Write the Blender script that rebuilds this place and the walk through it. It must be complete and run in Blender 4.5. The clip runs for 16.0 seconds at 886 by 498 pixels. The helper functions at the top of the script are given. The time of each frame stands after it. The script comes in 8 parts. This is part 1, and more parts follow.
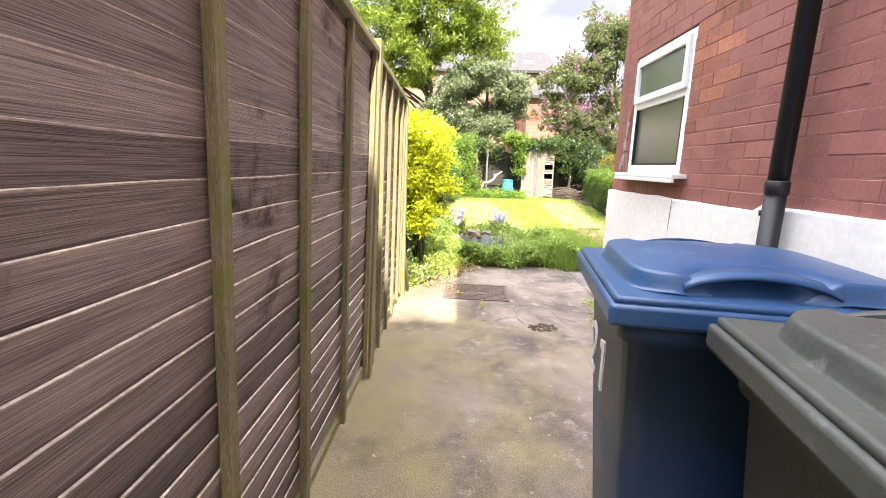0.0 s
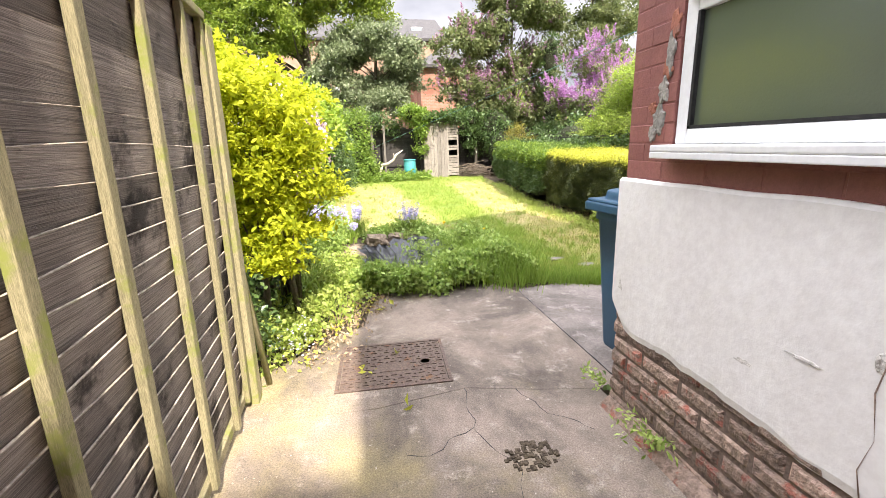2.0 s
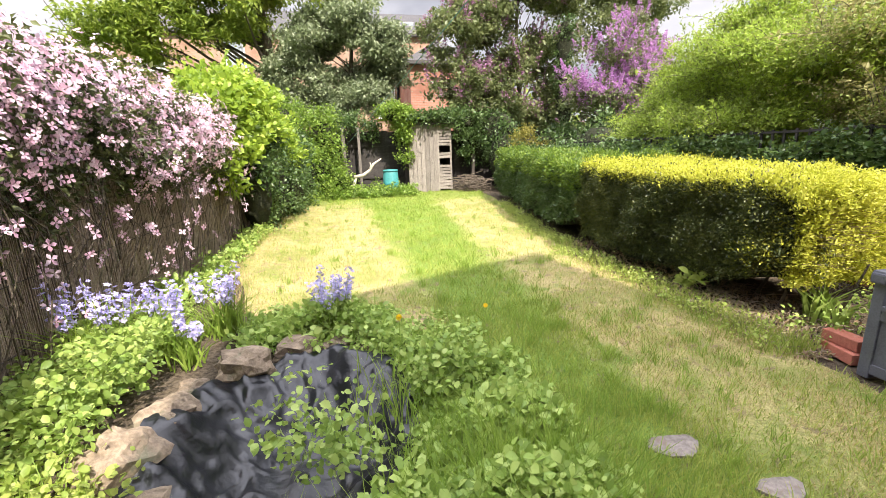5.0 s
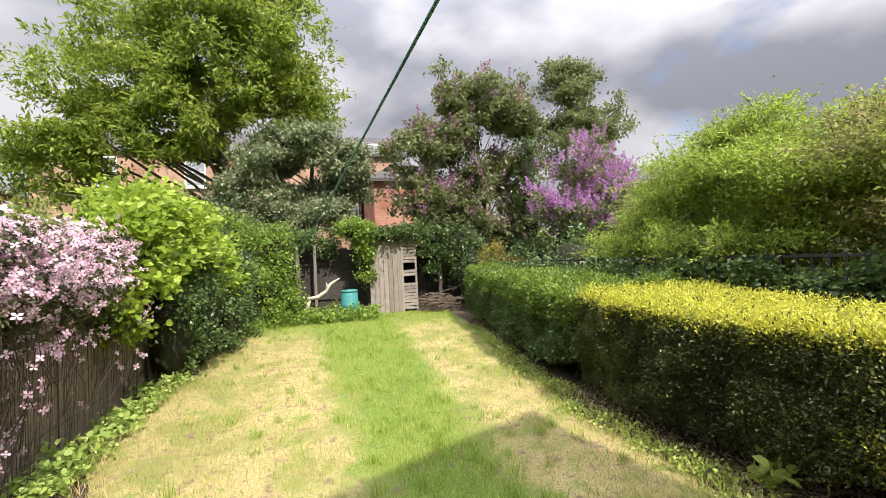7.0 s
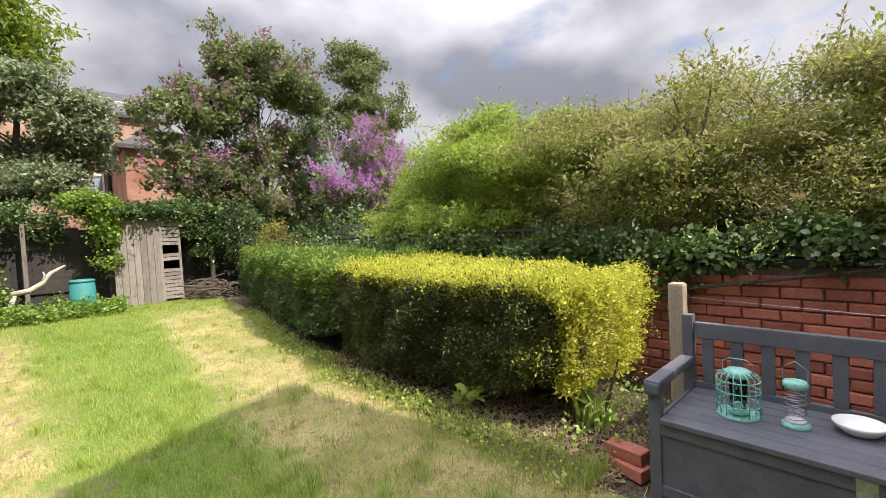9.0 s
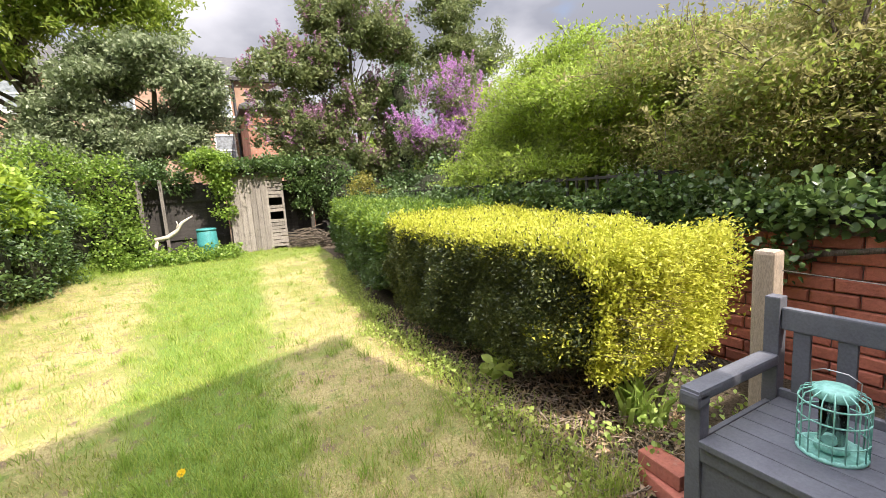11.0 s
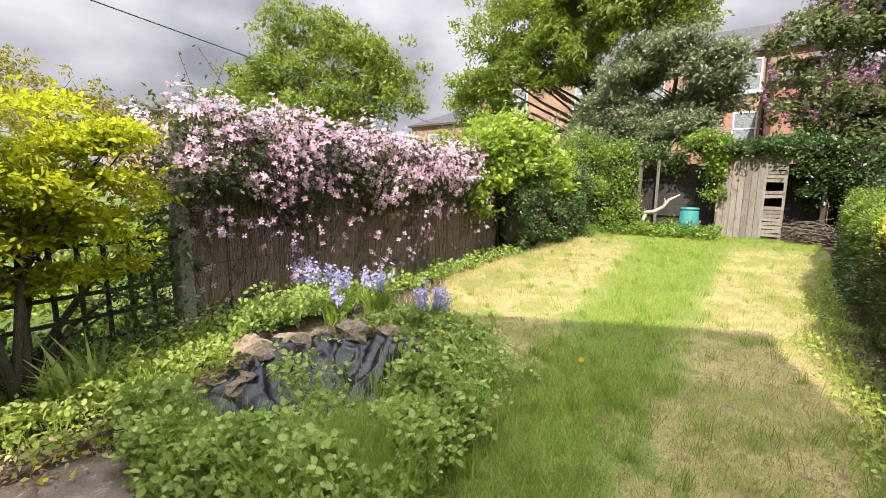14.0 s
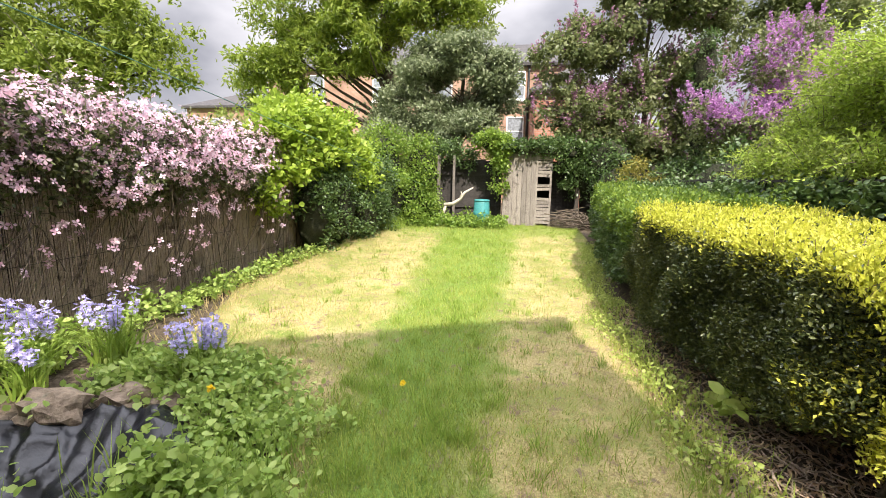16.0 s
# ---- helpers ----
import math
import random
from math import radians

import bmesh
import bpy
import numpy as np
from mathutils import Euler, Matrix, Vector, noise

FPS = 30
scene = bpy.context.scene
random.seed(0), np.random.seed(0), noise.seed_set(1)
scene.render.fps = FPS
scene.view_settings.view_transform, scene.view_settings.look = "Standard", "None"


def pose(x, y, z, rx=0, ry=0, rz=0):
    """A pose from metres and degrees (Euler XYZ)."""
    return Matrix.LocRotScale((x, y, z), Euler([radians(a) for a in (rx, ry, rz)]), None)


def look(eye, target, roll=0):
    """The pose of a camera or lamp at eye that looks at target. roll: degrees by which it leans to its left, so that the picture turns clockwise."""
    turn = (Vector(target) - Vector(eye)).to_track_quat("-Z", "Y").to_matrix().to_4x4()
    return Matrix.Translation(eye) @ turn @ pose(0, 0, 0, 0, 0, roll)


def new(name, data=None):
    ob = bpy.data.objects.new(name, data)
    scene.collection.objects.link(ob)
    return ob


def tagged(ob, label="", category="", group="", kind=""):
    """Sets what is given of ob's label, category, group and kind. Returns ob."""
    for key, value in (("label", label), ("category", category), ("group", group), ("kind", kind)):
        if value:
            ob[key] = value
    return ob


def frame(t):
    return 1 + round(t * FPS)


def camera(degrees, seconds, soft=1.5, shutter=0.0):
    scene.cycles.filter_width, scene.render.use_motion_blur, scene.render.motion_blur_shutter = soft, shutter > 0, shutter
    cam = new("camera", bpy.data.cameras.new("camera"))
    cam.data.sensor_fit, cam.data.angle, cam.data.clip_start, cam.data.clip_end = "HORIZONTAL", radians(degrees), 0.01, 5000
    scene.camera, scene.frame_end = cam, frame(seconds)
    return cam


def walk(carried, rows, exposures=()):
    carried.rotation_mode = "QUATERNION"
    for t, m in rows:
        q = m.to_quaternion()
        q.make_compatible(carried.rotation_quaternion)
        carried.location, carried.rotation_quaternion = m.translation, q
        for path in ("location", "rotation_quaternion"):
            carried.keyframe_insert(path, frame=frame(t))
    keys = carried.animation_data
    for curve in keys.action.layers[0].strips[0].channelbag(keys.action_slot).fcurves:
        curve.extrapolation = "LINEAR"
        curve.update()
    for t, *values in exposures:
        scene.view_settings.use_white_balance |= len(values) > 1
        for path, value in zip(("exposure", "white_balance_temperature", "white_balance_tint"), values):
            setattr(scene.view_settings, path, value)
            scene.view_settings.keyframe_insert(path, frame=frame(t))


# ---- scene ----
cam = camera(93.0, 16.0, soft=0.85)
PATH = [
    (0, (0.284, 0.341, 1.328), (0.226, 2.302, 0.94), 1.5),
    (0.5, (0.232, 0.777, 1.326), (0.415, 2.746, 1.023), -0.6),
    (1, (0.217, 1.241, 1.326), (0.474, 3.206, 1.059), -1.2),
    (1.5, (0.261, 1.75, 1.332), (0.609, 3.682, 0.949), -1.5),
    (2, (0.389, 2.27, 1.347), (0.766, 4.174, 0.861), -2.0),
    (2.5, (0.489, 2.793, 1.327), (0.942, 4.655, 0.755), -1.6),
    (3, (0.658, 3.304, 1.278), (1.058, 5.122, 0.546), -2.1),
    (3.5, (0.795, 3.799, 1.237), (1.205, 5.604, 0.479), -1.8),
    (4, (0.952, 4.249, 1.255), (1.361, 6.1, 0.618), -2.0),
    (4.5, (1.091, 4.686, 1.254), (1.491, 6.57, 0.716), -1.9),
    (5, (1.251, 5.157, 1.307), (1.638, 7.067, 0.855), -1.9),
    (5.2, (1.307, 5.316, 1.32), (1.691, 7.236, 0.914), -1.9),
    (7.3, (1.539, 6.323, 1.531), (2.213, 8.205, 1.613), -2.8),
    (7.5, (1.563, 6.338, 1.521), (2.323, 8.185, 1.612), -2.9),
    (8, (1.608, 6.245, 1.489), (2.621, 7.968, 1.558), -2.8),
    (8.5, (1.663, 6.018, 1.428), (2.937, 7.559, 1.424), -3.3),
    (8.7, (1.7, 5.976, 1.413), (3.067, 7.436, 1.369), -3.3),
    (10.8, (2.442, 5.868, 1.37), (3.499, 7.542, 1.084), -4.1),
    (11, (2.495, 5.907, 1.369), (3.422, 7.657, 1.094), -3.8),
    (11.5, (2.628, 5.967, 1.381), (3.192, 7.868, 1.117), -3.2),
    (12, (2.68, 5.923, 1.396), (2.846, 7.9, 1.144), -2.2),
    (12.5, (2.705, 5.778, 1.406), (2.452, 7.745, 1.148), -1.5),
    (13, (2.761, 5.621, 1.402), (2.117, 7.495, 1.137), -1.1),
    (13.5, (2.852, 5.422, 1.381), (1.914, 7.165, 1.094), -0.1),
    (14, (2.972, 5.196, 1.358), (1.873, 6.84, 1.058), 0.4),
    (14.5, (3.063, 5.092, 1.347), (1.941, 6.718, 1.039), 0.9),
    (15, (2.996, 5.207, 1.343), (2.028, 6.929, 1.029), 1.3),
    (15.5, (2.881, 5.496, 1.365), (2.214, 7.355, 1.052), 1.4),
    (16, (2.752, 5.813, 1.34), (2.488, 7.769, 1.019), 0.9),
]
EXPOSURES = [(0, 1.8, 6650, 15), (0.5, 2.0, 6650, 15), (1.0, 1.75, 6650, 15), (1.5, 1.42, 6650, 15), (2.2, 1.32, 6650, 15), (2.6, 1.12, 6650, 15), (3.5, 1.02, 6650, 15), (4.2, 1.14, 6650, 15), (5, 1.06, 6650, 15), (7.3, 0.55, 6650, 15), (8.7, 0.5, 6650, 15), (10.8, 0.9, 6650, 15), (13, 0.68, 6650, 15), (14.5, 0.72, 6650, 15), (16, 0.82, 6650, 15)]
walk(cam, [(t, look(eye, target, roll)) for t, eye, target, roll in PATH], EXPOSURES)

# ---------------------------------------------------------------- world, sun
SUN = Vector((0.24 * 0.643, -0.97 * 0.643, 0.766)).normalized()
SUN_ROT = math.atan2(0.24, -0.97)
world = bpy.data.worlds.new("world")
scene.world = world
world.use_nodes = True
wt = world.node_tree
wt.nodes.clear()
w_out = wt.nodes.new("ShaderNodeOutputWorld")
w_sky = wt.nodes.new("ShaderNodeTexSky")
w_sky.sky_type, w_sky.sun_disc = "NISHITA", False
w_sky.sun_elevation, w_sky.sun_rotation = radians(50), SUN_ROT
w_blue = wt.nodes.new("ShaderNodeBackground")
w_blue.inputs["Strength"].default_value = 0.13
wt.links.new(w_sky.outputs[0], w_blue.inputs["Color"])
w_co = wt.nodes.new("ShaderNodeTexCoord")
w_map = wt.nodes.new("ShaderNodeMapping")
w_map.inputs["Scale"].default_value = (1.0, 1.0, 1.9)
w_map.inputs["Location"].default_value = (0.35, 0.1, 0.2)
w_map.inputs["Rotation"].default_value = (0, 0, radians(30))
wt.links.new(w_co.outputs["Generated"], w_map.inputs["Vector"])
w_n1 = wt.nodes.new("ShaderNodeTexNoise")
w_n1.inputs["Scale"].default_value, w_n1.inputs["Detail"].default_value = 2.2, 9
w_n1.inputs["Roughness"].default_value = 0.52
w_n2 = wt.nodes.new("ShaderNodeTexNoise")
w_n2.inputs["Scale"].default_value, w_n2.inputs["Detail"].default_value = 3.1, 7
w_n2.inputs["Roughness"].default_value = 0.45
for n in (w_n1, w_n2):
    wt.links.new(w_map.outputs[0], n.inputs["Vector"])
w_cover = wt.nodes.new("ShaderNodeValToRGB")
w_cover.color_ramp.elements[0].position, w_cover.color_ramp.elements[1].position = 0.30, 0.40
wt.links.new(w_n1.outputs[0], w_cover.inputs[0])
w_tone = wt.nodes.new("ShaderNodeValToRGB")
w_tone.color_ramp.elements[0].position, w_tone.color_ramp.elements[1].position = 0.40, 0.66
w_tone.color_ramp.elements[0].color = (0.40, 0.43, 0.50, 1)
w_tone.color_ramp.elements[1].color = (0.98, 1.0, 1.06, 1)
wt.links.new(w_n2.outputs[0], w_tone.inputs[0])
w_cloud = wt.nodes.new("ShaderNodeBackground")
w_sep = wt.nodes.new("ShaderNodeSeparateXYZ")
wt.links.new(w_co.outputs["Generated"], w_sep.inputs[0])
w_sq = wt.nodes.new("ShaderNodeMath")
w_sq.operation = "POWER"
wt.links.new(w_sep.outputs[2], w_sq.inputs[0])
w_sq.inputs[1].default_value = 3.5
w_up = wt.nodes.new("ShaderNodeMapRange")
wt.links.new(w_sq.outputs[0], w_up.inputs[0])
w_up.inputs[3].default_value, w_up.inputs[4].default_value = 0.50, 5.0
wt.links.new(w_up.outputs[0], w_cloud.inputs["Strength"])
wt.links.new(w_tone.outputs[0], w_cloud.inputs["Color"])
w_mix = wt.nodes.new("ShaderNodeMixShader")
wt.links.new(w_cover.outputs[0], w_mix.inputs[0])
wt.links.new(w_blue.outputs[0], w_mix.inputs[1])
wt.links.new(w_cloud.outputs[0], w_mix.inputs[2])
wt.links.new(w_mix.outputs[0], w_out.inputs["Surface"])

sun_data = bpy.data.lights.new("sun", "SUN")
sun_data.energy, sun_data.angle, sun_data.color = 5.0, radians(0.6), (1.0, 0.94, 0.82)
sun = new("sun", sun_data)
sun.matrix_world = look(SUN * 60, (0, 0, 0))

# ---------------------------------------------------------------- helpers
rng = np.random.default_rng(7)


def thing(name, at, label, category, group="", kind=""):
    ob = new(name)
    ob.empty_display_size = 0.1
    ob.location = at
    return tagged(ob, label, category, group, kind)


def link_mesh(name, me, material, parent=None, label=""):
    ob = new(name, me)
    if material is not None and not me.materials:
        me.materials.append(material)
    if parent is not None:
        ob.parent = parent
    if label:
        ob["label"] = label
    return ob


def part(name, bm, material, parent=None, label="", smooth=False):
    """One mesh object from a bmesh in world metres (or in its parent's space)."""
    me = bpy.data.meshes.new(name)
    if smooth:
        for f in bm.faces:
            f.smooth = True
    bm.to_mesh(me)
    bm.free()
    ob = link_mesh(name, me, material, None, label)
    if parent is not None:
        ob.parent = parent
        top = parent
        off = Vector()
        while top is not None:
            off += top.location
            top = top.parent
        me.transform(Matrix.Translation(-off))
    return ob


def box(bm, x0, x1, y0, y1, z0, z1, bevel=0.0, m=None, taper=0.0):
    geo = bmesh.ops.create_cube(bm, size=1)
    vs = geo["verts"]
    for v in vs:
        k = 1 - taper if v.co.z < 0 else 1
        v.co = Vector(((x0 + x1) / 2 + v.co.x * (x1 - x0) * k, (y0 + y1) / 2 + v.co.y * (y1 - y0) * k, (z0 + z1) / 2 + v.co.z * (z1 - z0)))
    if bevel:
        es = list({e for v in vs for e in v.link_edges})
        r = bmesh.ops.bevel(bm, geom=es, offset=bevel, segments=2, affect="EDGES", profile=0.6)
        vs = list({v for f in r["faces"] for v in f.verts} | {v for v in vs if v.is_valid})
    if m is not None:
        bmesh.ops.transform(bm, matrix=m, verts=vs)
    return bm


def boxes(*rows):
    bm = bmesh.new()
    for r in rows:
        box(bm, *r)
    return bm


def tube(bm, pts, radii, sides=7, cap=True):
    pts = [Vector(p) for p in pts]
    if not hasattr(radii, "__len__"):
        radii = [radii] * len(pts)
    rings = []
    for i, p in enumerate(pts):
        d = (pts[min(i + 1, len(pts) - 1)] - pts[max(i - 1, 0)]).normalized()
        a = d.orthogonal().normalized() if i == 0 else (a - d * a.dot(d)).normalized()
        b = d.cross(a)
        rings.append([bm.verts.new(p + (a * math.cos(k * math.tau / sides) + b * math.sin(k * math.tau / sides)) * radii[i]) for k in range(sides)])
    for r0, r1 in zip(rings, rings[1:]):
        for k in range(sides):
            f = bm.faces.new((r0[k], r0[(k + 1) % sides], r1[(k + 1) % sides], r1[k]))
            f.smooth = True
    if cap:
        bm.faces.new(rings[0][::-1])
        bm.faces.new(rings[-1])
    return bm


def lathe(bm, profile, centre, sides=24):
    rings = []
    for r, z in profile:
        rings.append([bm.verts.new((centre[0] + r * math.cos(k * math.tau / sides), centre[1] + r * math.sin(k * math.tau / sides), centre[2] + z)) for k in range(sides)])
    for r0, r1 in zip(rings, rings[1:]):
        for k in range(sides):
            f = bm.faces.new((r0[k], r0[(k + 1) % sides], r1[(k + 1) % sides], r1[k]))
            f.smooth = True
    bm.faces.new(rings[0][::-1])
    bm.faces.new(rings[-1])
    return bm


def prism(bm, outline, z0, z1):
    lo = [bm.verts.new((x, y, z0)) for x, y in outline]
    hi = [bm.verts.new((x, y, z1)) for x, y in outline]
    bm.faces.new(hi)
    bm.faces.new(lo[::-1])
    n = len(outline)
    for i in range(n):
        bm.faces.new((lo[i], lo[(i + 1) % n], hi[(i + 1) % n], hi[i]))
    bmesh.ops.recalc_face_normals(bm, faces=bm.faces)
    return bm


def array_mesh(name, verts, tris):
    verts, tris = np.asarray(verts, np.float32), np.asarray(tris, np.int32)
    me = bpy.data.meshes.new(name)
    me.vertices.add(len(verts))
    me.vertices.foreach_set("co", verts.ravel())
    me.loops.add(tris.size)
    me.loops.foreach_set("vertex_index", tris.ravel())
    me.polygons.add(len(tris))
    me.polygons.foreach_set("loop_start", np.arange(0, tris.size, 3, dtype=np.int32))
    me.update(calc_edges=True)
    return me


def unit(v):
    return v / np.maximum(np.linalg.norm(v, axis=1, keepdims=True), 1e-6)


def leaf_mesh(name, at, length, width=0.5, up=0.3, out=None, fold=0.15, droop=0.0):
    """Folded rhombic leaves at the points; out: the way that they mostly point."""
    n = len(at)
    length = length * rng.uniform(0.6, 1.25, (n, 1))
    u = rng.normal(size=(n, 3))
    if out is not None:
        u = u * 0.8 + out
    u[:, 2] += up - droop
    u = unit(u)
    s = unit(np.cross(u, unit(rng.normal(size=(n, 3)) + np.array([0, 0, 1.2]))))
    nn = np.cross(s, u)
    w = length * width * 0.5
    mid = at + u * length * 0.5 + nn * length * fold
    v = np.stack([at, mid + s * w, at + u * length, mid - s * w], 1).reshape(-1, 3)
    b = np.arange(n)[:, None] * 4
    t = np.concatenate([b + np.array([0, 1, 2]), b + np.array([0, 2, 3])], 0)
    return array_mesh(name, v, t)


def oval_mesh(name, at, length, width=0.6, up=0.3, out=None, droop=0.15):
    """Broad leaves with a rounded outline and a folded midrib, for plants near the path."""
    n = len(at)
    length = length * rng.uniform(0.5, 1.3, (n, 1))
    u = rng.normal(size=(n, 3))
    if out is not None:
        u = u * 0.8 + out
    u[:, 2] += up
    u = unit(u)
    s = unit(np.cross(u, unit(rng.normal(size=(n, 3)) * 0.7 + np.array([0, 0, 1.2]))))
    nn = np.cross(s, u)
    w = length * width * 0.5
    bend = nn * length * droop
    v = np.stack([at, at + u * length * 0.3 + s * w * 0.85 + bend * 0.6, at + u * length * 0.68 + s * w * 0.8 + bend * 0.5, at + u * length - bend * 0.5, at + u * length * 0.68 - s * w * 0.8 + bend * 0.5, at + u * length * 0.3 - s * w * 0.85 + bend * 0.6, at + u * length * 0.5], 1).reshape(-1, 3)
    b = np.arange(n)[:, None] * 7
    t = np.concatenate([b + np.array(q) for q in ((0, 1, 6), (1, 2, 6), (2, 3, 6), (3, 4, 6), (4, 5, 6), (5, 0, 6))], 0)
    return array_mesh(name, v, t)


def flower_mesh(name, at, size, petals=4, face=None, cup=0.25):
    n = len(at)
    nrm = rng.normal(size=(n, 3)) * 0.6
    if face is not None:
        nrm = nrm + face
    nrm = unit(nrm)
    a = unit(np.cross(nrm, rng.normal(size=(n, 3))))
    b = np.cross(nrm, a)
    size = size * rng.uniform(0.75, 1.2, (n, 1))
    vs = []
    for k in range(petals):
        c, s = math.cos(k * math.tau / petals), math.sin(k * math.tau / petals)
        u, w = a * c + b * s, b * c - a * s
        vs.append(np.stack([at, at + u * size * 0.6 + w * size * 0.33 + nrm * size * cup, at + u * size + nrm * size * cup * 0.7, at + u * size * 0.6 - w * size * 0.33 + nrm * size * cup], 1))
    v = np.concatenate(vs, 0).reshape(-1, 3)
    i = np.arange(n * petals)[:, None] * 4
    return array_mesh(name, v, np.concatenate([i + np.array([0, 1, 2]), i + np.array([0, 2, 3])], 0))


def blade_mesh(name, at, height, width=0.004, lean=0.5):
    n = len(at)
    h = height * rng.uniform(0.5, 1.3, (n, 1))
    a = rng.uniform(0, math.tau, n)
    side = np.stack([np.cos(a), np.sin(a), np.zeros(n)], 1) * width * 0.5
    b = rng.uniform(0, math.tau, n)
    tip = np.stack([np.cos(b), np.sin(b), np.zeros(n)], 1) * h * lean * rng.uniform(0.2, 1, (n, 1))
    tip[:, 2:] = h
    mid = tip * np.array([0.35, 0.35, 0.6])
    v = np.stack([at - side, at + side, at + mid + side * 0.7, at + mid - side * 0.7, at + tip], 1).reshape(-1, 3)
    i = np.arange(n)[:, None] * 5
    return array_mesh(name, v, np.concatenate([i + np.array([0, 1, 2]), i + np.array([0, 2, 3]), i + np.array([3, 2, 4])], 0))


def boughs(blobs, per, size=(0.24, 0.42), flat=0.6, reach=(0.5, 1.04)):
    """Smaller flattened masses of foliage set about the skins of large ones, with hollows between them."""
    out = []
    for cx, cy, cz, rx, ry, rz in blobs:
        mean = (rx + ry + rz) / 3
        for _ in range(per):
            d = rng.normal(size=3)
            d[2] += 0.2
            d /= np.linalg.norm(d)
            r, k = rng.uniform(*reach), rng.uniform(*size) * mean
            out.append((cx + d[0] * r * rx, cy + d[1] * r * ry, cz + d[2] * r * rz, k * rng.uniform(0.9, 1.4), k * rng.uniform(0.9, 1.4), k * flat))
    return out


def clumps(blobs, count, per, spread, shell=0.35, gap=0.0, loose=0.16, flat=1.0, top=0.0):
    """Leaf places in clumps near the skins of ellipsoids (cx, cy, cz, rx, ry, rz), and the ways outwards."""
    blobs = np.asarray(blobs, float)
    wgt = (blobs[:, 3] * blobs[:, 4] + blobs[:, 3] * blobs[:, 5] + blobs[:, 4] * blobs[:, 5])
    which = rng.choice(len(blobs), count, p=wgt / wgt.sum())
    d = unit(rng.normal(size=(count, 3)))
    if top:
        d[:, 2] = np.where(rng.random(count) < top, np.abs(d[:, 2]), d[:, 2])
    r = 1 - shell * rng.random((count, 1)) ** 1.3
    r *= rng.uniform(0.82, 1.0 + loose, (count, 1))
    c = blobs[which, :3] + d * r * blobs[which, 3:]
    if gap:
        keep = np.array([noise.noise(Vector(p) * 1.1) > -gap for p in c])
        c, d = c[keep], d[keep]
    k = np.repeat(np.arange(len(c)), per)
    p = c[k] + rng.normal(size=(len(k), 3)) * spread * np.array([1, 1, flat])
    return p, d[k], c


def shoots(blobs, count, length, leaves, size, rise=0.35):
    """Young shoots reaching out past a plant's outline: stems (point rows) and the leaf places along them."""
    stems, at, out = [], [], []
    _, d, c = clumps(blobs, count, 1, 0.0, 0.15, 0.0, 0.0, 1.0, 0.8)
    for b, w in zip(c, d):
        w = w * np.array([1, 1, 0.6]) + rng.normal(size=3) * 0.35 + np.array([0, 0, rise])
        w /= np.linalg.norm(w)
        l = length * rng.uniform(0.5, 1.3)
        row = [b + w * l * k - np.array([0, 0, 0.35 * l * k * k]) for k in (0, 0.35, 0.7, 1.0)]
        stems.append([tuple(q) for q in row])
        side = np.cross(w, (0, 0, 1.0))
        for j in range(leaves):
            k = 0.15 + 0.85 * j / leaves
            at.append(b + w * l * k - np.array([0, 0, 0.35 * l * k * k]))
            out.append(w * 0.9 + side * (1.3 if j % 2 else -1.3) + np.array([0, 0, -0.1]))
    return stems, np.array(at), np.array(out)


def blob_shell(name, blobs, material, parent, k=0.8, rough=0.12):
    """Uneven near-black ellipsoids: a dense bush's inner shade put into solid form."""
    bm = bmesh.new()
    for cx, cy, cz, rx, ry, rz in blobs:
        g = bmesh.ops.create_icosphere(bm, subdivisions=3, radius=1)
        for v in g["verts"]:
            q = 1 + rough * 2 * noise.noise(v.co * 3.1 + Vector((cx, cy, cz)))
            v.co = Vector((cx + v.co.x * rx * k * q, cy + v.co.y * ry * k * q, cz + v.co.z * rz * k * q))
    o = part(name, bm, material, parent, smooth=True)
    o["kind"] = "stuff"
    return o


def tree_wood(bm, base, height, radius, targets, lean=(0, 0), fork=0.45, sides=8):
    base = Vector(base)
    top = base + Vector((lean[0], lean[1], height))
    pts = [base + Vector((0, 0, -0.1))]
    for i in range(1, 7):
        k = i / 6
        pts.append(base.lerp(top, k) + Vector((noise.noise(base + Vector((0, 0, k * 4))), noise.noise(base + Vector((9, 0, k * 4))), 0)) * height * 0.05)
    tube(bm, pts, [radius * (1.25 if i == 0 else 1 - 0.72 * i / 6) for i in range(7)], sides)
    for t in targets:
        t = Vector(t)
        k = min(0.95, max(fork, (t.z - base.z) / height - 0.25 + 0.1 * random.random()))
        s = pts[0].lerp(pts[-1], k) if k * 6 >= 6 else pts[int(k * 6)].lerp(pts[min(6, int(k * 6) + 1)], k * 6 % 1)
        mid = s.lerp(t, 0.5) + Vector((random.uniform(-1, 1), random.uniform(-1, 1), random.uniform(-0.2, 0.8))) * (t - s).length * 0.1
        r = radius * 0.42 * (1.1 - k)
        tube(bm, [s, s.lerp(mid, 0.5) + Vector((0, 0, 0.03)), mid, mid.lerp(t, 0.6), t], [r, r * 0.8, r * 0.6, r * 0.4, r * 0.15], 5)
    return bm


# ---------------------------------------------------------------- materials
def nodes_of(name):
    m = bpy.data.materials.new(name)
    m.use_nodes = True
    nt = m.node_tree
    nt.nodes.clear()
    out = nt.nodes.new("ShaderNodeOutputMaterial")
    return m, nt, out


def add(nt, kind, **ins):
    n = nt.nodes.new(kind)
    for k, v in ins.items():
        k = k.replace("_", " ")
        if isinstance(v, bpy.types.NodeSocket):
            nt.links.new(v, n.inputs[k])
        else:
            n.inputs[k].default_value = v
    return n


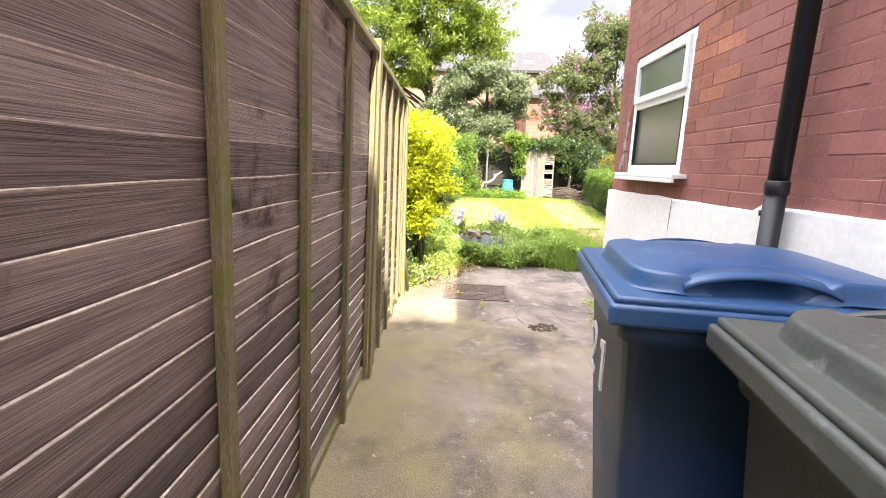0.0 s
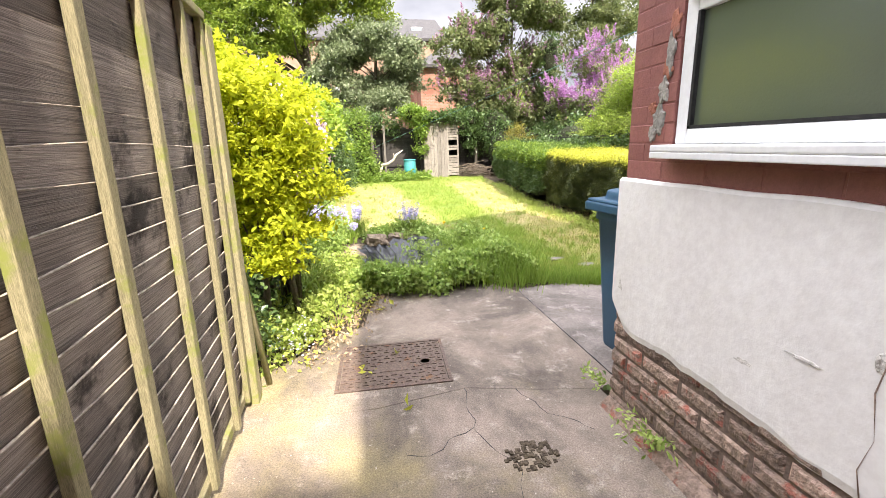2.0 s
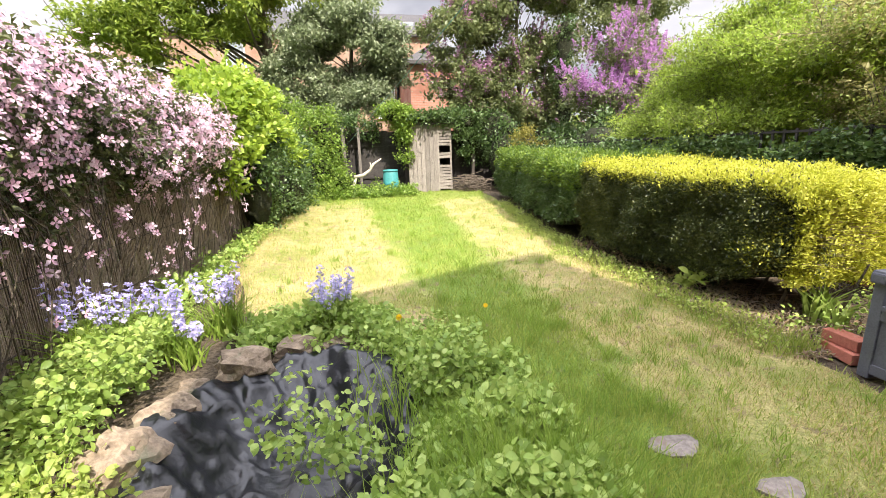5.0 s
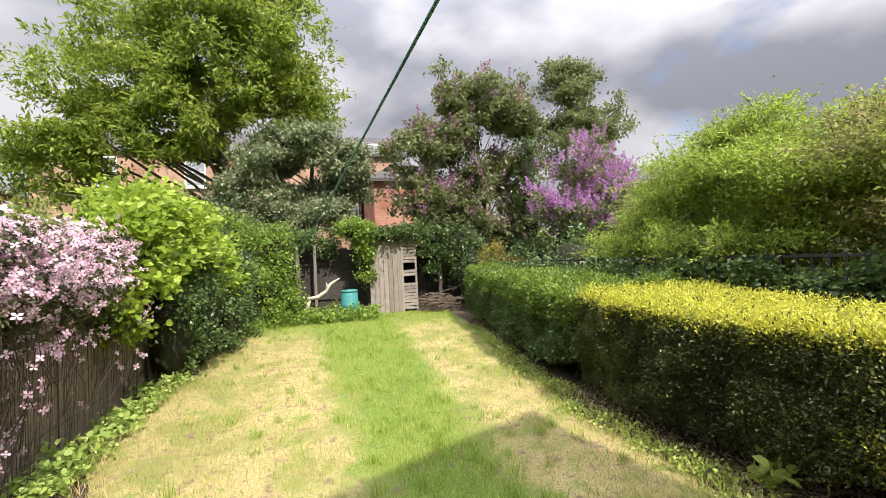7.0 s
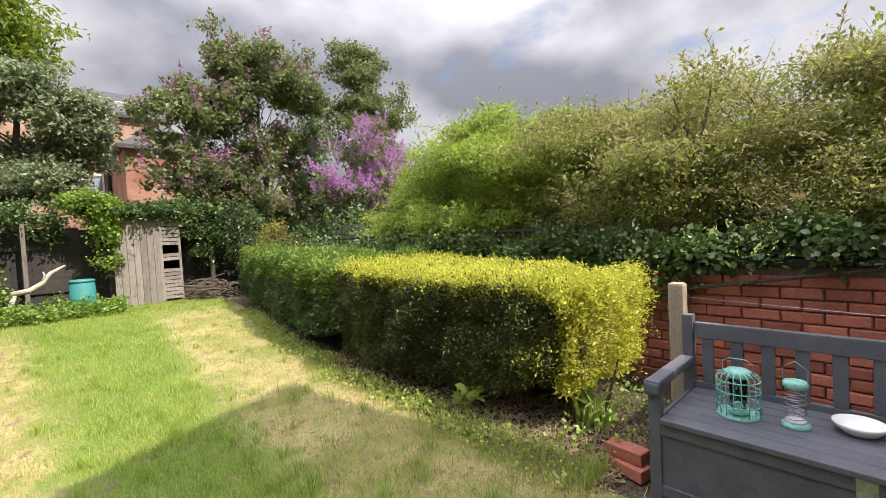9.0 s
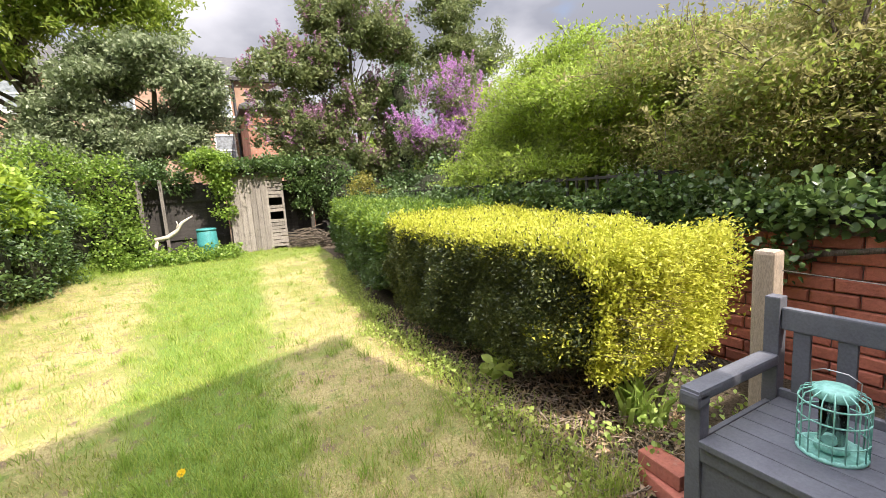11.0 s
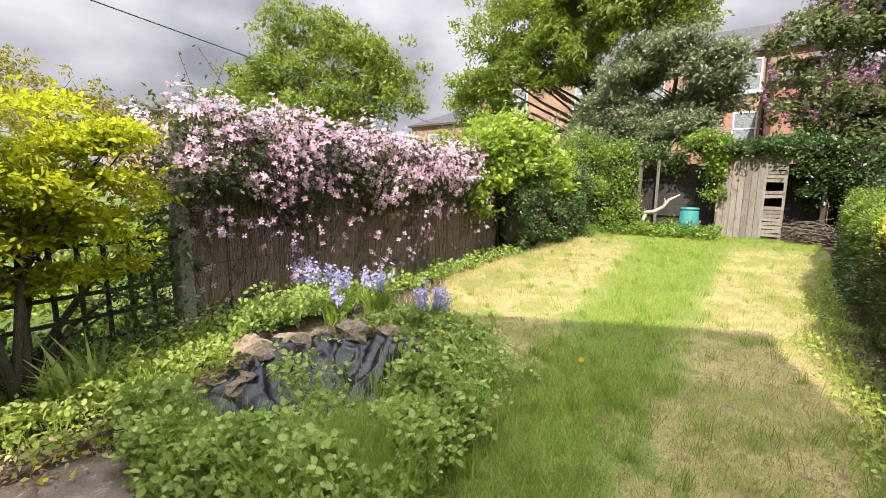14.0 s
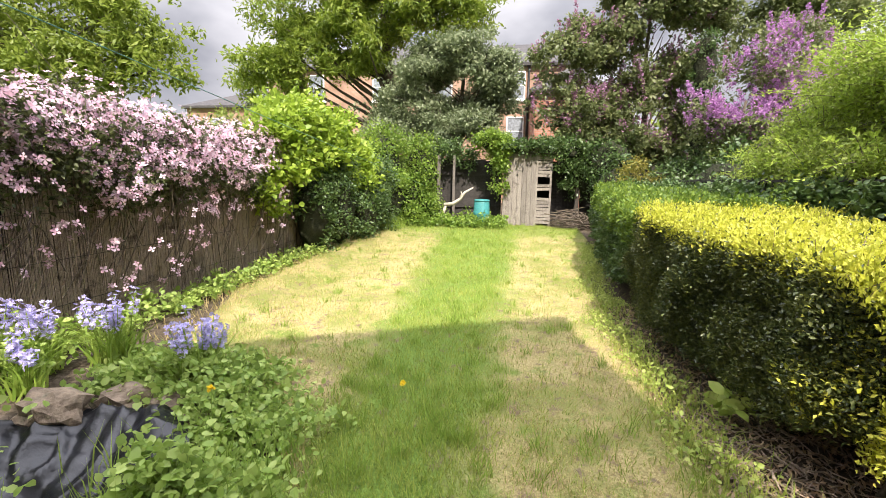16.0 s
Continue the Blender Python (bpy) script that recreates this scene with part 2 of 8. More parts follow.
def rgb(c):
    return (*c, 1.0)


def mix(nt, fac, a, b, mode="MIX"):
    n = nt.nodes.new("ShaderNodeMix")
    n.data_type, n.blend_type = "RGBA", mode
    for sock, v in ((n.inputs[0], fac), (n.inputs[6], a), (n.inputs[7], b)):
        if isinstance(v, bpy.types.NodeSocket):
            nt.links.new(v, sock)
        else:
            sock.default_value = v if isinstance(v, float) else rgb(v)
    return n.outputs[2]


def ramp(nt, fac, lo, hi):
    n = nt.nodes.new("ShaderNodeMapRange")
    n.interpolation_type = "SMOOTHSTEP"
    nt.links.new(fac, n.inputs[0])
    n.inputs[1].default_value, n.inputs[2].default_value = lo, hi
    return n.outputs[0]


def place(nt, scale=(1, 1, 1)):
    g = nt.nodes.new("ShaderNodeNewGeometry")
    m = nt.nodes.new("ShaderNodeMapping")
    m.inputs["Scale"].default_value = scale
    nt.links.new(g.outputs["Position"], m.inputs[0])
    return m.outputs[0]


def surface(name, c1, c2, scale=4.0, rough=0.8, bump=0.3, fine=60.0, stretch=(1, 1, 1), spots=None, spot_scale=7.0, spot_cut=(0.55, 0.68), vary=0.25, metal=0.0, depth=0.004, spec=0.4, grain=0.55):
    """Two tones in large patches, fine grain, stains of a third tone, and relief."""
    m, nt, out = nodes_of(name)
    co = place(nt, stretch)
    n1 = add(nt, "ShaderNodeTexNoise", Vector=co, Scale=scale, Detail=6.0, Roughness=0.6)
    n2 = add(nt, "ShaderNodeTexNoise", Vector=co, Scale=fine, Detail=4.0, Roughness=0.65)
    col = mix(nt, ramp(nt, n1.outputs[0], 0.35, 0.65), c1, c2)
    col = mix(nt, float(grain), col, mix(nt, ramp(nt, n2.outputs[0], 0.3, 0.7), tuple(x * 0.62 for x in c1), tuple(min(1, x * 1.3) for x in c2)))
    if spots is not None:
        n3 = add(nt, "ShaderNodeTexNoise", Vector=place(nt), Scale=spot_scale, Detail=7.0, Roughness=0.7)
        col = mix(nt, ramp(nt, n3.outputs[0], *spot_cut), col, spots)
    if vary:
        oi = nt.nodes.new("ShaderNodeObjectInfo")
        hs = nt.nodes.new("ShaderNodeHueSaturation")
        mr = nt.nodes.new("ShaderNodeMapRange")
        nt.links.new(oi.outputs["Random"], mr.inputs[0])
        mr.inputs[3].default_value, mr.inputs[4].default_value = 1 - vary, 1 + vary
        nt.links.new(mr.outputs[0], hs.inputs["Value"])
        nt.links.new(col, hs.inputs["Color"])
        col = hs.outputs[0]
    b = add(nt, "ShaderNodeBump", Strength=bump, Distance=depth, Height=n2.outputs[0])
    rr = nt.nodes.new("ShaderNodeMapRange")
    nt.links.new(n1.outputs[0], rr.inputs[0])
    rr.inputs[3].default_value, rr.inputs[4].default_value = max(0.02, rough - 0.1), min(1, rough + 0.1)
    p = add(nt, "ShaderNodeBsdfPrincipled", Base_Color=col, Roughness=rr.outputs[0], Metallic=metal, Normal=b.outputs[0])
    p.inputs["Specular IOR Level"].default_value = spec
    nt.links.new(p.outputs[0], out.inputs[0])
    return m


def leafy(name, colours, rough=0.5, through_light=0.35, patch=0.9, gloss=0.4):
    """Leaves: each of its own tone, with tones drifting over the plant, some light coming through."""
    m, nt, out = nodes_of(name)
    g = nt.nodes.new("ShaderNodeNewGeometry")
    n1 = add(nt, "ShaderNodeTexNoise", Vector=place(nt), Scale=patch, Detail=3.0)
    a = nt.nodes.new("ShaderNodeMath")
    a.operation = "MULTIPLY_ADD"
    nt.links.new(n1.outputs[0], a.inputs[0])
    a.inputs[1].default_value = 1.1
    nt.links.new(g.outputs["Random Per Island"], a.inputs[2])
    mr = nt.nodes.new("ShaderNodeMapRange")
    nt.links.new(a.outputs[0], mr.inputs[0])
    mr.inputs[1].default_value, mr.inputs[2].default_value = 0.25, 1.4
    cr = nt.nodes.new("ShaderNodeValToRGB")
    nt.links.new(mr.outputs[0], cr.inputs[0])
    el = cr.color_ramp.elements
    while len(el) < len(colours):
        el.new(0.5)
    for i, c in enumerate(colours):
        el[i].position, el[i].color = i / (len(colours) - 1), rgb((min(1, c[0] * 1.04), c[1] * 0.98, min(1, c[2] * 1.06)))
    p = add(nt, "ShaderNodeBsdfPrincipled", Base_Color=cr.outputs[0], Roughness=rough)
    p.inputs["Specular IOR Level"].default_value = gloss
    t = add(nt, "ShaderNodeBsdfTranslucent", Color=mix(nt, 0.5, cr.outputs[0], tuple(min(1, x * 1.5) for x in colours[-1])))
    x = nt.nodes.new("ShaderNodeMixShader")
    x.inputs[0].default_value = through_light
    nt.links.new(p.outputs[0], x.inputs[1])
    nt.links.new(t.outputs[0], x.inputs[2])
    nt.links.new(x.outputs[0], out.inputs[0])
    return m


def glassy(name, tint, rough=0.05):
    m, nt, out = nodes_of(name)
    p = add(nt, "ShaderNodeBsdfPrincipled", Base_Color=rgb(tint), Roughness=rough)
    p.inputs["Transmission Weight"].default_value = 1.0
    p.inputs["IOR"].default_value = 1.45
    nt.links.new(p.outputs[0], out.inputs[0])
    return m


M = {}
M["fence"] = surface("fence_wood", (0.185, 0.153, 0.134), (0.45, 0.385, 0.343), 3.0, 0.85, 0.8, 26, (2.5, 0.2, 20), (0.085, 0.066, 0.059), 2.2, (0.56, 0.70), 0.34, grain=0.75)
M["fence_dark"] = surface("grey_fence_wood", (0.165, 0.14, 0.122), (0.36, 0.31, 0.27), 3.0, 0.88, 1.0, 26, (2.5, 0.22, 22), (0.045, 0.037, 0.033), 2.6, (0.52, 0.64), 0.3, grain=0.8)
# Slat edges paler than the boards: light caught along them put into colour.
M["edge"] = surface("pale_slat_edge_light", (0.54, 0.47, 0.39), (0.70, 0.62, 0.52), 5, 0.85, 0.3, 50, vary=0.2)
M["edge_dull"] = surface("dull_slat_edge_light", (0.25, 0.21, 0.17), (0.42, 0.37, 0.30), 9, 0.9, 0.4, 50, vary=0.2)
M["batten"] = surface("batten_wood", (0.20, 0.18, 0.10), (0.33, 0.29, 0.17), 5, 0.85, 0.4, 40, (14, 14, 1.2), (0.22, 0.24, 0.06), 6, (0.5, 0.65), 0.15)
M["grey_wood"] = surface("grey_wood", (0.17, 0.145, 0.125), (0.30, 0.27, 0.24), 4, 0.9, 0.6, 36, (10, 10, 1.0), (0.10, 0.085, 0.075), 4, (0.55, 0.7), 0.2)
M["post_dark"] = surface("weathered_post", (0.10, 0.088, 0.078), (0.19, 0.17, 0.15), 4, 0.9, 0.5, 36, (8, 8, 1), vary=0.1)
# Darker than the boards are: tree shade on the back fence included.
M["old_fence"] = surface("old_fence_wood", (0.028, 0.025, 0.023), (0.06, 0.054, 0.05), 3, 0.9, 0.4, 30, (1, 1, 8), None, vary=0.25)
M["brick"] = surface("painted_brick", (0.31, 0.125, 0.105), (0.26, 0.10, 0.088), 4, 0.6, 0.5, 60, spots=(0.20, 0.085, 0.075), spot_scale=2.0, spot_cut=(0.5, 0.75), vary=0.09, grain=0.3)
M["bare_brick"] = surface("bare_orange_brick", (0.38, 0.155, 0.09), (0.30, 0.115, 0.08), 7, 0.85, 0.7, 50, spots=(0.17, 0.10, 0.085), spot_scale=5, spot_cut=(0.54, 0.68), vary=0.3, grain=0.4)
M["mortar"] = surface("painted_mortar", (0.30, 0.125, 0.108), (0.25, 0.10, 0.088), 6, 0.8, 0.5, 70, vary=0)
M["old_brick"] = surface("old_brick", (0.48, 0.17, 0.115), (0.38, 0.125, 0.085), 6, 0.85, 0.7, 40, spots=(0.42, 0.24, 0.18), spot_scale=9, spot_cut=(0.6, 0.75), vary=0.3, depth=0.01)
M["old_mortar"] = surface("old_mortar", (0.13, 0.095, 0.08), (0.2, 0.15, 0.12), 8, 0.95, 0.6, 60, vary=0)
M["plinth"] = surface("plinth_brick", (0.20, 0.15, 0.115), (0.33, 0.235, 0.185), 14, 0.95, 1.0, 38, spots=(0.33, 0.12, 0.085), spot_scale=8, spot_cut=(0.55, 0.64), vary=0.38, depth=0.02, grain=0.7)
M["render"] = surface("white_render", (0.76, 0.73, 0.70), (0.83, 0.81, 0.78), 2.2, 0.85, 0.6, 24, spots=(0.47, 0.44, 0.36), spot_scale=1.7, spot_cut=(0.58, 0.85), vary=0, depth=0.004, grain=0.14)
M["render_scar"] = surface("flaked_render", (0.50, 0.47, 0.43), (0.62, 0.59, 0.55), 9, 0.95, 0.9, 45, spots=(0.26, 0.23, 0.20), spot_scale=30, spot_cut=(0.55, 0.65), vary=0, depth=0.006)
M["iron"] = surface("rusty_iron", (0.11, 0.075, 0.06), (0.17, 0.125, 0.10), 9, 0.7, 0.4, 70, spots=(0.2, 0.10, 0.05), spot_scale=12, vary=0, metal=0.3)
M["bin_blue"] = surface("blue_plastic", (0.009, 0.034, 0.085), (0.012, 0.042, 0.10), 3, 0.42, 0.12, 90, spots=(0.03, 0.065, 0.12), spot_scale=9, spot_cut=(0.6, 0.8), vary=0, depth=0.002, spec=0.5, grain=0.25)
M["bin_lid"] = surface("blue_lid_plastic", (0.018, 0.060, 0.155), (0.030, 0.083, 0.19), 5, 0.36, 0.12, 90, spots=(0.16, 0.20, 0.27), spot_scale=7, spot_cut=(0.58, 0.75), vary=0, depth=0.002, spec=0.55, grain=0.25)
M["bin_teal"] = surface("faded_blue_plastic", (0.03, 0.085, 0.145), (0.036, 0.098, 0.165), 3, 0.5, 0.12, 90, spots=(0.06, 0.12, 0.17), spot_scale=6, spot_cut=(0.6, 0.8), vary=0, depth=0.002, grain=0.25)
M["bin_grey"] = surface("grey_green_plastic", (0.055, 0.059, 0.051), (0.077, 0.081, 0.071), 4, 0.45, 0.15, 80, spots=(0.17, 0.17, 0.155), spot_scale=10, spot_cut=(0.58, 0.75), vary=0, depth=0.002, grain=0.25)
M["rope"] = surface("green_rope", (0.09, 0.25, 0.22), (0.16, 0.36, 0.32), 60, 0.7, 0.6, 400, vary=0)
M["rubber"] = surface("black_rubber", (0.012, 0.012, 0.012), (0.025, 0.024, 0.023), 6, 0.7, 0.2, 60, vary=0)
M["black_pipe"] = surface("black_pipe_paint", (0.010, 0.010, 0.011), (0.018, 0.018, 0.019), 4, 0.42, 0.15, 70, vary=0, grain=0.25)
M["upvc"] = surface("white_upvc", (0.76, 0.76, 0.76), (0.81, 0.81, 0.80), 2, 0.35, 0.05, 40, vary=0, grain=0.12)
M["sticker"] = surface("white_sticker", (0.62, 0.62, 0.62), (0.74, 0.74, 0.74), 20, 0.6, 0.1, 60, vary=0, grain=0.12)
M["bench"] = surface("dark_grey_bench_paint", (0.085, 0.088, 0.104), (0.115, 0.12, 0.138), 4, 0.55, 0.2, 50, (2, 2, 2), spots=(0.10, 0.10, 0.105), spot_scale=14, spot_cut=(0.64, 0.8), vary=0.06, depth=0.002, grain=0.25)
M["steel"] = surface("dull_steel", (0.35, 0.35, 0.36), (0.5, 0.5, 0.5), 10, 0.4, 0.1, 60, vary=0, metal=0.9)
M["mint"] = surface("mint_green_metal", (0.19, 0.46, 0.39), (0.26, 0.54, 0.46), 9, 0.45, 0.1, 60, vary=0.05)
M["bowl"] = surface("white_glaze", (0.75, 0.75, 0.74), (0.82, 0.82, 0.8), 6, 0.25, 0.05, 50, vary=0, grain=0.12)
M["stone"] = surface("sandstone", (0.15, 0.112, 0.076), (0.27, 0.21, 0.15), 6, 0.9, 0.9, 30, spots=(0.15, 0.145, 0.095), spot_scale=6, spot_cut=(0.55, 0.68), vary=0.2, depth=0.015)
M["post_stone"] = surface("concrete_post", (0.24, 0.225, 0.195), (0.33, 0.31, 0.275), 8, 0.9, 0.5, 60, spots=(0.20, 0.22, 0.12), spot_scale=6, vary=0.1)
M["flag"] = surface("flagstone", (0.17, 0.145, 0.125), (0.25, 0.215, 0.19), 7, 0.9, 0.5, 50, spots=(0.17, 0.13, 0.10), spot_scale=9, vary=0.1)
M["post_wood"] = surface("pale_post_wood", (0.27, 0.215, 0.16), (0.38, 0.31, 0.24), 6, 0.85, 0.4, 50, (8, 8, 1), spots=(0.25, 0.21, 0.17), spot_scale=8, vary=0)
M["bark"] = surface("bark", (0.075, 0.058, 0.042), (0.15, 0.12, 0.092), 5, 0.95, 0.9, 30, (6, 6, 1), spots=(0.10, 0.115, 0.06), spot_scale=5, vary=0.15, depth=0.015)
M["twig"] = surface("dead_twigs", (0.17, 0.125, 0.09), (0.30, 0.235, 0.175), 20, 0.95, 0.3, 60, vary=0.2)
M["pale_branch"] = surface("pale_dead_branch", (0.38, 0.33, 0.27), (0.52, 0.47, 0.40), 9, 0.9, 0.4, 50, vary=0)
# Near-black for solid cores; the shade within dense foliage is put into it.
M["inside"] = surface("inner_shade", (0.012, 0.016, 0.007), (0.035, 0.038, 0.018), 14, 1.0, 0.8, 50, vary=0, depth=0.03)
M["reed"] = surface("reed", (0.20, 0.155, 0.115), (0.33, 0.265, 0.205), 9, 0.9, 0.4, 60, (1, 6, 1), spots=(0.07, 0.05, 0.038), spot_scale=4, vary=0)
M["trellis"] = surface("dark_trellis", (0.045, 0.038, 0.032), (0.08, 0.068, 0.056), 6, 0.9, 0.3, 50, vary=0.2)
M["barrel"] = surface("turquoise_plastic", (0.035, 0.20, 0.20), (0.05, 0.25, 0.25), 4, 0.5, 0.1, 50, vary=0.05)
M["slate"] = surface("roof_slate", (0.055, 0.052, 0.055), (0.10, 0.095, 0.095), 2, 0.7, 0.3, 12, (1, 1, 3), vary=0.15, spec=0.15)
M["asphalt_far"] = surface("cement", (0.3, 0.29, 0.28), (0.4, 0.39, 0.37), 2, 0.9, 0.3, 12, vary=0.1)
M["dark_room"] = surface("dark_plaster", (0.10, 0.10, 0.095), (0.14, 0.14, 0.13), 3, 0.9, 0.1, 20, vary=0)
M["cable"] = surface("black_cable", (0.015, 0.015, 0.017), (0.02, 0.02, 0.022), 6, 0.6, 0.05, 40, vary=0)

# leaves, tone by tone
M["privet"] = leafy("golden_privet_leaf", [(0.065, 0.11, 0.012), (0.27, 0.34, 0.02), (0.55, 0.59, 0.035)], 0.6, 0.4, 1.6, 0.15)
# Side leaves of the golden hedge; shade on its face is put into them.
M["hedge_gold_shaded"] = leafy("golden_hedge_shaded_leaf", [(0.018, 0.034, 0.012), (0.045, 0.068, 0.020), (0.13, 0.155, 0.035)], 0.38, 0.2, 1.4, 0.5)
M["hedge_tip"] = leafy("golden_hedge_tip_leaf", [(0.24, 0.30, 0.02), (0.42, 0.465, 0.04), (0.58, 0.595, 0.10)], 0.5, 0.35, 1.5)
# Top leaves of the green hedge, coloured as lit.
M["hedge_green_lit"] = leafy("lit_green_hedge_leaf", [(0.035, 0.075, 0.015), (0.09, 0.17, 0.025), (0.20, 0.30, 0.04)], 0.45, 0.3, 1.2)
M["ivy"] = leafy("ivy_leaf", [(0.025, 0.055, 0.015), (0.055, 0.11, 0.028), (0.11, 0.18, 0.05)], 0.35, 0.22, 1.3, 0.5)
M["ivy_light"] = leafy("light_ivy_leaf", [(0.035, 0.08, 0.014), (0.12, 0.215, 0.03), (0.25, 0.37, 0.06)], 0.4, 0.35, 1.3)
M["creeper"] = leafy("creeper_leaf", [(0.07, 0.13, 0.015), (0.18, 0.29, 0.028), (0.34, 0.46, 0.06)], 0.45, 0.4, 1.4)
M["clem_leaf"] = leafy("clematis_leaf", [(0.035, 0.05, 0.02), (0.07, 0.085, 0.035), (0.12, 0.15, 0.05)], 0.5, 0.25, 1.6)
M["clem"] = leafy("pink_petal", [(0.40, 0.21, 0.27), (0.58, 0.37, 0.45), (0.74, 0.60, 0.65)], 0.6, 0.3, 2.6)
M["ash"] = leafy("ash_leaf", [(0.045, 0.088, 0.014), (0.13, 0.205, 0.028), (0.28, 0.365, 0.055)], 0.45, 0.42, 0.6)
M["dark_tree"] = leafy("grey_green_leaf", [(0.05, 0.085, 0.03), (0.135, 0.185, 0.08), (0.29, 0.35, 0.195)], 0.4, 0.3, 0.6, 0.5)
M["left_tree"] = leafy("lime_leaf", [(0.07, 0.12, 0.02), (0.15, 0.22, 0.03), (0.24, 0.31, 0.05)], 0.5, 0.38, 0.5)
M["olive_tree"] = leafy("olive_gold_leaf", [(0.11, 0.13, 0.02), (0.20, 0.21, 0.035), (0.30, 0.27, 0.06)], 0.5, 0.35, 0.5)
M["lilac_leaf"] = leafy("lilac_leaf", [(0.04, 0.068, 0.024), (0.105, 0.145, 0.05), (0.215, 0.255, 0.10)], 0.4, 0.38, 0.8)
M["lilac_dark"] = leafy("dark_lilac_flower", [(0.16, 0.07, 0.125), (0.26, 0.13, 0.20), (0.40, 0.24, 0.33)], 0.7, 0.3, 0.8)
M["lilac"] = leafy("lilac_flower", [(0.21, 0.07, 0.22), (0.34, 0.14, 0.35), (0.52, 0.30, 0.52)], 0.7, 0.3, 1.5)
M["shrub"] = leafy("tall_shrub_leaf", [(0.06, 0.10, 0.022), (0.155, 0.215, 0.045), (0.275, 0.34, 0.07)], 0.5, 0.38, 0.5)
M["shrub_light"] = leafy("light_shrub_leaf", [(0.12, 0.20, 0.02), (0.25, 0.37, 0.045), (0.38, 0.50, 0.08)], 0.5, 0.42, 0.7)
M["shrub_olive"] = leafy("olive_shrub_leaf", [(0.085, 0.092, 0.03), (0.205, 0.205, 0.062), (0.39, 0.37, 0.15)], 0.55, 0.38, 0.6)
M["cover"] = leafy("strawberry_leaf", [(0.08, 0.145, 0.025), (0.21, 0.33, 0.06), (0.38, 0.50, 0.13)], 0.5, 0.38, 2.6)
M["cover_light"] = leafy("young_leaf", [(0.14, 0.23, 0.037), (0.26, 0.365, 0.062), (0.40, 0.48, 0.12)], 0.5, 0.4, 2.2)
M["bell"] = leafy("bluebell_flower", [(0.28, 0.27, 0.56), (0.41, 0.40, 0.72), (0.60, 0.57, 0.83)], 0.6, 0.3, 3)
M["grass"] = leafy("grass_blade", [(0.095, 0.165, 0.02), (0.22, 0.325, 0.046), (0.40, 0.45, 0.11)], 0.6, 0.3, 1.2, 0.2)
M["grass_dry"] = leafy("dry_grass_blade", [(0.16, 0.19, 0.05), (0.37, 0.32, 0.13), (0.56, 0.47, 0.22)], 0.7, 0.3, 1.2, 0.2)
M["tall_grass"] = leafy("tall_grass_blade", [(0.09, 0.17, 0.022), (0.19, 0.31, 0.042), (0.30, 0.42, 0.075)], 0.55, 0.35, 2, 0.3)
M["dandelion"] = leafy("dandelion_petal", [(0.7, 0.5, 0.01), (0.8, 0.6, 0.02)], 0.6, 0.2, 2)
M["forget"] = leafy("pale_blue_petal", [(0.45, 0.5, 0.7), (0.65, 0.68, 0.8)], 0.6, 0.2, 2)
M["litter"] = leafy("dry_leaf", [(0.20, 0.13, 0.07), (0.34, 0.25, 0.14), (0.45, 0.36, 0.22)], 0.8, 0.15, 3)


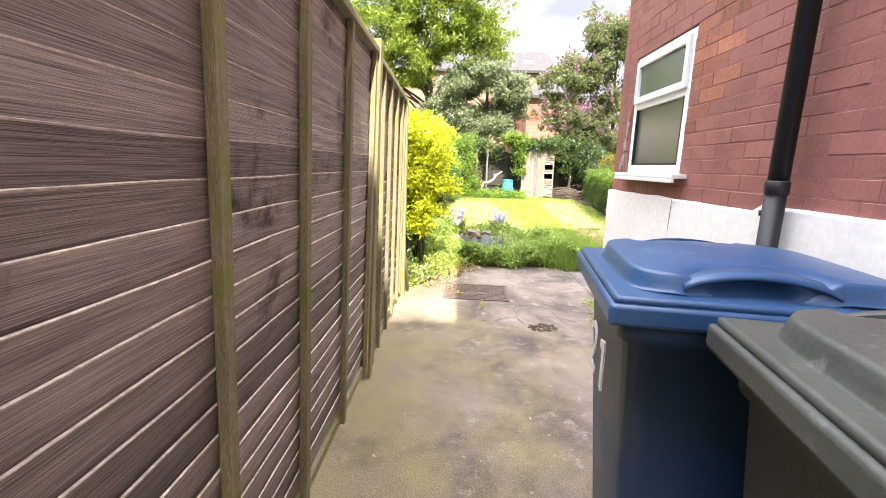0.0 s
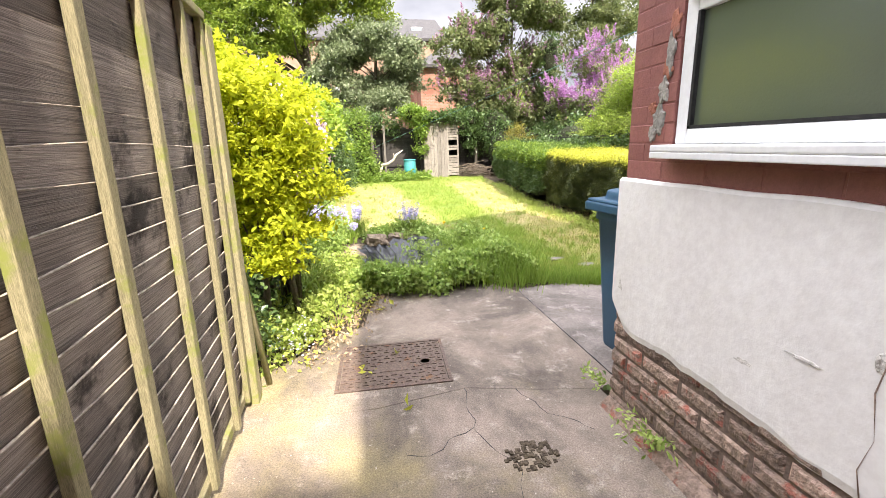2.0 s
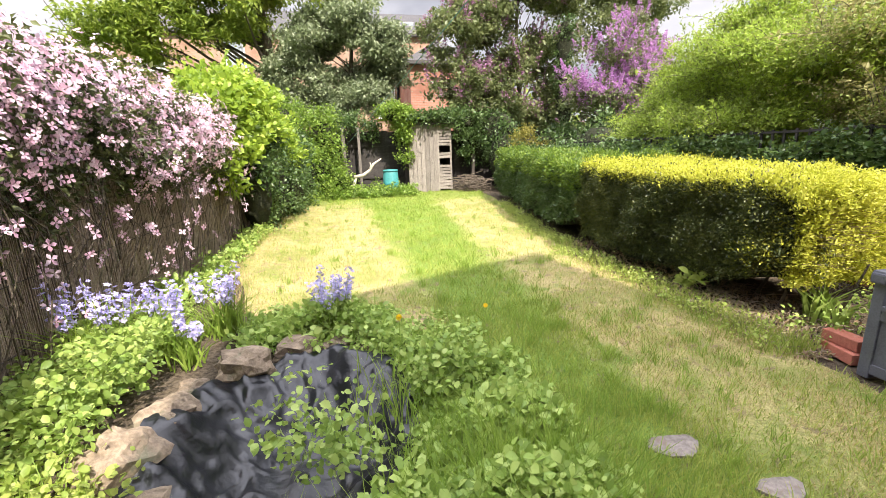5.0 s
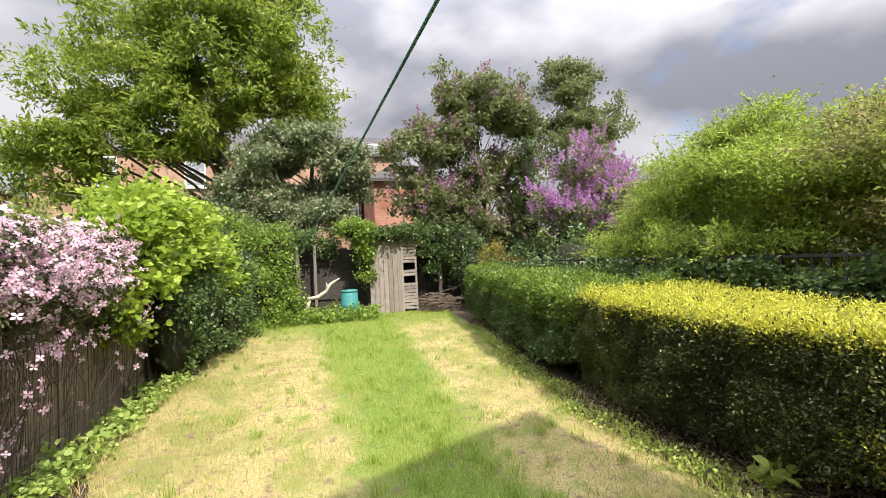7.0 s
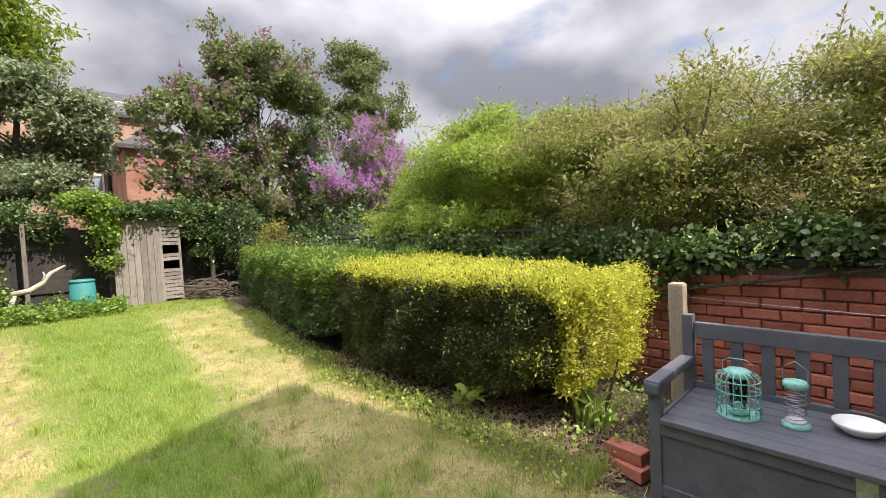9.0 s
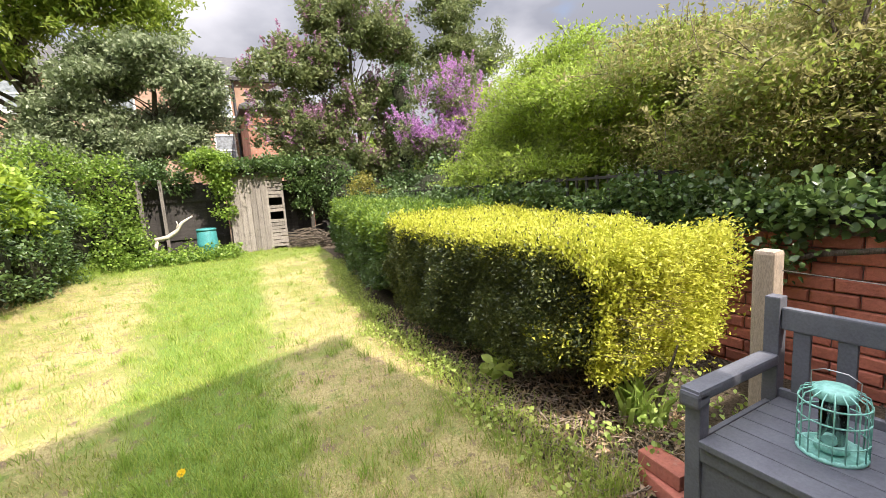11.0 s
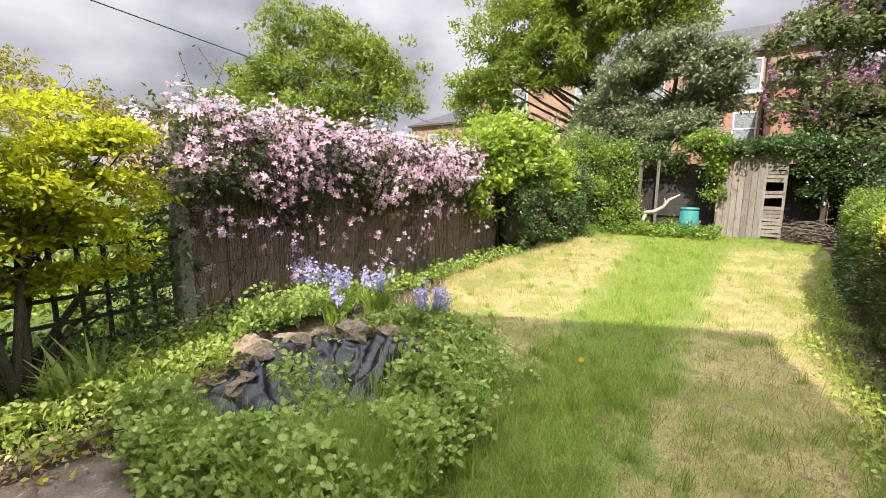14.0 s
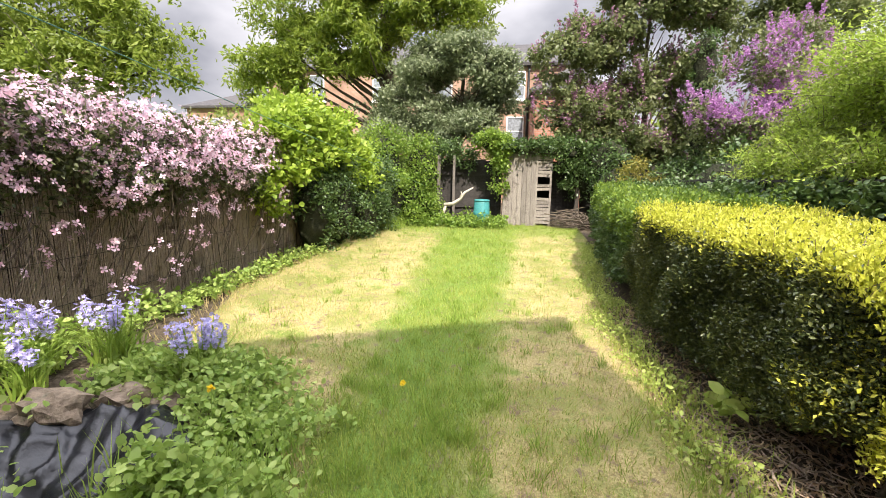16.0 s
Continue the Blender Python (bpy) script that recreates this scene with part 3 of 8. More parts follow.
def lawn_material():
    """A fresh strip up the middle, scorched straw on both its sides, bare spots."""
    m, nt, out = nodes_of("lawn")
    g = nt.nodes.new("ShaderNodeNewGeometry")
    sep = nt.nodes.new("ShaderNodeSeparateXYZ")
    nt.links.new(g.outputs["Position"], sep.inputs[0])
    warp = add(nt, "ShaderNodeTexNoise", Vector=place(nt), Scale=2.4, Detail=8.0, Roughness=0.75)

    def math_node(op, a, b, c=None):
        n = nt.nodes.new("ShaderNodeMath")
        n.operation = op
        for i, v in enumerate((a, b, c)):
            if v is None:
                continue
            if isinstance(v, bpy.types.NodeSocket):
                nt.links.new(v, n.inputs[i])
            else:
                n.inputs[i].default_value = v
        return n.outputs[0]
    x = math_node("MULTIPLY_ADD", warp.outputs[0], 0.85, sep.outputs[0])
    dx = math_node("ABSOLUTE", math_node("SUBTRACT", x, 2.70), 0.0)
    half = math_node("MULTIPLY_ADD", sep.outputs[1], 0.06, -0.1)
    far = math_node("SUBTRACT", dx, half)
    dry = ramp(nt, far, -0.16, 0.22)
    fine = add(nt, "ShaderNodeTexNoise", Vector=place(nt), Scale=70.0, Detail=4.0, Roughness=0.7)
    mid = add(nt, "ShaderNodeTexNoise", Vector=place(nt), Scale=4.5, Detail=6.0, Roughness=0.65)
    # near the slab and along the far end the grass is fresh again
    edge = math_node("MULTIPLY", ramp(nt, sep.outputs[1], 7.4, 6.3), math_node("MULTIPLY_ADD", ramp(nt, sep.outputs[0], 3.1, 2.3), 0.75, 0.25))
    end = ramp(nt, sep.outputs[1], 14.2, 16.2)
    dry = math_node("MULTIPLY", dry, math_node("SUBTRACT", 1.0, math_node("MAXIMUM", edge, math_node("MULTIPLY", end, 0.8))))
    dry = math_node("MULTIPLY", dry, ramp(nt, mid.outputs[0], 0.28, 0.5))
    green = mix(nt, ramp(nt, fine.outputs[0], 0.3, 0.7), (0.075, 0.125, 0.02), (0.18, 0.27, 0.05))
    straw = mix(nt, ramp(nt, fine.outputs[0], 0.3, 0.7), (0.23, 0.185, 0.075), (0.50, 0.42, 0.20))
    wide = add(nt, "ShaderNodeTexNoise", Vector=place(nt), Scale=1.3, Detail=7.0, Roughness=0.7)
    straw = mix(nt, ramp(nt, wide.outputs[0], 0.44, 0.60), straw, (0.21, 0.22, 0.065))
    straw = mix(nt, ramp(nt, mid.outputs[0], 0.55, 0.70), straw, (0.25, 0.175, 0.11))
    green = mix(nt, ramp(nt, wide.outputs[0], 0.50, 0.66), green, (0.165, 0.205, 0.045))
    col = mix(nt, dry, green, straw)
    bare = add(nt, "ShaderNodeTexNoise", Vector=place(nt), Scale=9.0, Detail=6.0, Roughness=0.7)
    col = mix(nt, ramp(nt, bare.outputs[0], 0.55, 0.68), col, (0.17, 0.125, 0.08))
    b = add(nt, "ShaderNodeBump", Strength=0.8, Distance=0.015, Height=fine.outputs[0])
    p = add(nt, "ShaderNodeBsdfPrincipled", Base_Color=col, Roughness=0.95, Normal=b.outputs[0])
    p.inputs["Specular IOR Level"].default_value = 0.15
    nt.links.new(p.outputs[0], out.inputs[0])
    return m


def far_brick_material(name, c1, c2):
    m, nt, out = nodes_of(name)
    g = nt.nodes.new("ShaderNodeNewGeometry")
    sep = nt.nodes.new("ShaderNodeSeparateXYZ")
    nt.links.new(g.outputs["Position"], sep.inputs[0])
    s = nt.nodes.new("ShaderNodeMath")
    s.operation = "ADD"
    nt.links.new(sep.outputs[0], s.inputs[0])
    nt.links.new(sep.outputs[1], s.inputs[1])
    cmb = nt.nodes.new("ShaderNodeCombineXYZ")
    nt.links.new(s.outputs[0], cmb.inputs[0])
    nt.links.new(sep.outputs[2], cmb.inputs[1])
    bt = add(nt, "ShaderNodeTexBrick", Vector=cmb.outputs[0], Scale=1.0, Color1=rgb(c1), Color2=rgb(c2), Mortar=rgb((0.33, 0.27, 0.23)))
    bt.inputs["Brick Width"].default_value, bt.inputs["Row Height"].default_value, bt.inputs["Mortar Size"].default_value = 0.225, 0.075, 0.008
    n1 = add(nt, "ShaderNodeTexNoise", Vector=place(nt), Scale=1.3, Detail=5.0)
    col = mix(nt, ramp(nt, n1.outputs[0], 0.35, 0.7), bt.outputs[0], tuple(x * 0.7 for x in c1))
    p = add(nt, "ShaderNodeBsdfPrincipled", Base_Color=col, Roughness=0.9)
    nt.links.new(p.outputs[0], out.inputs[0])
    return m


def liner_material():
    m, nt, out = nodes_of("pond_liner")
    n1 = add(nt, "ShaderNodeTexNoise", Vector=place(nt), Scale=5.0, Detail=6.0)
    n2 = add(nt, "ShaderNodeTexNoise", Vector=place(nt), Scale=9.0, Detail=5.0)
    col = mix(nt, ramp(nt, n1.outputs[0], 0.5, 0.75), (0.006, 0.007, 0.009), (0.026, 0.027, 0.032))
    b = add(nt, "ShaderNodeBump", Strength=0.45, Distance=0.03, Height=n2.outputs[0])
    p = add(nt, "ShaderNodeBsdfPrincipled", Base_Color=col, Roughness=0.33, Normal=b.outputs[0])
    nt.links.new(p.outputs[0], out.inputs[0])
    return m


def obscured_glass():
    m, nt, out = nodes_of("obscured_glass")
    n2 = add(nt, "ShaderNodeTexNoise", Vector=place(nt), Scale=140.0, Detail=2.0)
    b = add(nt, "ShaderNodeBump", Strength=0.25, Distance=0.002, Height=n2.outputs[0])
    p = add(nt, "ShaderNodeBsdfPrincipled", Base_Color=rgb((0.10, 0.12, 0.085)), Roughness=0.12, Normal=b.outputs[0])
    p.inputs["Specular IOR Level"].default_value = 0.9
    nt.links.new(p.outputs[0], out.inputs[0])
    return m


def ground_material():
    m, nt, out = nodes_of("garden_ground")
    g = nt.nodes.new("ShaderNodeNewGeometry")
    sep = nt.nodes.new("ShaderNodeSeparateXYZ")
    nt.links.new(g.outputs["Position"], sep.inputs[0])
    big = add(nt, "ShaderNodeTexNoise", Vector=place(nt), Scale=0.8, Detail=6.0)
    fine = add(nt, "ShaderNodeTexNoise", Vector=place(nt), Scale=42.0, Detail=5.0, Roughness=0.7)
    soil = mix(nt, ramp(nt, fine.outputs[0], 0.3, 0.7), (0.05, 0.038, 0.027), (0.15, 0.12, 0.085))
    turf = mix(nt, ramp(nt, fine.outputs[0], 0.3, 0.7), (0.05, 0.085, 0.02), (0.12, 0.18, 0.04))
    turf = mix(nt, ramp(nt, big.outputs[0], 0.5, 0.7), turf, (0.20, 0.18, 0.10))
    w = nt.nodes.new("ShaderNodeMath")
    w.operation = "MULTIPLY"
    nt.links.new(ramp(nt, sep.outputs[0], -0.9, -0.6), w.inputs[0])
    nt.links.new(ramp(nt, sep.outputs[0], 6.6, 6.0), w.inputs[1])
    col = mix(nt, w.outputs[0], turf, soil)
    b = add(nt, "ShaderNodeBump", Strength=1.0, Distance=0.02, Height=fine.outputs[0])
    p = add(nt, "ShaderNodeBsdfPrincipled", Base_Color=col, Roughness=0.97, Normal=b.outputs[0])
    p.inputs["Specular IOR Level"].default_value = 0.1
    nt.links.new(p.outputs[0], out.inputs[0])
    return m


M["soil"] = ground_material()
def concrete(name, base, stain, pale, moss, moss_cut, damp=None):
    """Worn concrete: broad damp stains, drifts of moss, fine sand, pale chips."""
    m, nt, out = nodes_of(name)
    broad = add(nt, "ShaderNodeTexNoise", Vector=place(nt), Scale=1.1, Detail=9.0, Roughness=0.68, Distortion=0.4)
    green = add(nt, "ShaderNodeTexNoise", Vector=place(nt, (1, 0.7, 1)), Scale=2.1, Detail=9.0, Roughness=0.68)
    blot = add(nt, "ShaderNodeTexNoise", Vector=place(nt), Scale=6.0, Detail=8.0, Roughness=0.75)
    sand = add(nt, "ShaderNodeTexNoise", Vector=place(nt), Scale=130.0, Detail=3.0, Roughness=0.8)
    chip = add(nt, "ShaderNodeTexNoise", Vector=place(nt), Scale=38.0, Detail=5.0, Roughness=0.75, Distortion=0.6)
    col = mix(nt, ramp(nt, broad.outputs[0], 0.34, 0.66), stain, base)
    col = mix(nt, ramp(nt, blot.outputs[0], 0.52, 0.72), col, pale)
    fac = ramp(nt, green.outputs[0], *moss_cut)
    if damp:
        sep = nt.nodes.new("ShaderNodeSeparateXYZ")
        nt.links.new(place(nt), sep.inputs[0])
        for a, b in ((ramp(nt, sep.outputs[1], damp[1], damp[0]), 0.13), (ramp(nt, sep.outputs[0], 1.3, -0.5), 0.22)):
            n = nt.nodes.new("ShaderNodeMath")
            n.operation = "MULTIPLY_ADD"
            nt.links.new(a, n.inputs[0])
            n.inputs[1].default_value = b
            nt.links.new(green.outputs[0] if b == 0.13 else fac, n.inputs[2])
            fac = n.outputs[0]
        fac = ramp(nt, fac, *moss_cut)
    col = mix(nt, fac, col, moss)
    col = mix(nt, 0.75, col, mix(nt, ramp(nt, sand.outputs[0], 0.25, 0.75), (0.25, 0.25, 0.25), (0.78, 0.78, 0.78)), "OVERLAY")
    col = mix(nt, ramp(nt, chip.outputs[0], 0.64, 0.70), col, tuple(min(1, x * 1.5) for x in pale))
    h = nt.nodes.new("ShaderNodeMath")
    h.operation = "ADD"
    nt.links.new(sand.outputs[0], h.inputs[0])
    nt.links.new(blot.outputs[0], h.inputs[1])
    b = add(nt, "ShaderNodeBump", Strength=0.5, Distance=0.006, Height=h.outputs[0])
    p = add(nt, "ShaderNodeBsdfPrincipled", Base_Color=col, Roughness=0.9, Normal=b.outputs[0])
    p.inputs["Specular IOR Level"].default_value = 0.25
    nt.links.new(p.outputs[0], out.inputs[0])
    return m


M["slab"] = concrete("slab_concrete", (0.26, 0.225, 0.20), (0.095, 0.08, 0.07), (0.37, 0.325, 0.295), (0.25, 0.21, 0.14), (0.56, 0.75))
M["alley"] = concrete("mossy_concrete", (0.30, 0.24, 0.195), (0.10, 0.083, 0.068), (0.37, 0.32, 0.27), (0.30, 0.245, 0.125), (0.58, 0.98), (3.3, 4.6))
M["lawn"] = lawn_material()
M["red_house"] = far_brick_material("far_red_brick", (0.36, 0.15, 0.10), (0.45, 0.21, 0.14))
M["buff_house"] = far_brick_material("far_buff_brick", (0.42, 0.25, 0.17), (0.50, 0.31, 0.22))
M["liner"] = liner_material()
M["glass"] = obscured_glass()
M["clear"] = glassy("clear_plastic", (0.86, 0.95, 0.93), 0.06)
M["far_glass"] = surface("far_window_glass", (0.16, 0.18, 0.2), (0.3, 0.33, 0.36), 1.5, 0.12, 0.02, 10, vary=0.2, spec=0.8)

# ---------------------------------------------------------------- ground, lawn, slabs
def soft(a, b, v):
    k = min(1.0, max(0.0, (v - a) / (b - a)))
    return k * k * (3 - 2 * k)


def ground_z(x, y):
    z = -0.04 + 0.07 * soft(5.5, 6.3, y) + 0.13 * soft(9.0, 17.5, y)
    if -0.6 < x < 1.7 and 6.4 < y < 8.6:
        z += 0.09 * soft(6.4, 6.9, y) * (1 - soft(7.9, 8.6, y)) * (1 - soft(1.1, 1.7, x))
    if -0.6 < x < 0.6 and y > 4.7:
        z += 0.05 * soft(4.7, 5.4, y) * (1 - soft(0.2, 0.6, x))
    return z


def pond_depth(x, y):
    q = math.hypot((x - 0.93) / 0.62, (y - 6.86) / 0.74)
    return 0.46 * (1 - soft(0.45, 1.0, q))


def sheet(name, xs, ys, zf, material):
    bm = bmesh.new()
    grid = [[bm.verts.new((x, y, zf(x, y))) for x in xs] for y in ys]
    for r0, r1 in zip(grid, grid[1:]):
        for k in range(len(xs) - 1):
            f = bm.faces.new((r0[k], r0[k + 1], r1[k + 1], r1[k]))
            f.smooth = True
    return part(name, bm, material)


def steps(*runs):
    out = []
    for a, b, n in runs:
        out += list(np.linspace(a, b, n, endpoint=False))
    return out + [runs[-1][1]]


g = sheet("ground", steps((-900, -60, 6), (-60, -3, 12), (-3, 7, 100), (7, 60, 14), (60, 900, 6)), steps((-900, -60, 6), (-60, 4, 12), (4, 20, 150), (20, 80, 14), (80, 1500, 8)),
          lambda x, y: ground_z(x, y) - pond_depth(x, y) - 0.01 + 0.012 * noise.noise(Vector((x, y, 0)) * 3), M["soil"])
tagged(g, "brown garden soil, turning to grass beyond the beds", "ground", kind="structure")


def lawn_left(y):
    return 1.75 - 1.45 * soft(7.5, 8.7, y) - 0.55 * soft(8.6, 10.5, y) + 0.1 * noise.noise(Vector((0, y * 1.3, 5)))


def lawn_right(y):
    return 3.75 + 0.15 * soft(9.5, 11, y) + 0.75 * soft(10.5, 16, y) + 0.09 * noise.noise(Vector((3, y * 1.7, 5)))


def lawn_front(x):
    return 5.98 - 0.42 * soft(1.9, 3.2, x)


bm = bmesh.new()
rows = []
ys = np.linspace(0, 1, 90)
us = np.linspace(0, 1, 46)
for a in ys:
    row = []
    for u in us:
        y = 5.55 + a * 11.9
        xl, xr = lawn_left(y), lawn_right(y)
        x = xl + u * (xr - xl)
        y = max(y, lawn_front(x) + a * 0.02)
        row.append(bm.verts.new((x, y, ground_z(x, y) + 0.014 + 0.012 * noise.noise(Vector((x, y, 2)) * 2.5))))
    rows.append(row)
for r0, r1 in zip(rows, rows[1:]):
    for k in range(len(us) - 1):
        f = bm.faces.new((r0[k], r0[k + 1], r1[k + 1], r1[k]))
        f.smooth = True
tagged(part("lawn", bm, M["lawn"]), "lawn with a fresh green strip between scorched straw-yellow sides", "lawn", kind="structure")


def slab(name, outline, top, label, material):
    bm = prism(bmesh.new(), outline, -0.09, top)
    bmesh.ops.bevel(bm, geom=[e for e in bm.edges if e.verts[0].co.z > -0.05 and e.verts[1].co.z > -0.05], offset=0.0012, segments=1, affect="EDGES")
    return tagged(part(name, bm, material), label, "pavement", kind="structure")


slab("pavement_1", [(-0.37, -9), (1.62, -9), (1.62, 4.14), (1.3, 4.21), (0.9, 4.33), (0.4, 4.26), (-0.37, 4.3)], 0.0, "mossy concrete path between fence and house", M["alley"])
slab("pavement_2", [(-0.37, 4.3), (0.4, 4.26), (0.9, 4.33), (1.3, 4.21), (1.62, 4.14), (1.76, 4.12), (1.775, 5.72), (1.6, 6.02), (0.55, 6.06), (0.42, 5.75), (0.36, 5.35), (0.02, 5.1), (-0.30, 4.72), (-0.37, 4.70)], 0.002, "worn grey concrete slab beside the pond plants", M["alley"])
slab("pavement_3", [(1.764, 4.12), (6.2, 4.12), (6.2, 4.9), (3.2, 5.45), (2.2, 5.86), (1.80, 5.80), (1.779, 5.72)], -0.003, "speckled grey concrete slab at the lawn's edge", M["slab"])

# flat stones let into the lawn, and a bald gravelly spot in the path
for name, cx, cy, r, top in (("flagstone", 2.50, 6.49, 0.095, 0.054), ("flagstone", 2.72, 6.20, 0.075, 0.05)):
    ring = [(cx + r * (1.25 + 0.2 * math.sin(k * 2.1)) * math.cos(k * math.tau / 9), cy + r * (0.75 + 0.12 * math.cos(k * 1.7)) * math.sin(k * math.tau / 9)) for k in range(9)]
    bm = prism(bmesh.new(), ring, -0.03, top)
    tagged(part(name, bm, M["flag"]), "flat grey stepping stone sunk in the lawn", "paving stone", "stones in the lawn")

# ---------------------------------------------------------------- the house beside the path
WX = 1.6


def house():
    bm = boxes((WX + 0.008, 1.9, -5, 2.93, 0, 5.5), (WX + 0.008, 1.9, 3.75, 4.015, 0, 5.5), (WX + 0.008, 1.9, 2.93, 3.75, 0, 1.30), (WX + 0.008, 1.9, 2.93, 3.75, 2.15, 5.5))
    w = part("wall_west", bm, M["mortar"])
    tagged(w, "painted red brick side wall of the house", "wall", kind="structure")
    bm = bmesh.new()
    prism(bm, [(1.9, 3.8), (4.75, 3.8), (4.75, 4.015), (1.9, 4.015)], 0, 5.5)
    v = [bm.verts.new(p) for p in ((1.6, 4.015, 5.5), (4.75, 4.015, 5.5), (4.75, 4.015, 7.0), (1.6, 3.8, 5.5), (4.75, 3.8, 5.5), (4.75, 3.8, 7.0))]
    for q in ((0, 1, 2), (5, 4, 3), (0, 2, 5, 3), (1, 4, 5, 2), (0, 3, 4, 1)):
        bm.faces.new([v[i] for i in q])
    tagged(part("wall_north", bm, M["mortar"]), "painted brick end wall of the house", "wall", kind="structure")
    tagged(part("wall_east", boxes((4.45, 4.75, -5, 3.8, 0, 7.0)), M["mortar"]), "tall brick far side wall of the house", "wall", kind="structure")
    # Never in view; added, its height picked to shade the near path and fence.
    tagged(part("wall_main_unseen", boxes((WX + 0.03, 9.0, -14, -5.15, 0, 11)), M["red_house"]), "unseen tall brick block, added to shade the near path", "wall", kind="structure")
    tagged(part("floor_inside", boxes((1.9, 4.45, -5, 3.8, 0.0, 0.1), (1.95, 2.05, 2.5, 3.79, 0.1, 2.6)), M["dark_room"]), "dim room behind the obscured window", "room", kind="structure")
    # Unseen roof; slope and height follow the shadow edge on the lawn.
    bm = bmesh.new()
    a = [(1.42, 5.43), (4.85, 7.06), (4.85, 7.18), (1.42, 5.55)]
    lo = [bm.verts.new((x, -5.15, q)) for x, q in a]
    hi = [bm.verts.new((x, 4.1, q)) for x, q in a]
    bm.faces.new(lo)
    bm.faces.new(hi[::-1])
    for i in range(4):
        bm.faces.new((lo[i], hi[i], hi[(i + 1) % 4], lo[(i + 1) % 4]))
    bmesh.ops.recalc_face_normals(bm, faces=bm.faces)
    tagged(part("roof_slates", bm, M["slate"]), "grey slate roof over the house's rear wing", "roof", kind="structure")
    # Out of view: a lower block added so that the bench stays shaded.
    tagged(part("wall_lean_to", boxes((4.755, 7.0, -5, 4.0, 0, 3.75)), M["mortar"]), "unseen lower brick block beside the rear wing, added to shade the bench", "wall", kind="structure")
    tagged(part("roof_lean_to", boxes((4.755, 7.1, -5.1, 4.1, 3.755, 3.85)), M["slate"]), "unseen low flat grey roof on the added shading block", "roof", kind="structure")
    # the white band of render, with a ragged lower edge and a knocked-off corner
    bm = bmesh.new()
    n = 170
    lo, hi = [], []
    for i in range(n + 1):
        y = -4.9 + i * (4.03 + 4.9) / n
        bot = 0.385 + 0.06 * soft(2.6, 3.5, y) + 0.11 * soft(3.9, 4.03, y) + 0.022 * noise.noise(Vector((y * 4, 0, 0))) + 0.016 * noise.noise(Vector((y * 17, 3, 0)))
        top = 1.168 + 0.008 * noise.noise(Vector((y * 3, 5, 0))) + (0.03 if y < 2.2 else 0)
        wob = 0.006 * noise.noise(Vector((y * 1.5, 8, 0)))
        lo.append((y, bot, wob))
        hi.append((y, top, wob))
    cols = []
    for (y, b, wv), (_, t, _) in zip(lo, hi):
        cols.append([bm.verts.new(p) for p in ((WX - 0.012 + wv, y, b), (WX - 0.018 + wv, y, b + 0.03), (WX - 0.018 + wv, y, t - 0.012), (WX - 0.008 + wv, y, t), (WX + 0.06, y, t), (WX + 0.06, y, b))])
    for c0, c1 in zip(cols, cols[1:]):
        for k in range(6):
            bm.faces.new((c0[k], c0[(k + 1) % 6], c1[(k + 1) % 6], c1[k]))
    bm.faces.new(cols[0])
    bm.faces.new(cols[-1][::-1])
    bmesh.ops.recalc_face_normals(bm, faces=bm.faces)
    tagged(part("render_band", bm, M["render"]), "white painted render, chipped along its lower edge", "wall", kind="structure")
    bm = boxes((WX + 0.061, 4.75, 4.016, 4.035, 0.36, 1.17, 0.006))
    tagged(part("render_band_north", bm, M["render"]), "white painted render round the house corner", "wall", kind="structure")


house()


def window_1():
    w = thing("window_1", (WX, 3.34, 1.32), "white uPVC window with obscured panes and a top light", "window", kind="structure")
    y0, y1, z0, z1, x0, x1 = 2.95, 3.74, 1.315, 2.14, WX + 0.012, WX + 0.075
    zt = 1.80
    f = 0.055
    fr = part("window_frame", boxes((x0, x1, y0, y0 + f, z0, z1, 0.006), (x0, x1, y1 - f, y1, z0, z1, 0.006), (x0, x1, y0 + f, y1 - f, z0, z0 + f, 0.006), (x0, x1, y0 + f, y1 - f, z1 - f, z1, 0.006), (x0, x1, y0 + f, y1 - f, zt - 0.03, zt + 0.03, 0.006)), M["upvc"], w)
    part("top_sash", boxes((x0 - 0.022, x0 + 0.02, y0 + 0.03, y0 + 0.075, zt + 0.012, z1 - 0.03, 0.008), (x0 - 0.022, x0 + 0.02, y1 - 0.075, y1 - 0.03, zt + 0.012, z1 - 0.03, 0.008), (x0 - 0.022, x0 + 0.02, y0 + 0.075, y1 - 0.075, zt + 0.012, zt + 0.058, 0.008), (x0 - 0.022, x0 + 0.02, y0 + 0.075, y1 - 0.075, z1 - 0.076, z1 - 0.03, 0.008)), M["upvc"], w)
    part("bead", boxes((x0 + 0.001, x0 + 0.018, y0 + f, y0 + f + 0.012, z0 + f, zt - 0.03), (x0 + 0.001, x0 + 0.018, y1 - f - 0.012, y1 - f, z0 + f, zt - 0.03), (x0 + 0.001, x0 + 0.018, y0 + f, y1 - f, z0 + f, z0 + f + 0.012)), M["rubber"], w, "dark glazing seal")
    part("pane", boxes((x0 + 0.02, x0 + 0.04, y0 + f + 0.001, y1 - f - 0.001, z0 + f + 0.001, zt - 0.031)), M["glass"], w, "obscured lower pane")
    part("pane", boxes((x0 + 0.0, x0 + 0.016, y0 + 0.076, y1 - 0.076, zt + 0.059, z1 - 0.077)), M["glass"], w, "obscured top pane")
    part("window_sill", boxes((WX - 0.078, WX + 0.05, 2.85, 3.765, 1.288, 1.3145, 0.006), (WX - 0.078, WX - 0.062, 2.85, 3.765, 1.264, 1.288, 0.004)), M["upvc"], w)


window_1()


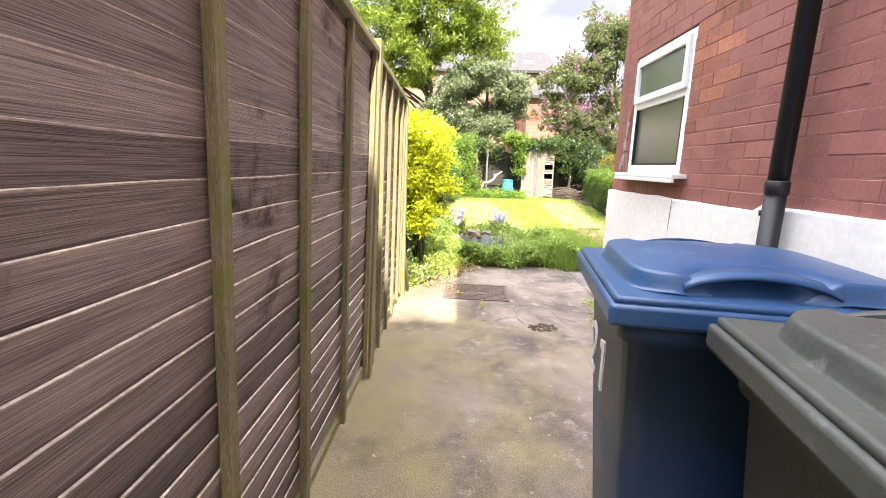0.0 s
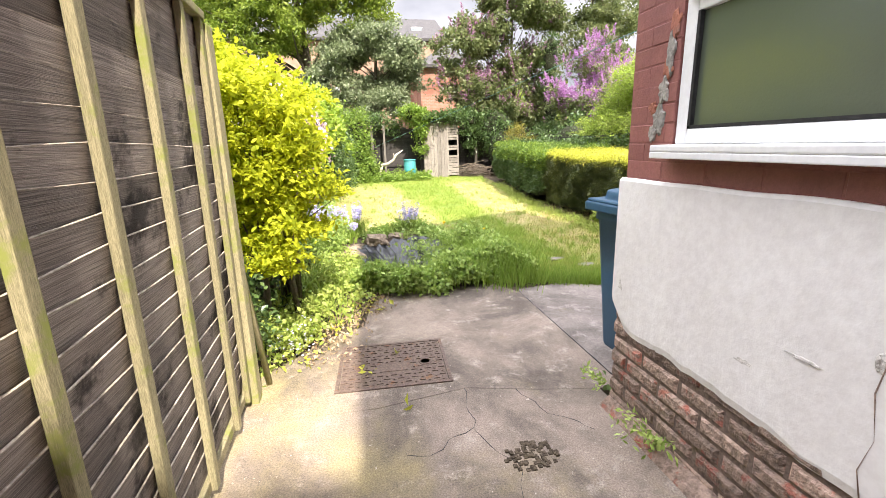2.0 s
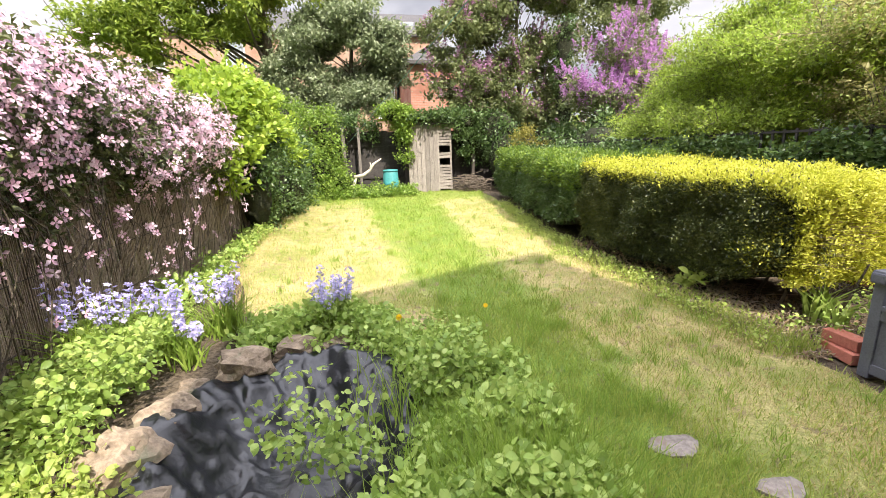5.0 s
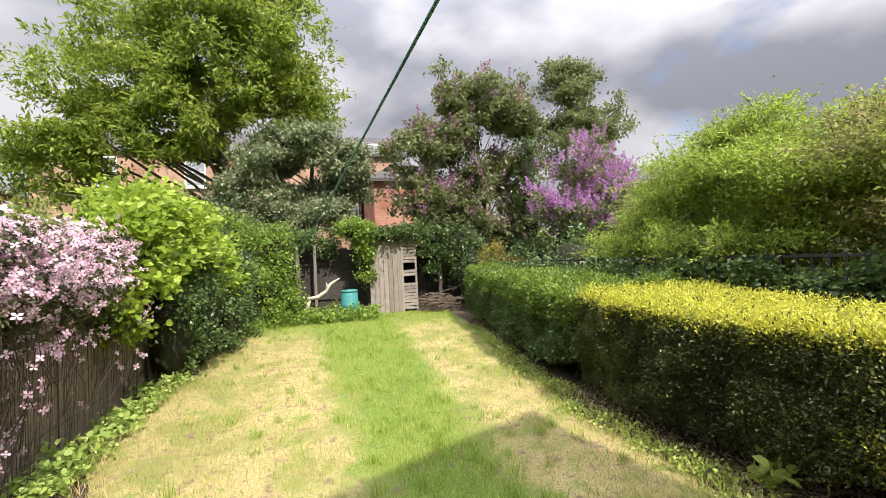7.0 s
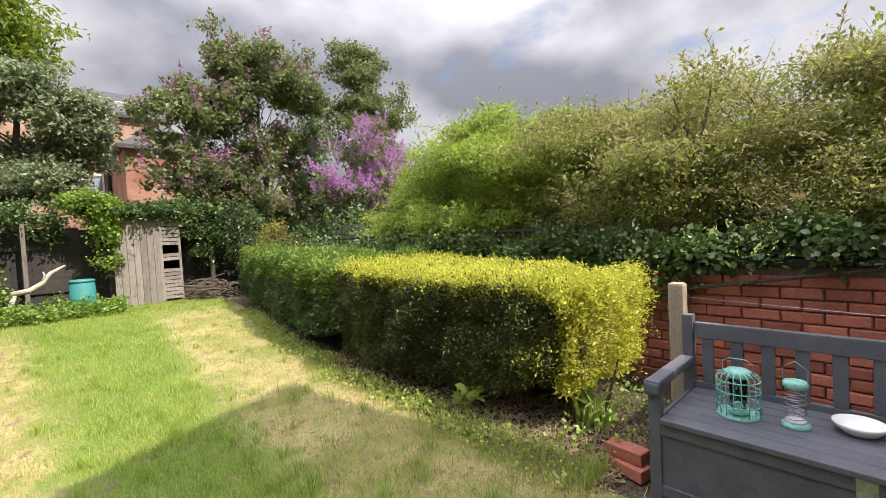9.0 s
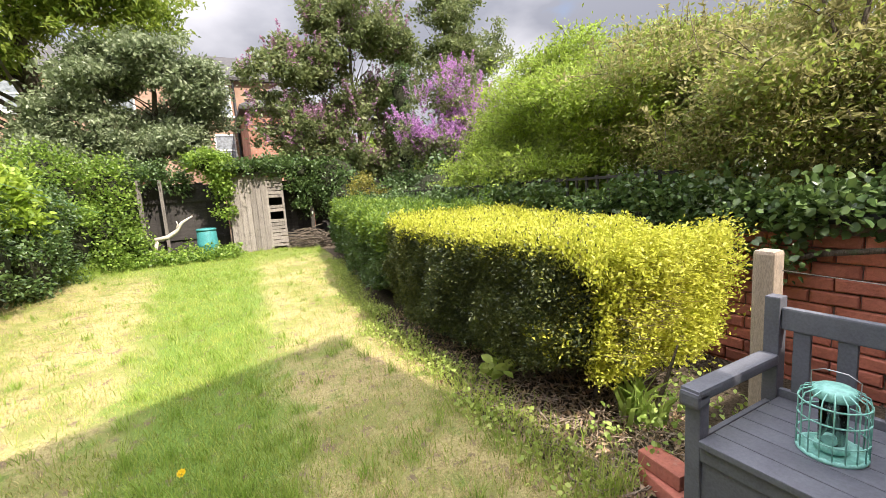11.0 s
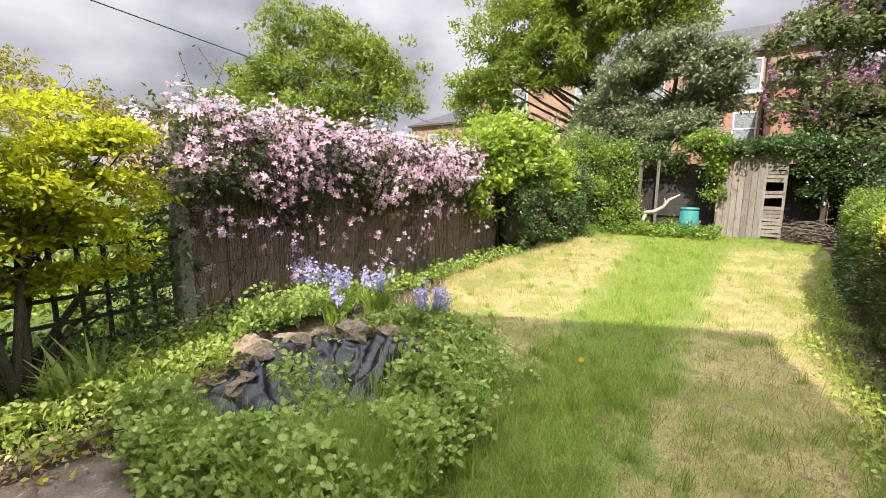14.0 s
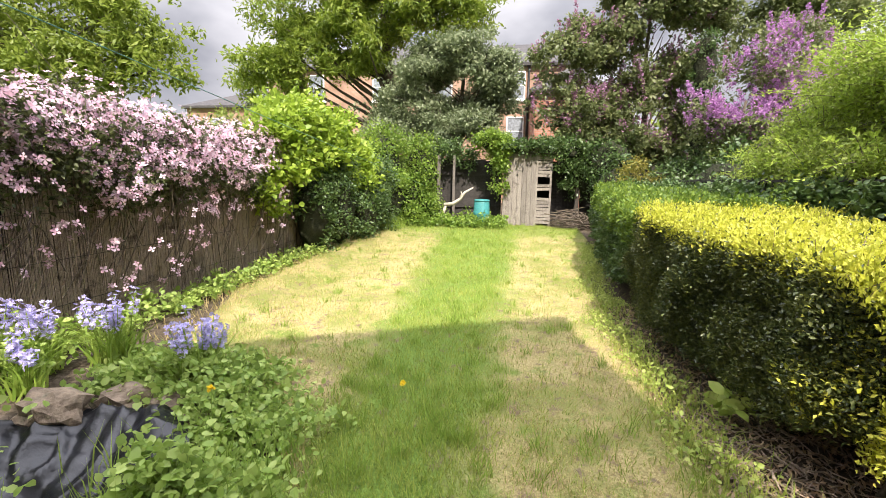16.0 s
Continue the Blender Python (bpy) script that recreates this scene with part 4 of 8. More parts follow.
def drainpipe():
    d = thing("drainpipe", (1.53, 2.04, 0.15), "black painted round drainpipe on the brick wall", "drainpipe")
    part("pipe", tube(bmesh.new(), [(1.53, 2.04, 0.02), (1.53, 2.04, 1.27)], 0.037, 16), M["black_pipe"], d)
    part("pipe", tube(bmesh.new(), [(1.53, 2.04, 1.30), (1.53, 2.04, 5.3)], 0.036, 16), M["black_pipe"], d)
    part("collar", lathe(bmesh.new(), [(0.038, 0), (0.042, 0.005), (0.042, 0.05), (0.037, 0.055)], (1.53, 2.04, 1.25), 16), M["black_pipe"], d)
    part("bracket", boxes((1.53, 1.61, 1.93, 2.07, 2.5, 2.54, 0.004)), M["black_pipe"], d)
    part("clip", tube(bmesh.new(), [(1.60, 2.1, 1.17), (1.54, 2.13, 1.17)], 0.012, 8), M["black_pipe"], d)


drainpipe()


# ---------------------------------------------------------------- left fence: lapped panels
FX = -0.295


FENCE = thing("garden_fence", (FX, 0.0, 0.0), "dark lapped wooden fence with greenish battens along the path", "fence")


def fence_panel(y0, y1, battens, height, label, lean=2.3, turn=0.0, wood="fence", warp=1.0):
    p = new("panel")
    p.parent, p.location = FENCE, (0, (y0 + y1) / 2, 0)
    p.rotation_euler = (0, radians(lean), radians(turn))
    p["label"] = label
    k, z, pitch = 0, 0.10, 0.083
    L = y1 - y0
    me = None
    meshes = []
    for s in range(3):
        bm = bmesh.new()
        n = 10
        cols = []
        for i in range(n + 1):
            y = -L / 2 + L * i / n
            wav = warp * 0.008 * noise.noise(Vector((y * 2.2, s * 7.7, L)))
            wav2 = warp * 0.006 * noise.noise(Vector((y * 3.1, s * 4.1 + 9, L)))
            cols.append([bm.verts.new(q) for q in ((0.002, y, 0.0 + wav2), (0.009, y, 0.0 + wav2), (0.0225, y, 0.1092 + wav), (0.0230, y, 0.1118 + wav), (0.0184, y, 0.1134 + wav))])
        for c0, c1 in zip(cols, cols[1:]):
            for q in range(5):
                bm.faces.new((c0[q], c0[(q + 1) % 5], c1[(q + 1) % 5], c1[q]))
        bm.faces.new(cols[0][::-1])
        bm.faces.new(cols[-1])
        bmesh.ops.recalc_face_normals(bm, faces=bm.faces)
        me = bpy.data.meshes.new("slat")
        bm.to_mesh(me)
        bm.free()
        me.materials.append(M[wood])
        me.materials.append(M["edge" if wood == "fence" else "edge_dull"])
        # Top lip and upper strip of each slat get the painted light line.
        for f in me.polygons:
            if f.normal.z > 0.8 or (f.normal.x > 0.5 and f.center.z > 0.105):
                f.material_index = 1
        meshes.append(me)
    while z < height - 0.08:
        ob = link_mesh("slat", meshes[k % 3], None, p)
        ob.location = (random.uniform(-0.002, 0.002), 0, z)
        ob.rotation_euler = (random.uniform(-0.004, 0.004), random.uniform(-0.03, 0.03), 0)
        k += 1
        z += pitch
    for y in battens:
        part("batten", box(bmesh.new(), FX + 0.025, FX + 0.052, y - 0.021, y + 0.021, 0.05, height - 0.02, 0.004), M["batten"], p)
    part("top_rail", box(bmesh.new(), FX - 0.02, FX + 0.06, y0, y1, height - 0.022, height + 0.012, 0.005), M["batten"], p)
    part("bottom_rail", box(bmesh.new(), FX - 0.015, FX + 0.03, y0, y1, 0.05, 0.098, 0.005), M["batten"], p)
    for ya in (y0, y1 - 0.04):
        part("back_frame", boxes((FX - 0.03, FX - 0.004, ya, ya + 0.04, 0.05, height - 0.03)), M["batten"], p)
    return p


fence_panel(-5.2, -3.08, [-4.6, -4.1, -3.6], 1.93, "dark brown lapped wooden fence panel beside the path")
fence_panel(-3.04, -1.2, [-2.6, -2.1, -1.6], 1.93, "dark brown lapped wooden fence panel beside the path")
fence_panel(-1.12, 0.58, [-0.9, -0.4, 0.1], 1.93, "dark brown lapped wooden fence panel beside the path")
fence_panel(0.64, 2.775, [0.70, 1.20, 1.70, 2.235, 2.745], 1.94, "dark brown lapped fence panel with greenish battens")
fence_panel(2.852, 4.46, [2.88, 3.13, 3.47, 3.83, 4.20, 4.43], 1.93, "weathered lapped fence panel with pale battens, sunlit end", 1.5, 1.2, "fence_dark", 2.6)


def fence_post(y, w, height, label, lean=2.3):
    part("post", box(bmesh.new(), FX - 0.03, FX + 0.066, y - w / 2 + 0.0, y + w / 2, -0.05, height, 0.006), M["batten"], FENCE, label).rotation_euler = (0, radians(lean), 0)


fence_post(2.812, 0.072, 2.0, "thick greenish square wooden fence post")
fence_post(0.61, 0.055, 1.95, "greenish square wooden fence post")
fence_post(4.51, 0.085, 1.90, "sunlit pale square wooden fence post at the panel's end", 0.8)
# a leaning batten past the fence's end
tagged(part("loose_batten", tube(bmesh.new(), [(-0.21, 4.66, 0.0), (-0.30, 4.68, 1.0), (-0.36, 4.72, 1.62)], 0.02, 4), M["batten"]), "pale loose batten leaning by the fence end", "batten")


# ---------------------------------------------------------------- wheelie bins
def wheelie_bin(at, turn, body, lid, label, w=0.60, d=0.72, h=1.0, dome=True, numbers=False):
    """Front towards local -x, hinge and wheels at +x."""
    m = pose(at[0], at[1], at[2], 0, 0, turn)
    ob = thing("wheelie_bin", (0, 0, 0), label, "wheelie bin", "wheelie bins")
    ob.matrix_world = m
    flat = lambda name, bm, mat, lab="", parent=None, smooth=False: local_part(name, bm, mat, parent or ob, lab, smooth)
    bm = bmesh.new()
    prof = ((0.0, 0.74), (0.02, 0.76), (0.5, 0.87), (h - 0.10, 0.95), (h - 0.10, 1.0), (h - 0.02, 1.0), (h - 0.02, 0.9), (0.2, 0.75))
    rings = []
    for z, k in prof:
        hw, hd, r = w / 2 * k * 0.98, d / 2 * k * 0.96, 0.06 * k
        ring = []
        for cx, cy, a0 in ((hd - r, hw - r, 0), (-hd + r, hw - r, 90), (-hd + r, -hw + r, 180), (hd - r, -hw + r, 270)):
            for j in range(4):
                a = radians(a0 + j * 30)
                ring.append(bm.verts.new((cx + r * math.cos(a), cy + r * math.sin(a), z)))
        rings.append(ring)
    for r0, r1 in zip(rings, rings[1:]):
        for k in range(16):
            f = bm.faces.new((r0[k], r0[(k + 1) % 16], r1[(k + 1) % 16], r1[k]))
            f.smooth = True
    bm.faces.new(rings[0][::-1])
    bm.faces.new(rings[-1])
    flat("body", bm, body)
    bm = bmesh.new()
    box(bm, -d / 2 - 0.03, d / 2, -w / 2 - 0.022, w / 2 + 0.022, h - 0.045, h + 0.012, 0.012)
    box(bm, -d / 2 - 0.018, d / 2, -w / 2 - 0.012, w / 2 + 0.012, h + 0.008, h + 0.030, 0.010)
    hw, hd = w / 2 - 0.028, d / 2 - 0.035

    def crown(x, y):
        """Height of the raised plate over the rim, at -1..1 across the lid."""
        rim = (abs(x) ** 6 + abs(y) ** 6) ** (1 / 6)
        z = 0.046 * soft(0.0, 0.055, 0.985 - rim) + 0.030 * (1 - x * x) * (1 - 0.6 * y * y)
        if dome:
            z -= 0.062 * soft(0.64, 0.88, abs(y)) * (1 - soft(0.22, 0.56, abs(x + 0.1)))
        return max(0.0, z)
    shells = []
    for r in (1.0, 0.985, 0.972, 0.958, 0.944, 0.93, 0.90, 0.86, 0.82, 0.78, 0.74, 0.70, 0.64, 0.55, 0.4, 0.2):
        ring = []
        for k in range(112):
            c, s_ = math.cos(k * math.tau / 112), math.sin(k * math.tau / 112)
            q = r / (abs(c) ** 6 + abs(s_) ** 6) ** (1 / 6)
            x, y = c * q, s_ * q
            ring.append(bm.verts.new((x * hd - 0.01, y * hw, h + 0.028 + crown(x, y))))
        shells.append(ring)
    for r0, r1 in zip(shells, shells[1:]):
        for k in range(112):
            bm.faces.new((r0[k], r0[(k + 1) % 112], r1[(k + 1) % 112], r1[k]))
    bm.faces.new(shells[-1])
    for f in bm.faces:
        f.smooth = len(f.verts) == 4 and f.calc_area() < 0.01
    lid_ob = flat("lid", bm, lid)
    for s in (-1, 1):
        bm = bmesh.new()
        rows = []
        for k in range(13):
            u = -0.62 + 1.04 * k / 12
            arch = math.sin(math.pi * k / 12) ** 0.7
            z = h + 0.060 + 0.036 * arch
            a, b = s * hw * (0.92 - 0.20 * arch), s * hw * (0.97 - 0.02 * arch)
            rows.append([bm.verts.new((u * hd - 0.01, y, q)) for y, q in ((a, z + 0.004), (b, z - 0.004), (b + s * 0.006, z - 0.014), (b, z - 0.018), (a, z - 0.008))])
        for r0, r1 in zip(rows, rows[1:]):
            for k in range(5):
                bm.faces.new((r0[k], r0[(k + 1) % 5], r1[(k + 1) % 5], r1[k])).smooth = k < 2
        bm.faces.new(rows[0])
        bm.faces.new(rows[-1])
        bmesh.ops.recalc_face_normals(bm, faces=bm.faces)
        flat("grip", bm, lid, parent=lid_ob)
    flat("hinge_bar", tube(bmesh.new(), [(d / 2 + 0.035, -w / 2 + 0.02, h - 0.01), (d / 2 + 0.035, w / 2 - 0.02, h - 0.01)], 0.016, 10), body)
    for s in (-1, 0, 1):
        flat("hinge_arm", box(bmesh.new(), d / 2 - 0.04, d / 2 + 0.045, s * w * 0.36 - 0.02, s * w * 0.36 + 0.02, h - 0.035, h + 0.03, 0.008), lid)
    for s in (-1, 1):
        wh = flat("wheel", wheel_mesh(d * 0.36 + 0.04, s * (w / 2 - 0.045), 0.1, 0.1, 0.045), M["rubber"])
        flat("hub", wheel_mesh(d * 0.36 + 0.04, s * (w / 2 - 0.045 + 0.006 * 1), 0.1, 0.05, 0.05), body, parent=wh)
    if numbers:
        face = -d / 2 * 0.90 - 0.011
        cu = bpy.data.curves.new("digit", "FONT")
        cu.body, cu.size, cu.extrude, cu.align_x = "2", 0.24, 0.002, "CENTER"
        tmp = bpy.data.objects.new("digit", cu)
        me = bpy.data.meshes.new_from_object(tmp)
        bpy.data.objects.remove(tmp)
        me.transform(Matrix(((0, 0, -1, face), (-1, 0, 0, 0.10), (0, 1, 0, 0.64), (0, 0, 0, 1))))
        me.materials.clear()
        link_mesh("number_sticker", me, M["sticker"], ob, "peeling white stick-on digit")
        bm = boxes((face - 0.002, face + 0.004, -0.075, -0.045, 0.64, 0.80), (face - 0.002, face + 0.004, -0.045, -0.01, 0.765, 0.79))
        flat("number_sticker", bm, M["sticker"], "torn white stick-on number")
    return ob


def wheel_mesh(x, y, z, r, wdt):
    bm = bmesh.new()
    g3 = bmesh.ops.create_cone(bm, cap_ends=True, segments=20, radius1=r, radius2=r, depth=wdt)
    bmesh.ops.bevel(bm, geom=[e for e in bm.edges if len(e.link_faces) == 2 and e.calc_face_angle(0) > 1.2], offset=0.012, segments=2, affect="EDGES")
    bmesh.ops.transform(bm, matrix=pose(x, y, z, 90, 0, 0), verts=bm.verts)
    return bm


def local_part(name, bm, material, parent, label="", smooth=False):
    me = bpy.data.meshes.new(name)
    if smooth:
        for f in bm.faces:
            f.smooth = True
    bm.to_mesh(me)
    bm.free()
    ob = link_mesh(name, me, material, parent, label)
    return ob


wheelie_bin((1.10, 1.60, 0.0), -9, M["bin_blue"], M["bin_lid"], "blue plastic wheelie bin with a scuffed domed lid, on the path", w=0.64, numbers=True, h=1.0)
wheelie_bin((1.165, 0.85, 0.0), -10, M["bin_grey"], M["bin_grey"], "dark grey-green wheelie bin with a dusty lid, on the path", w=0.58, h=1.0)
wheelie_bin((2.165, 4.45, -0.003), 4, M["bin_teal"], M["bin_teal"], "faded blue wheelie bin standing at the house corner", w=0.56, d=0.60, h=0.955, dome=False)


# ---------------------------------------------------------------- manhole cover
def manhole():
    ob = thing("manhole_cover", (0.53, 4.7, 0.004), "rusty iron manhole cover with raised tread in the concrete", "manhole cover")
    m = pose(0.525, 4.71, 0.0, 0, 0, -3.5)
    w, d = 0.68, 0.56

    def lay(name, rows, mat=M["iron"]):
        bm = boxes(*rows)
        bmesh.ops.transform(bm, matrix=m, verts=bm.verts)
        part(name, bm, mat, ob)
    lay("frame", [(-w / 2, w / 2, -d / 2, -d / 2 + 0.022, -0.02, 0.010, 0.002), (-w / 2, w / 2, d / 2 - 0.022, d / 2, -0.02, 0.010, 0.002), (-w / 2, -w / 2 + 0.022, -d / 2 + 0.022, d / 2 - 0.022, -0.02, 0.010, 0.002), (w / 2 - 0.022, w / 2, -d / 2 + 0.022, d / 2 - 0.022, -0.02, 0.010, 0.002)])
    lay("plate", [(-w / 2 + 0.026, w / 2 - 0.026, -d / 2 + 0.026, d / 2 - 0.026, -0.02, 0.0075, 0.001)])
    tread = []
    for i in range(15):
        for j in range(12):
            x, y = -w / 2 + 0.05 + i * 0.0415, -d / 2 + 0.05 + j * 0.042
            if abs(x) < 0.09 and abs(y + 0.06) < 0.05 or math.hypot(x - 0.2, y + 0.02) < 0.05:
                continue
            if (i + j) % 2:
                tread.append((x - 0.018, x + 0.018, y - 0.006, y + 0.006, 0.0075, 0.0125))
            else:
                tread.append((x - 0.006, x + 0.006, y - 0.018, y + 0.018, 0.0075, 0.0125))
    lay("tread", tread)
    lay("name_plate", [(-0.085, 0.085, -0.105, -0.02, 0.0075, 0.0115, 0.001)])
    bm = lathe(bmesh.new(), [(0.042, 0.0075), (0.042, 0.012), (0.03, 0.012), (0.03, 0.006)], (0.2, -0.02, 0), 18)
    bmesh.ops.transform(bm, matrix=m, verts=bm.verts)
    part("key_hole", bm, M["iron"], ob)


manhole()


# ---------------------------------------------------------------- wear on the house wall
band = bpy.data.objects["render_band"]
for pts in ([(2.94, 1.165), (2.945, 1.05), (2.95, 0.95), (2.935, 0.84), (2.95, 0.72), (2.93, 0.6), (2.95, 0.5), (2.93, 0.42)], [(3.86, 0.98), (3.88, 1.0), (3.86, 1.01), (3.84, 1.0), (3.83, 1.01), (3.815, 0.97), (3.83, 0.94)], [(3.80, 1.08), (3.805, 1.0), (3.80, 0.95), (3.77, 0.955)]):
    part("crack", tube(bmesh.new(), [(WX - 0.0165, y, z) for y, z in pts], [0.0012 + 0.001 * math.sin(k * 2.1) for k in range(len(pts))], 5), M["plinth"], band, "dark crack in the render")
bm = bmesh.new()
rows = []
for i in range(40):
    y = -1.0 + i * 5.0 / 39
    o, t_ = 0.012 * noise.noise(Vector((y * 3, 0, 1))), 0.015 * noise.noise(Vector((y * 4, 4, 1)))
    rows.append([bm.verts.new(q) for q in ((WX - 0.075 + o, y, -0.01), (WX - 0.05 + o, y, 0.025 + t_), (WX - 0.02, y, 0.05 + t_), (WX + 0.0, y, 0.05))])
for r0, r1 in zip(rows, rows[1:]):
    for k in range(3):
        bm.faces.new((r0[k], r0[k + 1], r1[k + 1], r1[k]))
bmesh.ops.recalc_face_normals(bm, faces=bm.faces)
tagged(part("wall_kerb", bm, M["plinth"]), "worn concrete fillet along the foot of the wall", "kerb", kind="structure")
def flake(y, z, w, h, x, thick, seed, name, material, label, parent):
    """A ragged-edged lump or scar standing a few millimetres off a wall that faces -x."""
    bm = bmesh.new()
    rim, top = [], []
    n = 22
    for k in range(n):
        a = k * math.tau / n
        q = 1 + 0.75 * noise.noise(Vector((math.cos(a) * 1.9, math.sin(a) * 1.9, seed)))
        rim.append(bm.verts.new((x, y + w * q * math.cos(a), z + h * q * math.sin(a))))
        top.append(bm.verts.new((x - thick * (0.7 + 0.6 * noise.noise(Vector((a * 2, seed, 0)))), y + w * q * 0.86 * math.cos(a), z + h * q * 0.86 * math.sin(a))))
    mid = bm.verts.new((x - thick * 0.8, y, z))
    for k in range(n):
        j = (k + 1) % n
        bm.faces.new((rim[k], rim[j], top[j], top[k]))
        bm.faces.new((top[k], top[j], mid))
    bmesh.ops.recalc_face_normals(bm, faces=bm.faces)
    return part(name, bm, material, parent, label)


wall_side = bpy.data.objects["wall_west"]
for i, (y, z, w, h) in enumerate(((3.83, 1.42, 0.035, 0.055), (3.81, 1.52, 0.03, 0.05), (3.86, 1.36, 0.022, 0.03), (3.79, 1.66, 0.022, 0.07))):
    flake(y, z, w, h, WX + 0.004, 0.010, i * 3.3, "mortar_patch", M["post_stone"], "grey mortar smeared over broken bricks", wall_side)
for i, (y, z, w, h) in enumerate(((3.80, 1.60, 0.03, 0.035), (3.78, 1.75, 0.025, 0.05), (3.87, 1.46, 0.02, 0.02))):
    flake(y, z, w, h, WX + 0.004, 0.007, 40 + i * 2.7, "broken_brick", M["bare_brick"], "broken orange brick beside the window", wall_side)
for i, (y, z, w, h) in enumerate(((3.845, 0.985, 0.018, 0.030), (3.80, 0.955, 0.014, 0.020), (3.79, 1.06, 0.004, 0.012), (3.12, 0.72, 0.05, 0.006), (3.30, 0.62, 0.03, 0.010), (3.97, 0.66, 0.02, 0.03), (2.95, 0.80, 0.012, 0.02))):
    flake(y, z, w, h, WX - 0.016, 0.003, 80 + i * 1.9, "flaked_spot", M["render_scar"], "grey scar where the render has flaked", band)
# fine crack across the slab
bm = bmesh.new()
for pts in ([(1.0, 4.36), (1.1, 4.6), (1.3, 4.85), (1.62, 5.0)], [(1.62, 5.0), (1.69, 5.08), (1.76, 5.05)], [(0.9, 4.34), (0.84, 4.0), (0.95, 3.7), (0.9, 3.4)], [(0.84, 4.0), (0.62, 3.85), (0.5, 3.9)], [(1.15, 4.3), (1.25, 4.0), (1.45, 3.8)]):
    fine = [(x + 0.045 * noise.noise(Vector((x * 8, y * 8, 0))) + 0.014 * noise.noise(Vector((x * 31, y * 31, 0))), y + 0.045 * noise.noise(Vector((x * 8, y * 8, 7))) + 0.014 * noise.noise(Vector((x * 31, y * 31, 7))), 0.0004) for (x0, y0), (x1, y1) in zip(pts, pts[1:]) for x, y in [(x0 + (x1 - x0) * k / 6, y0 + (y1 - y0) * k / 6) for k in range(6)]]
    tube(bm, fine, [0.0014 + 0.0010 * math.sin(k * 1.7) for k in range(len(fine))], 4)
tube(bm, [(1.7665 + 0.0105 * k / 20 + 0.002 * math.sin(k * 2.3), 4.14 + 1.58 * k / 20, -0.001) for k in range(21)], [0.0042 + 0.0018 * math.sin(k * 1.9) for k in range(21)], 5)
tagged(part("slab_cracks", bm, M["rubber"]), "dark hairline cracks in the concrete", "crack", kind="stuff")

# ---------------------------------------------------------------- storage bench and what stands on it
BX0, BX1, BY0, BY1, BZ = 3.88, 4.46, 5.30, 6.76, 0.035


def storage_bench():
    ob = thing("storage_bench", (4.17, 6.0, BZ), "dark grey painted wooden storage bench with slatted back, by the hedge", "bench")
    z = BZ
    for y in (BY0, BY1 - 0.055):
        part("front_leg", box(bmesh.new(), BX0, BX0 + 0.055, y, y + 0.055, z, z + 0.56, 0.006), M["bench"], ob)
        part("back_leg", box(bmesh.new(), BX1 - 0.06, BX1, y, y + 0.055, z, z + 0.83, 0.006, Matrix.Shear("XZ", 4, (0.0, 0.0)) if False else None), M["bench"], ob)
        bm = box(bmesh.new(), BX0 - 0.02, BX1 - 0.06, y - 0.008, y + 0.063, z + 0.555, z + 0.60, 0.012)
        box(bm, BX0 - 0.028, BX0 + 0.05, y - 0.008, y + 0.063, z + 0.53, z + 0.59, 0.014)
        part("armrest", bm, M["bench"], ob)
    n = 6
    wdt = (BX1 - 0.05 - BX0 + 0.02) / n
    for i in range(n):
        x = BX0 - 0.02 + i * wdt
        part("seat_board", box(bmesh.new(), x + 0.0015, x + wdt - 0.0015, BY0 + 0.06, BY1 - 0.06, z + 0.395, z + 0.42, 0.004), M["bench"], ob)
    part("front_panel", boxes((BX0 + 0.012, BX0 + 0.03, BY0 + 0.055, BY1 - 0.055, z + 0.07, z + 0.395, 0.003)), M["bench"], ob)
    part("front_rail", boxes((BX0 + 0.0, BX0 + 0.04, BY0 + 0.055, BY1 - 0.055, z + 0.335, z + 0.395, 0.004)), M["bench"], ob)
    part("front_rail", boxes((BX0 + 0.0, BX0 + 0.04, BY0 + 0.055, BY1 - 0.055, z + 0.03, z + 0.085, 0.004)), M["bench"], ob)
    for y in (BY0 + 0.015, BY1 - 0.035):
        part("side_panel", boxes((BX0 + 0.05, BX1 - 0.05, y, y + 0.02, z + 0.06, z + 0.395, 0.003)), M["bench"], ob)
    part("base_board", boxes((BX0 + 0.03, BX1 - 0.03, BY0 + 0.03, BY1 - 0.03, z + 0.03, z + 0.05)), M["bench"], ob)
    bm = box(bmesh.new(), BX1 - 0.05, BX1 - 0.015, BY0 + 0.055, BY1 - 0.055, z + 0.70, z + 0.79, 0.008)
    part("top_rail", bm, M["bench"], ob)
    part("lower_rail", box(bmesh.new(), BX1 - 0.045, BX1 - 0.02, BY0 + 0.055, BY1 - 0.055, z + 0.40, z + 0.45, 0.004), M["bench"], ob)
    k = 10
    for i in range(k):
        y = BY0 + 0.055 + (BY1 - BY0 - 0.11) * (i + 0.5) / k
        part("back_slat", box(bmesh.new(), BX1 - 0.042, BX1 - 0.024, y - 0.028, y + 0.028, z + 0.45, z + 0.70, 0.004), M["bench"], ob)
    latch = part("latch", boxes((BX0 - 0.006, BX0, 5.97, 6.03, z + 0.31, z + 0.40, 0.002)), M["steel"], ob, "small dull steel hasp")
    part("staple", tube(bmesh.new(), [(BX0 - 0.004, 5.985, z + 0.325), (BX0 - 0.022, 5.985, z + 0.33), (BX0 - 0.022, 6.015, z + 0.33), (BX0 - 0.004, 6.015, z + 0.325)], 0.004, 6), M["steel"], latch)


storage_bench()
SEAT = BZ + 0.42


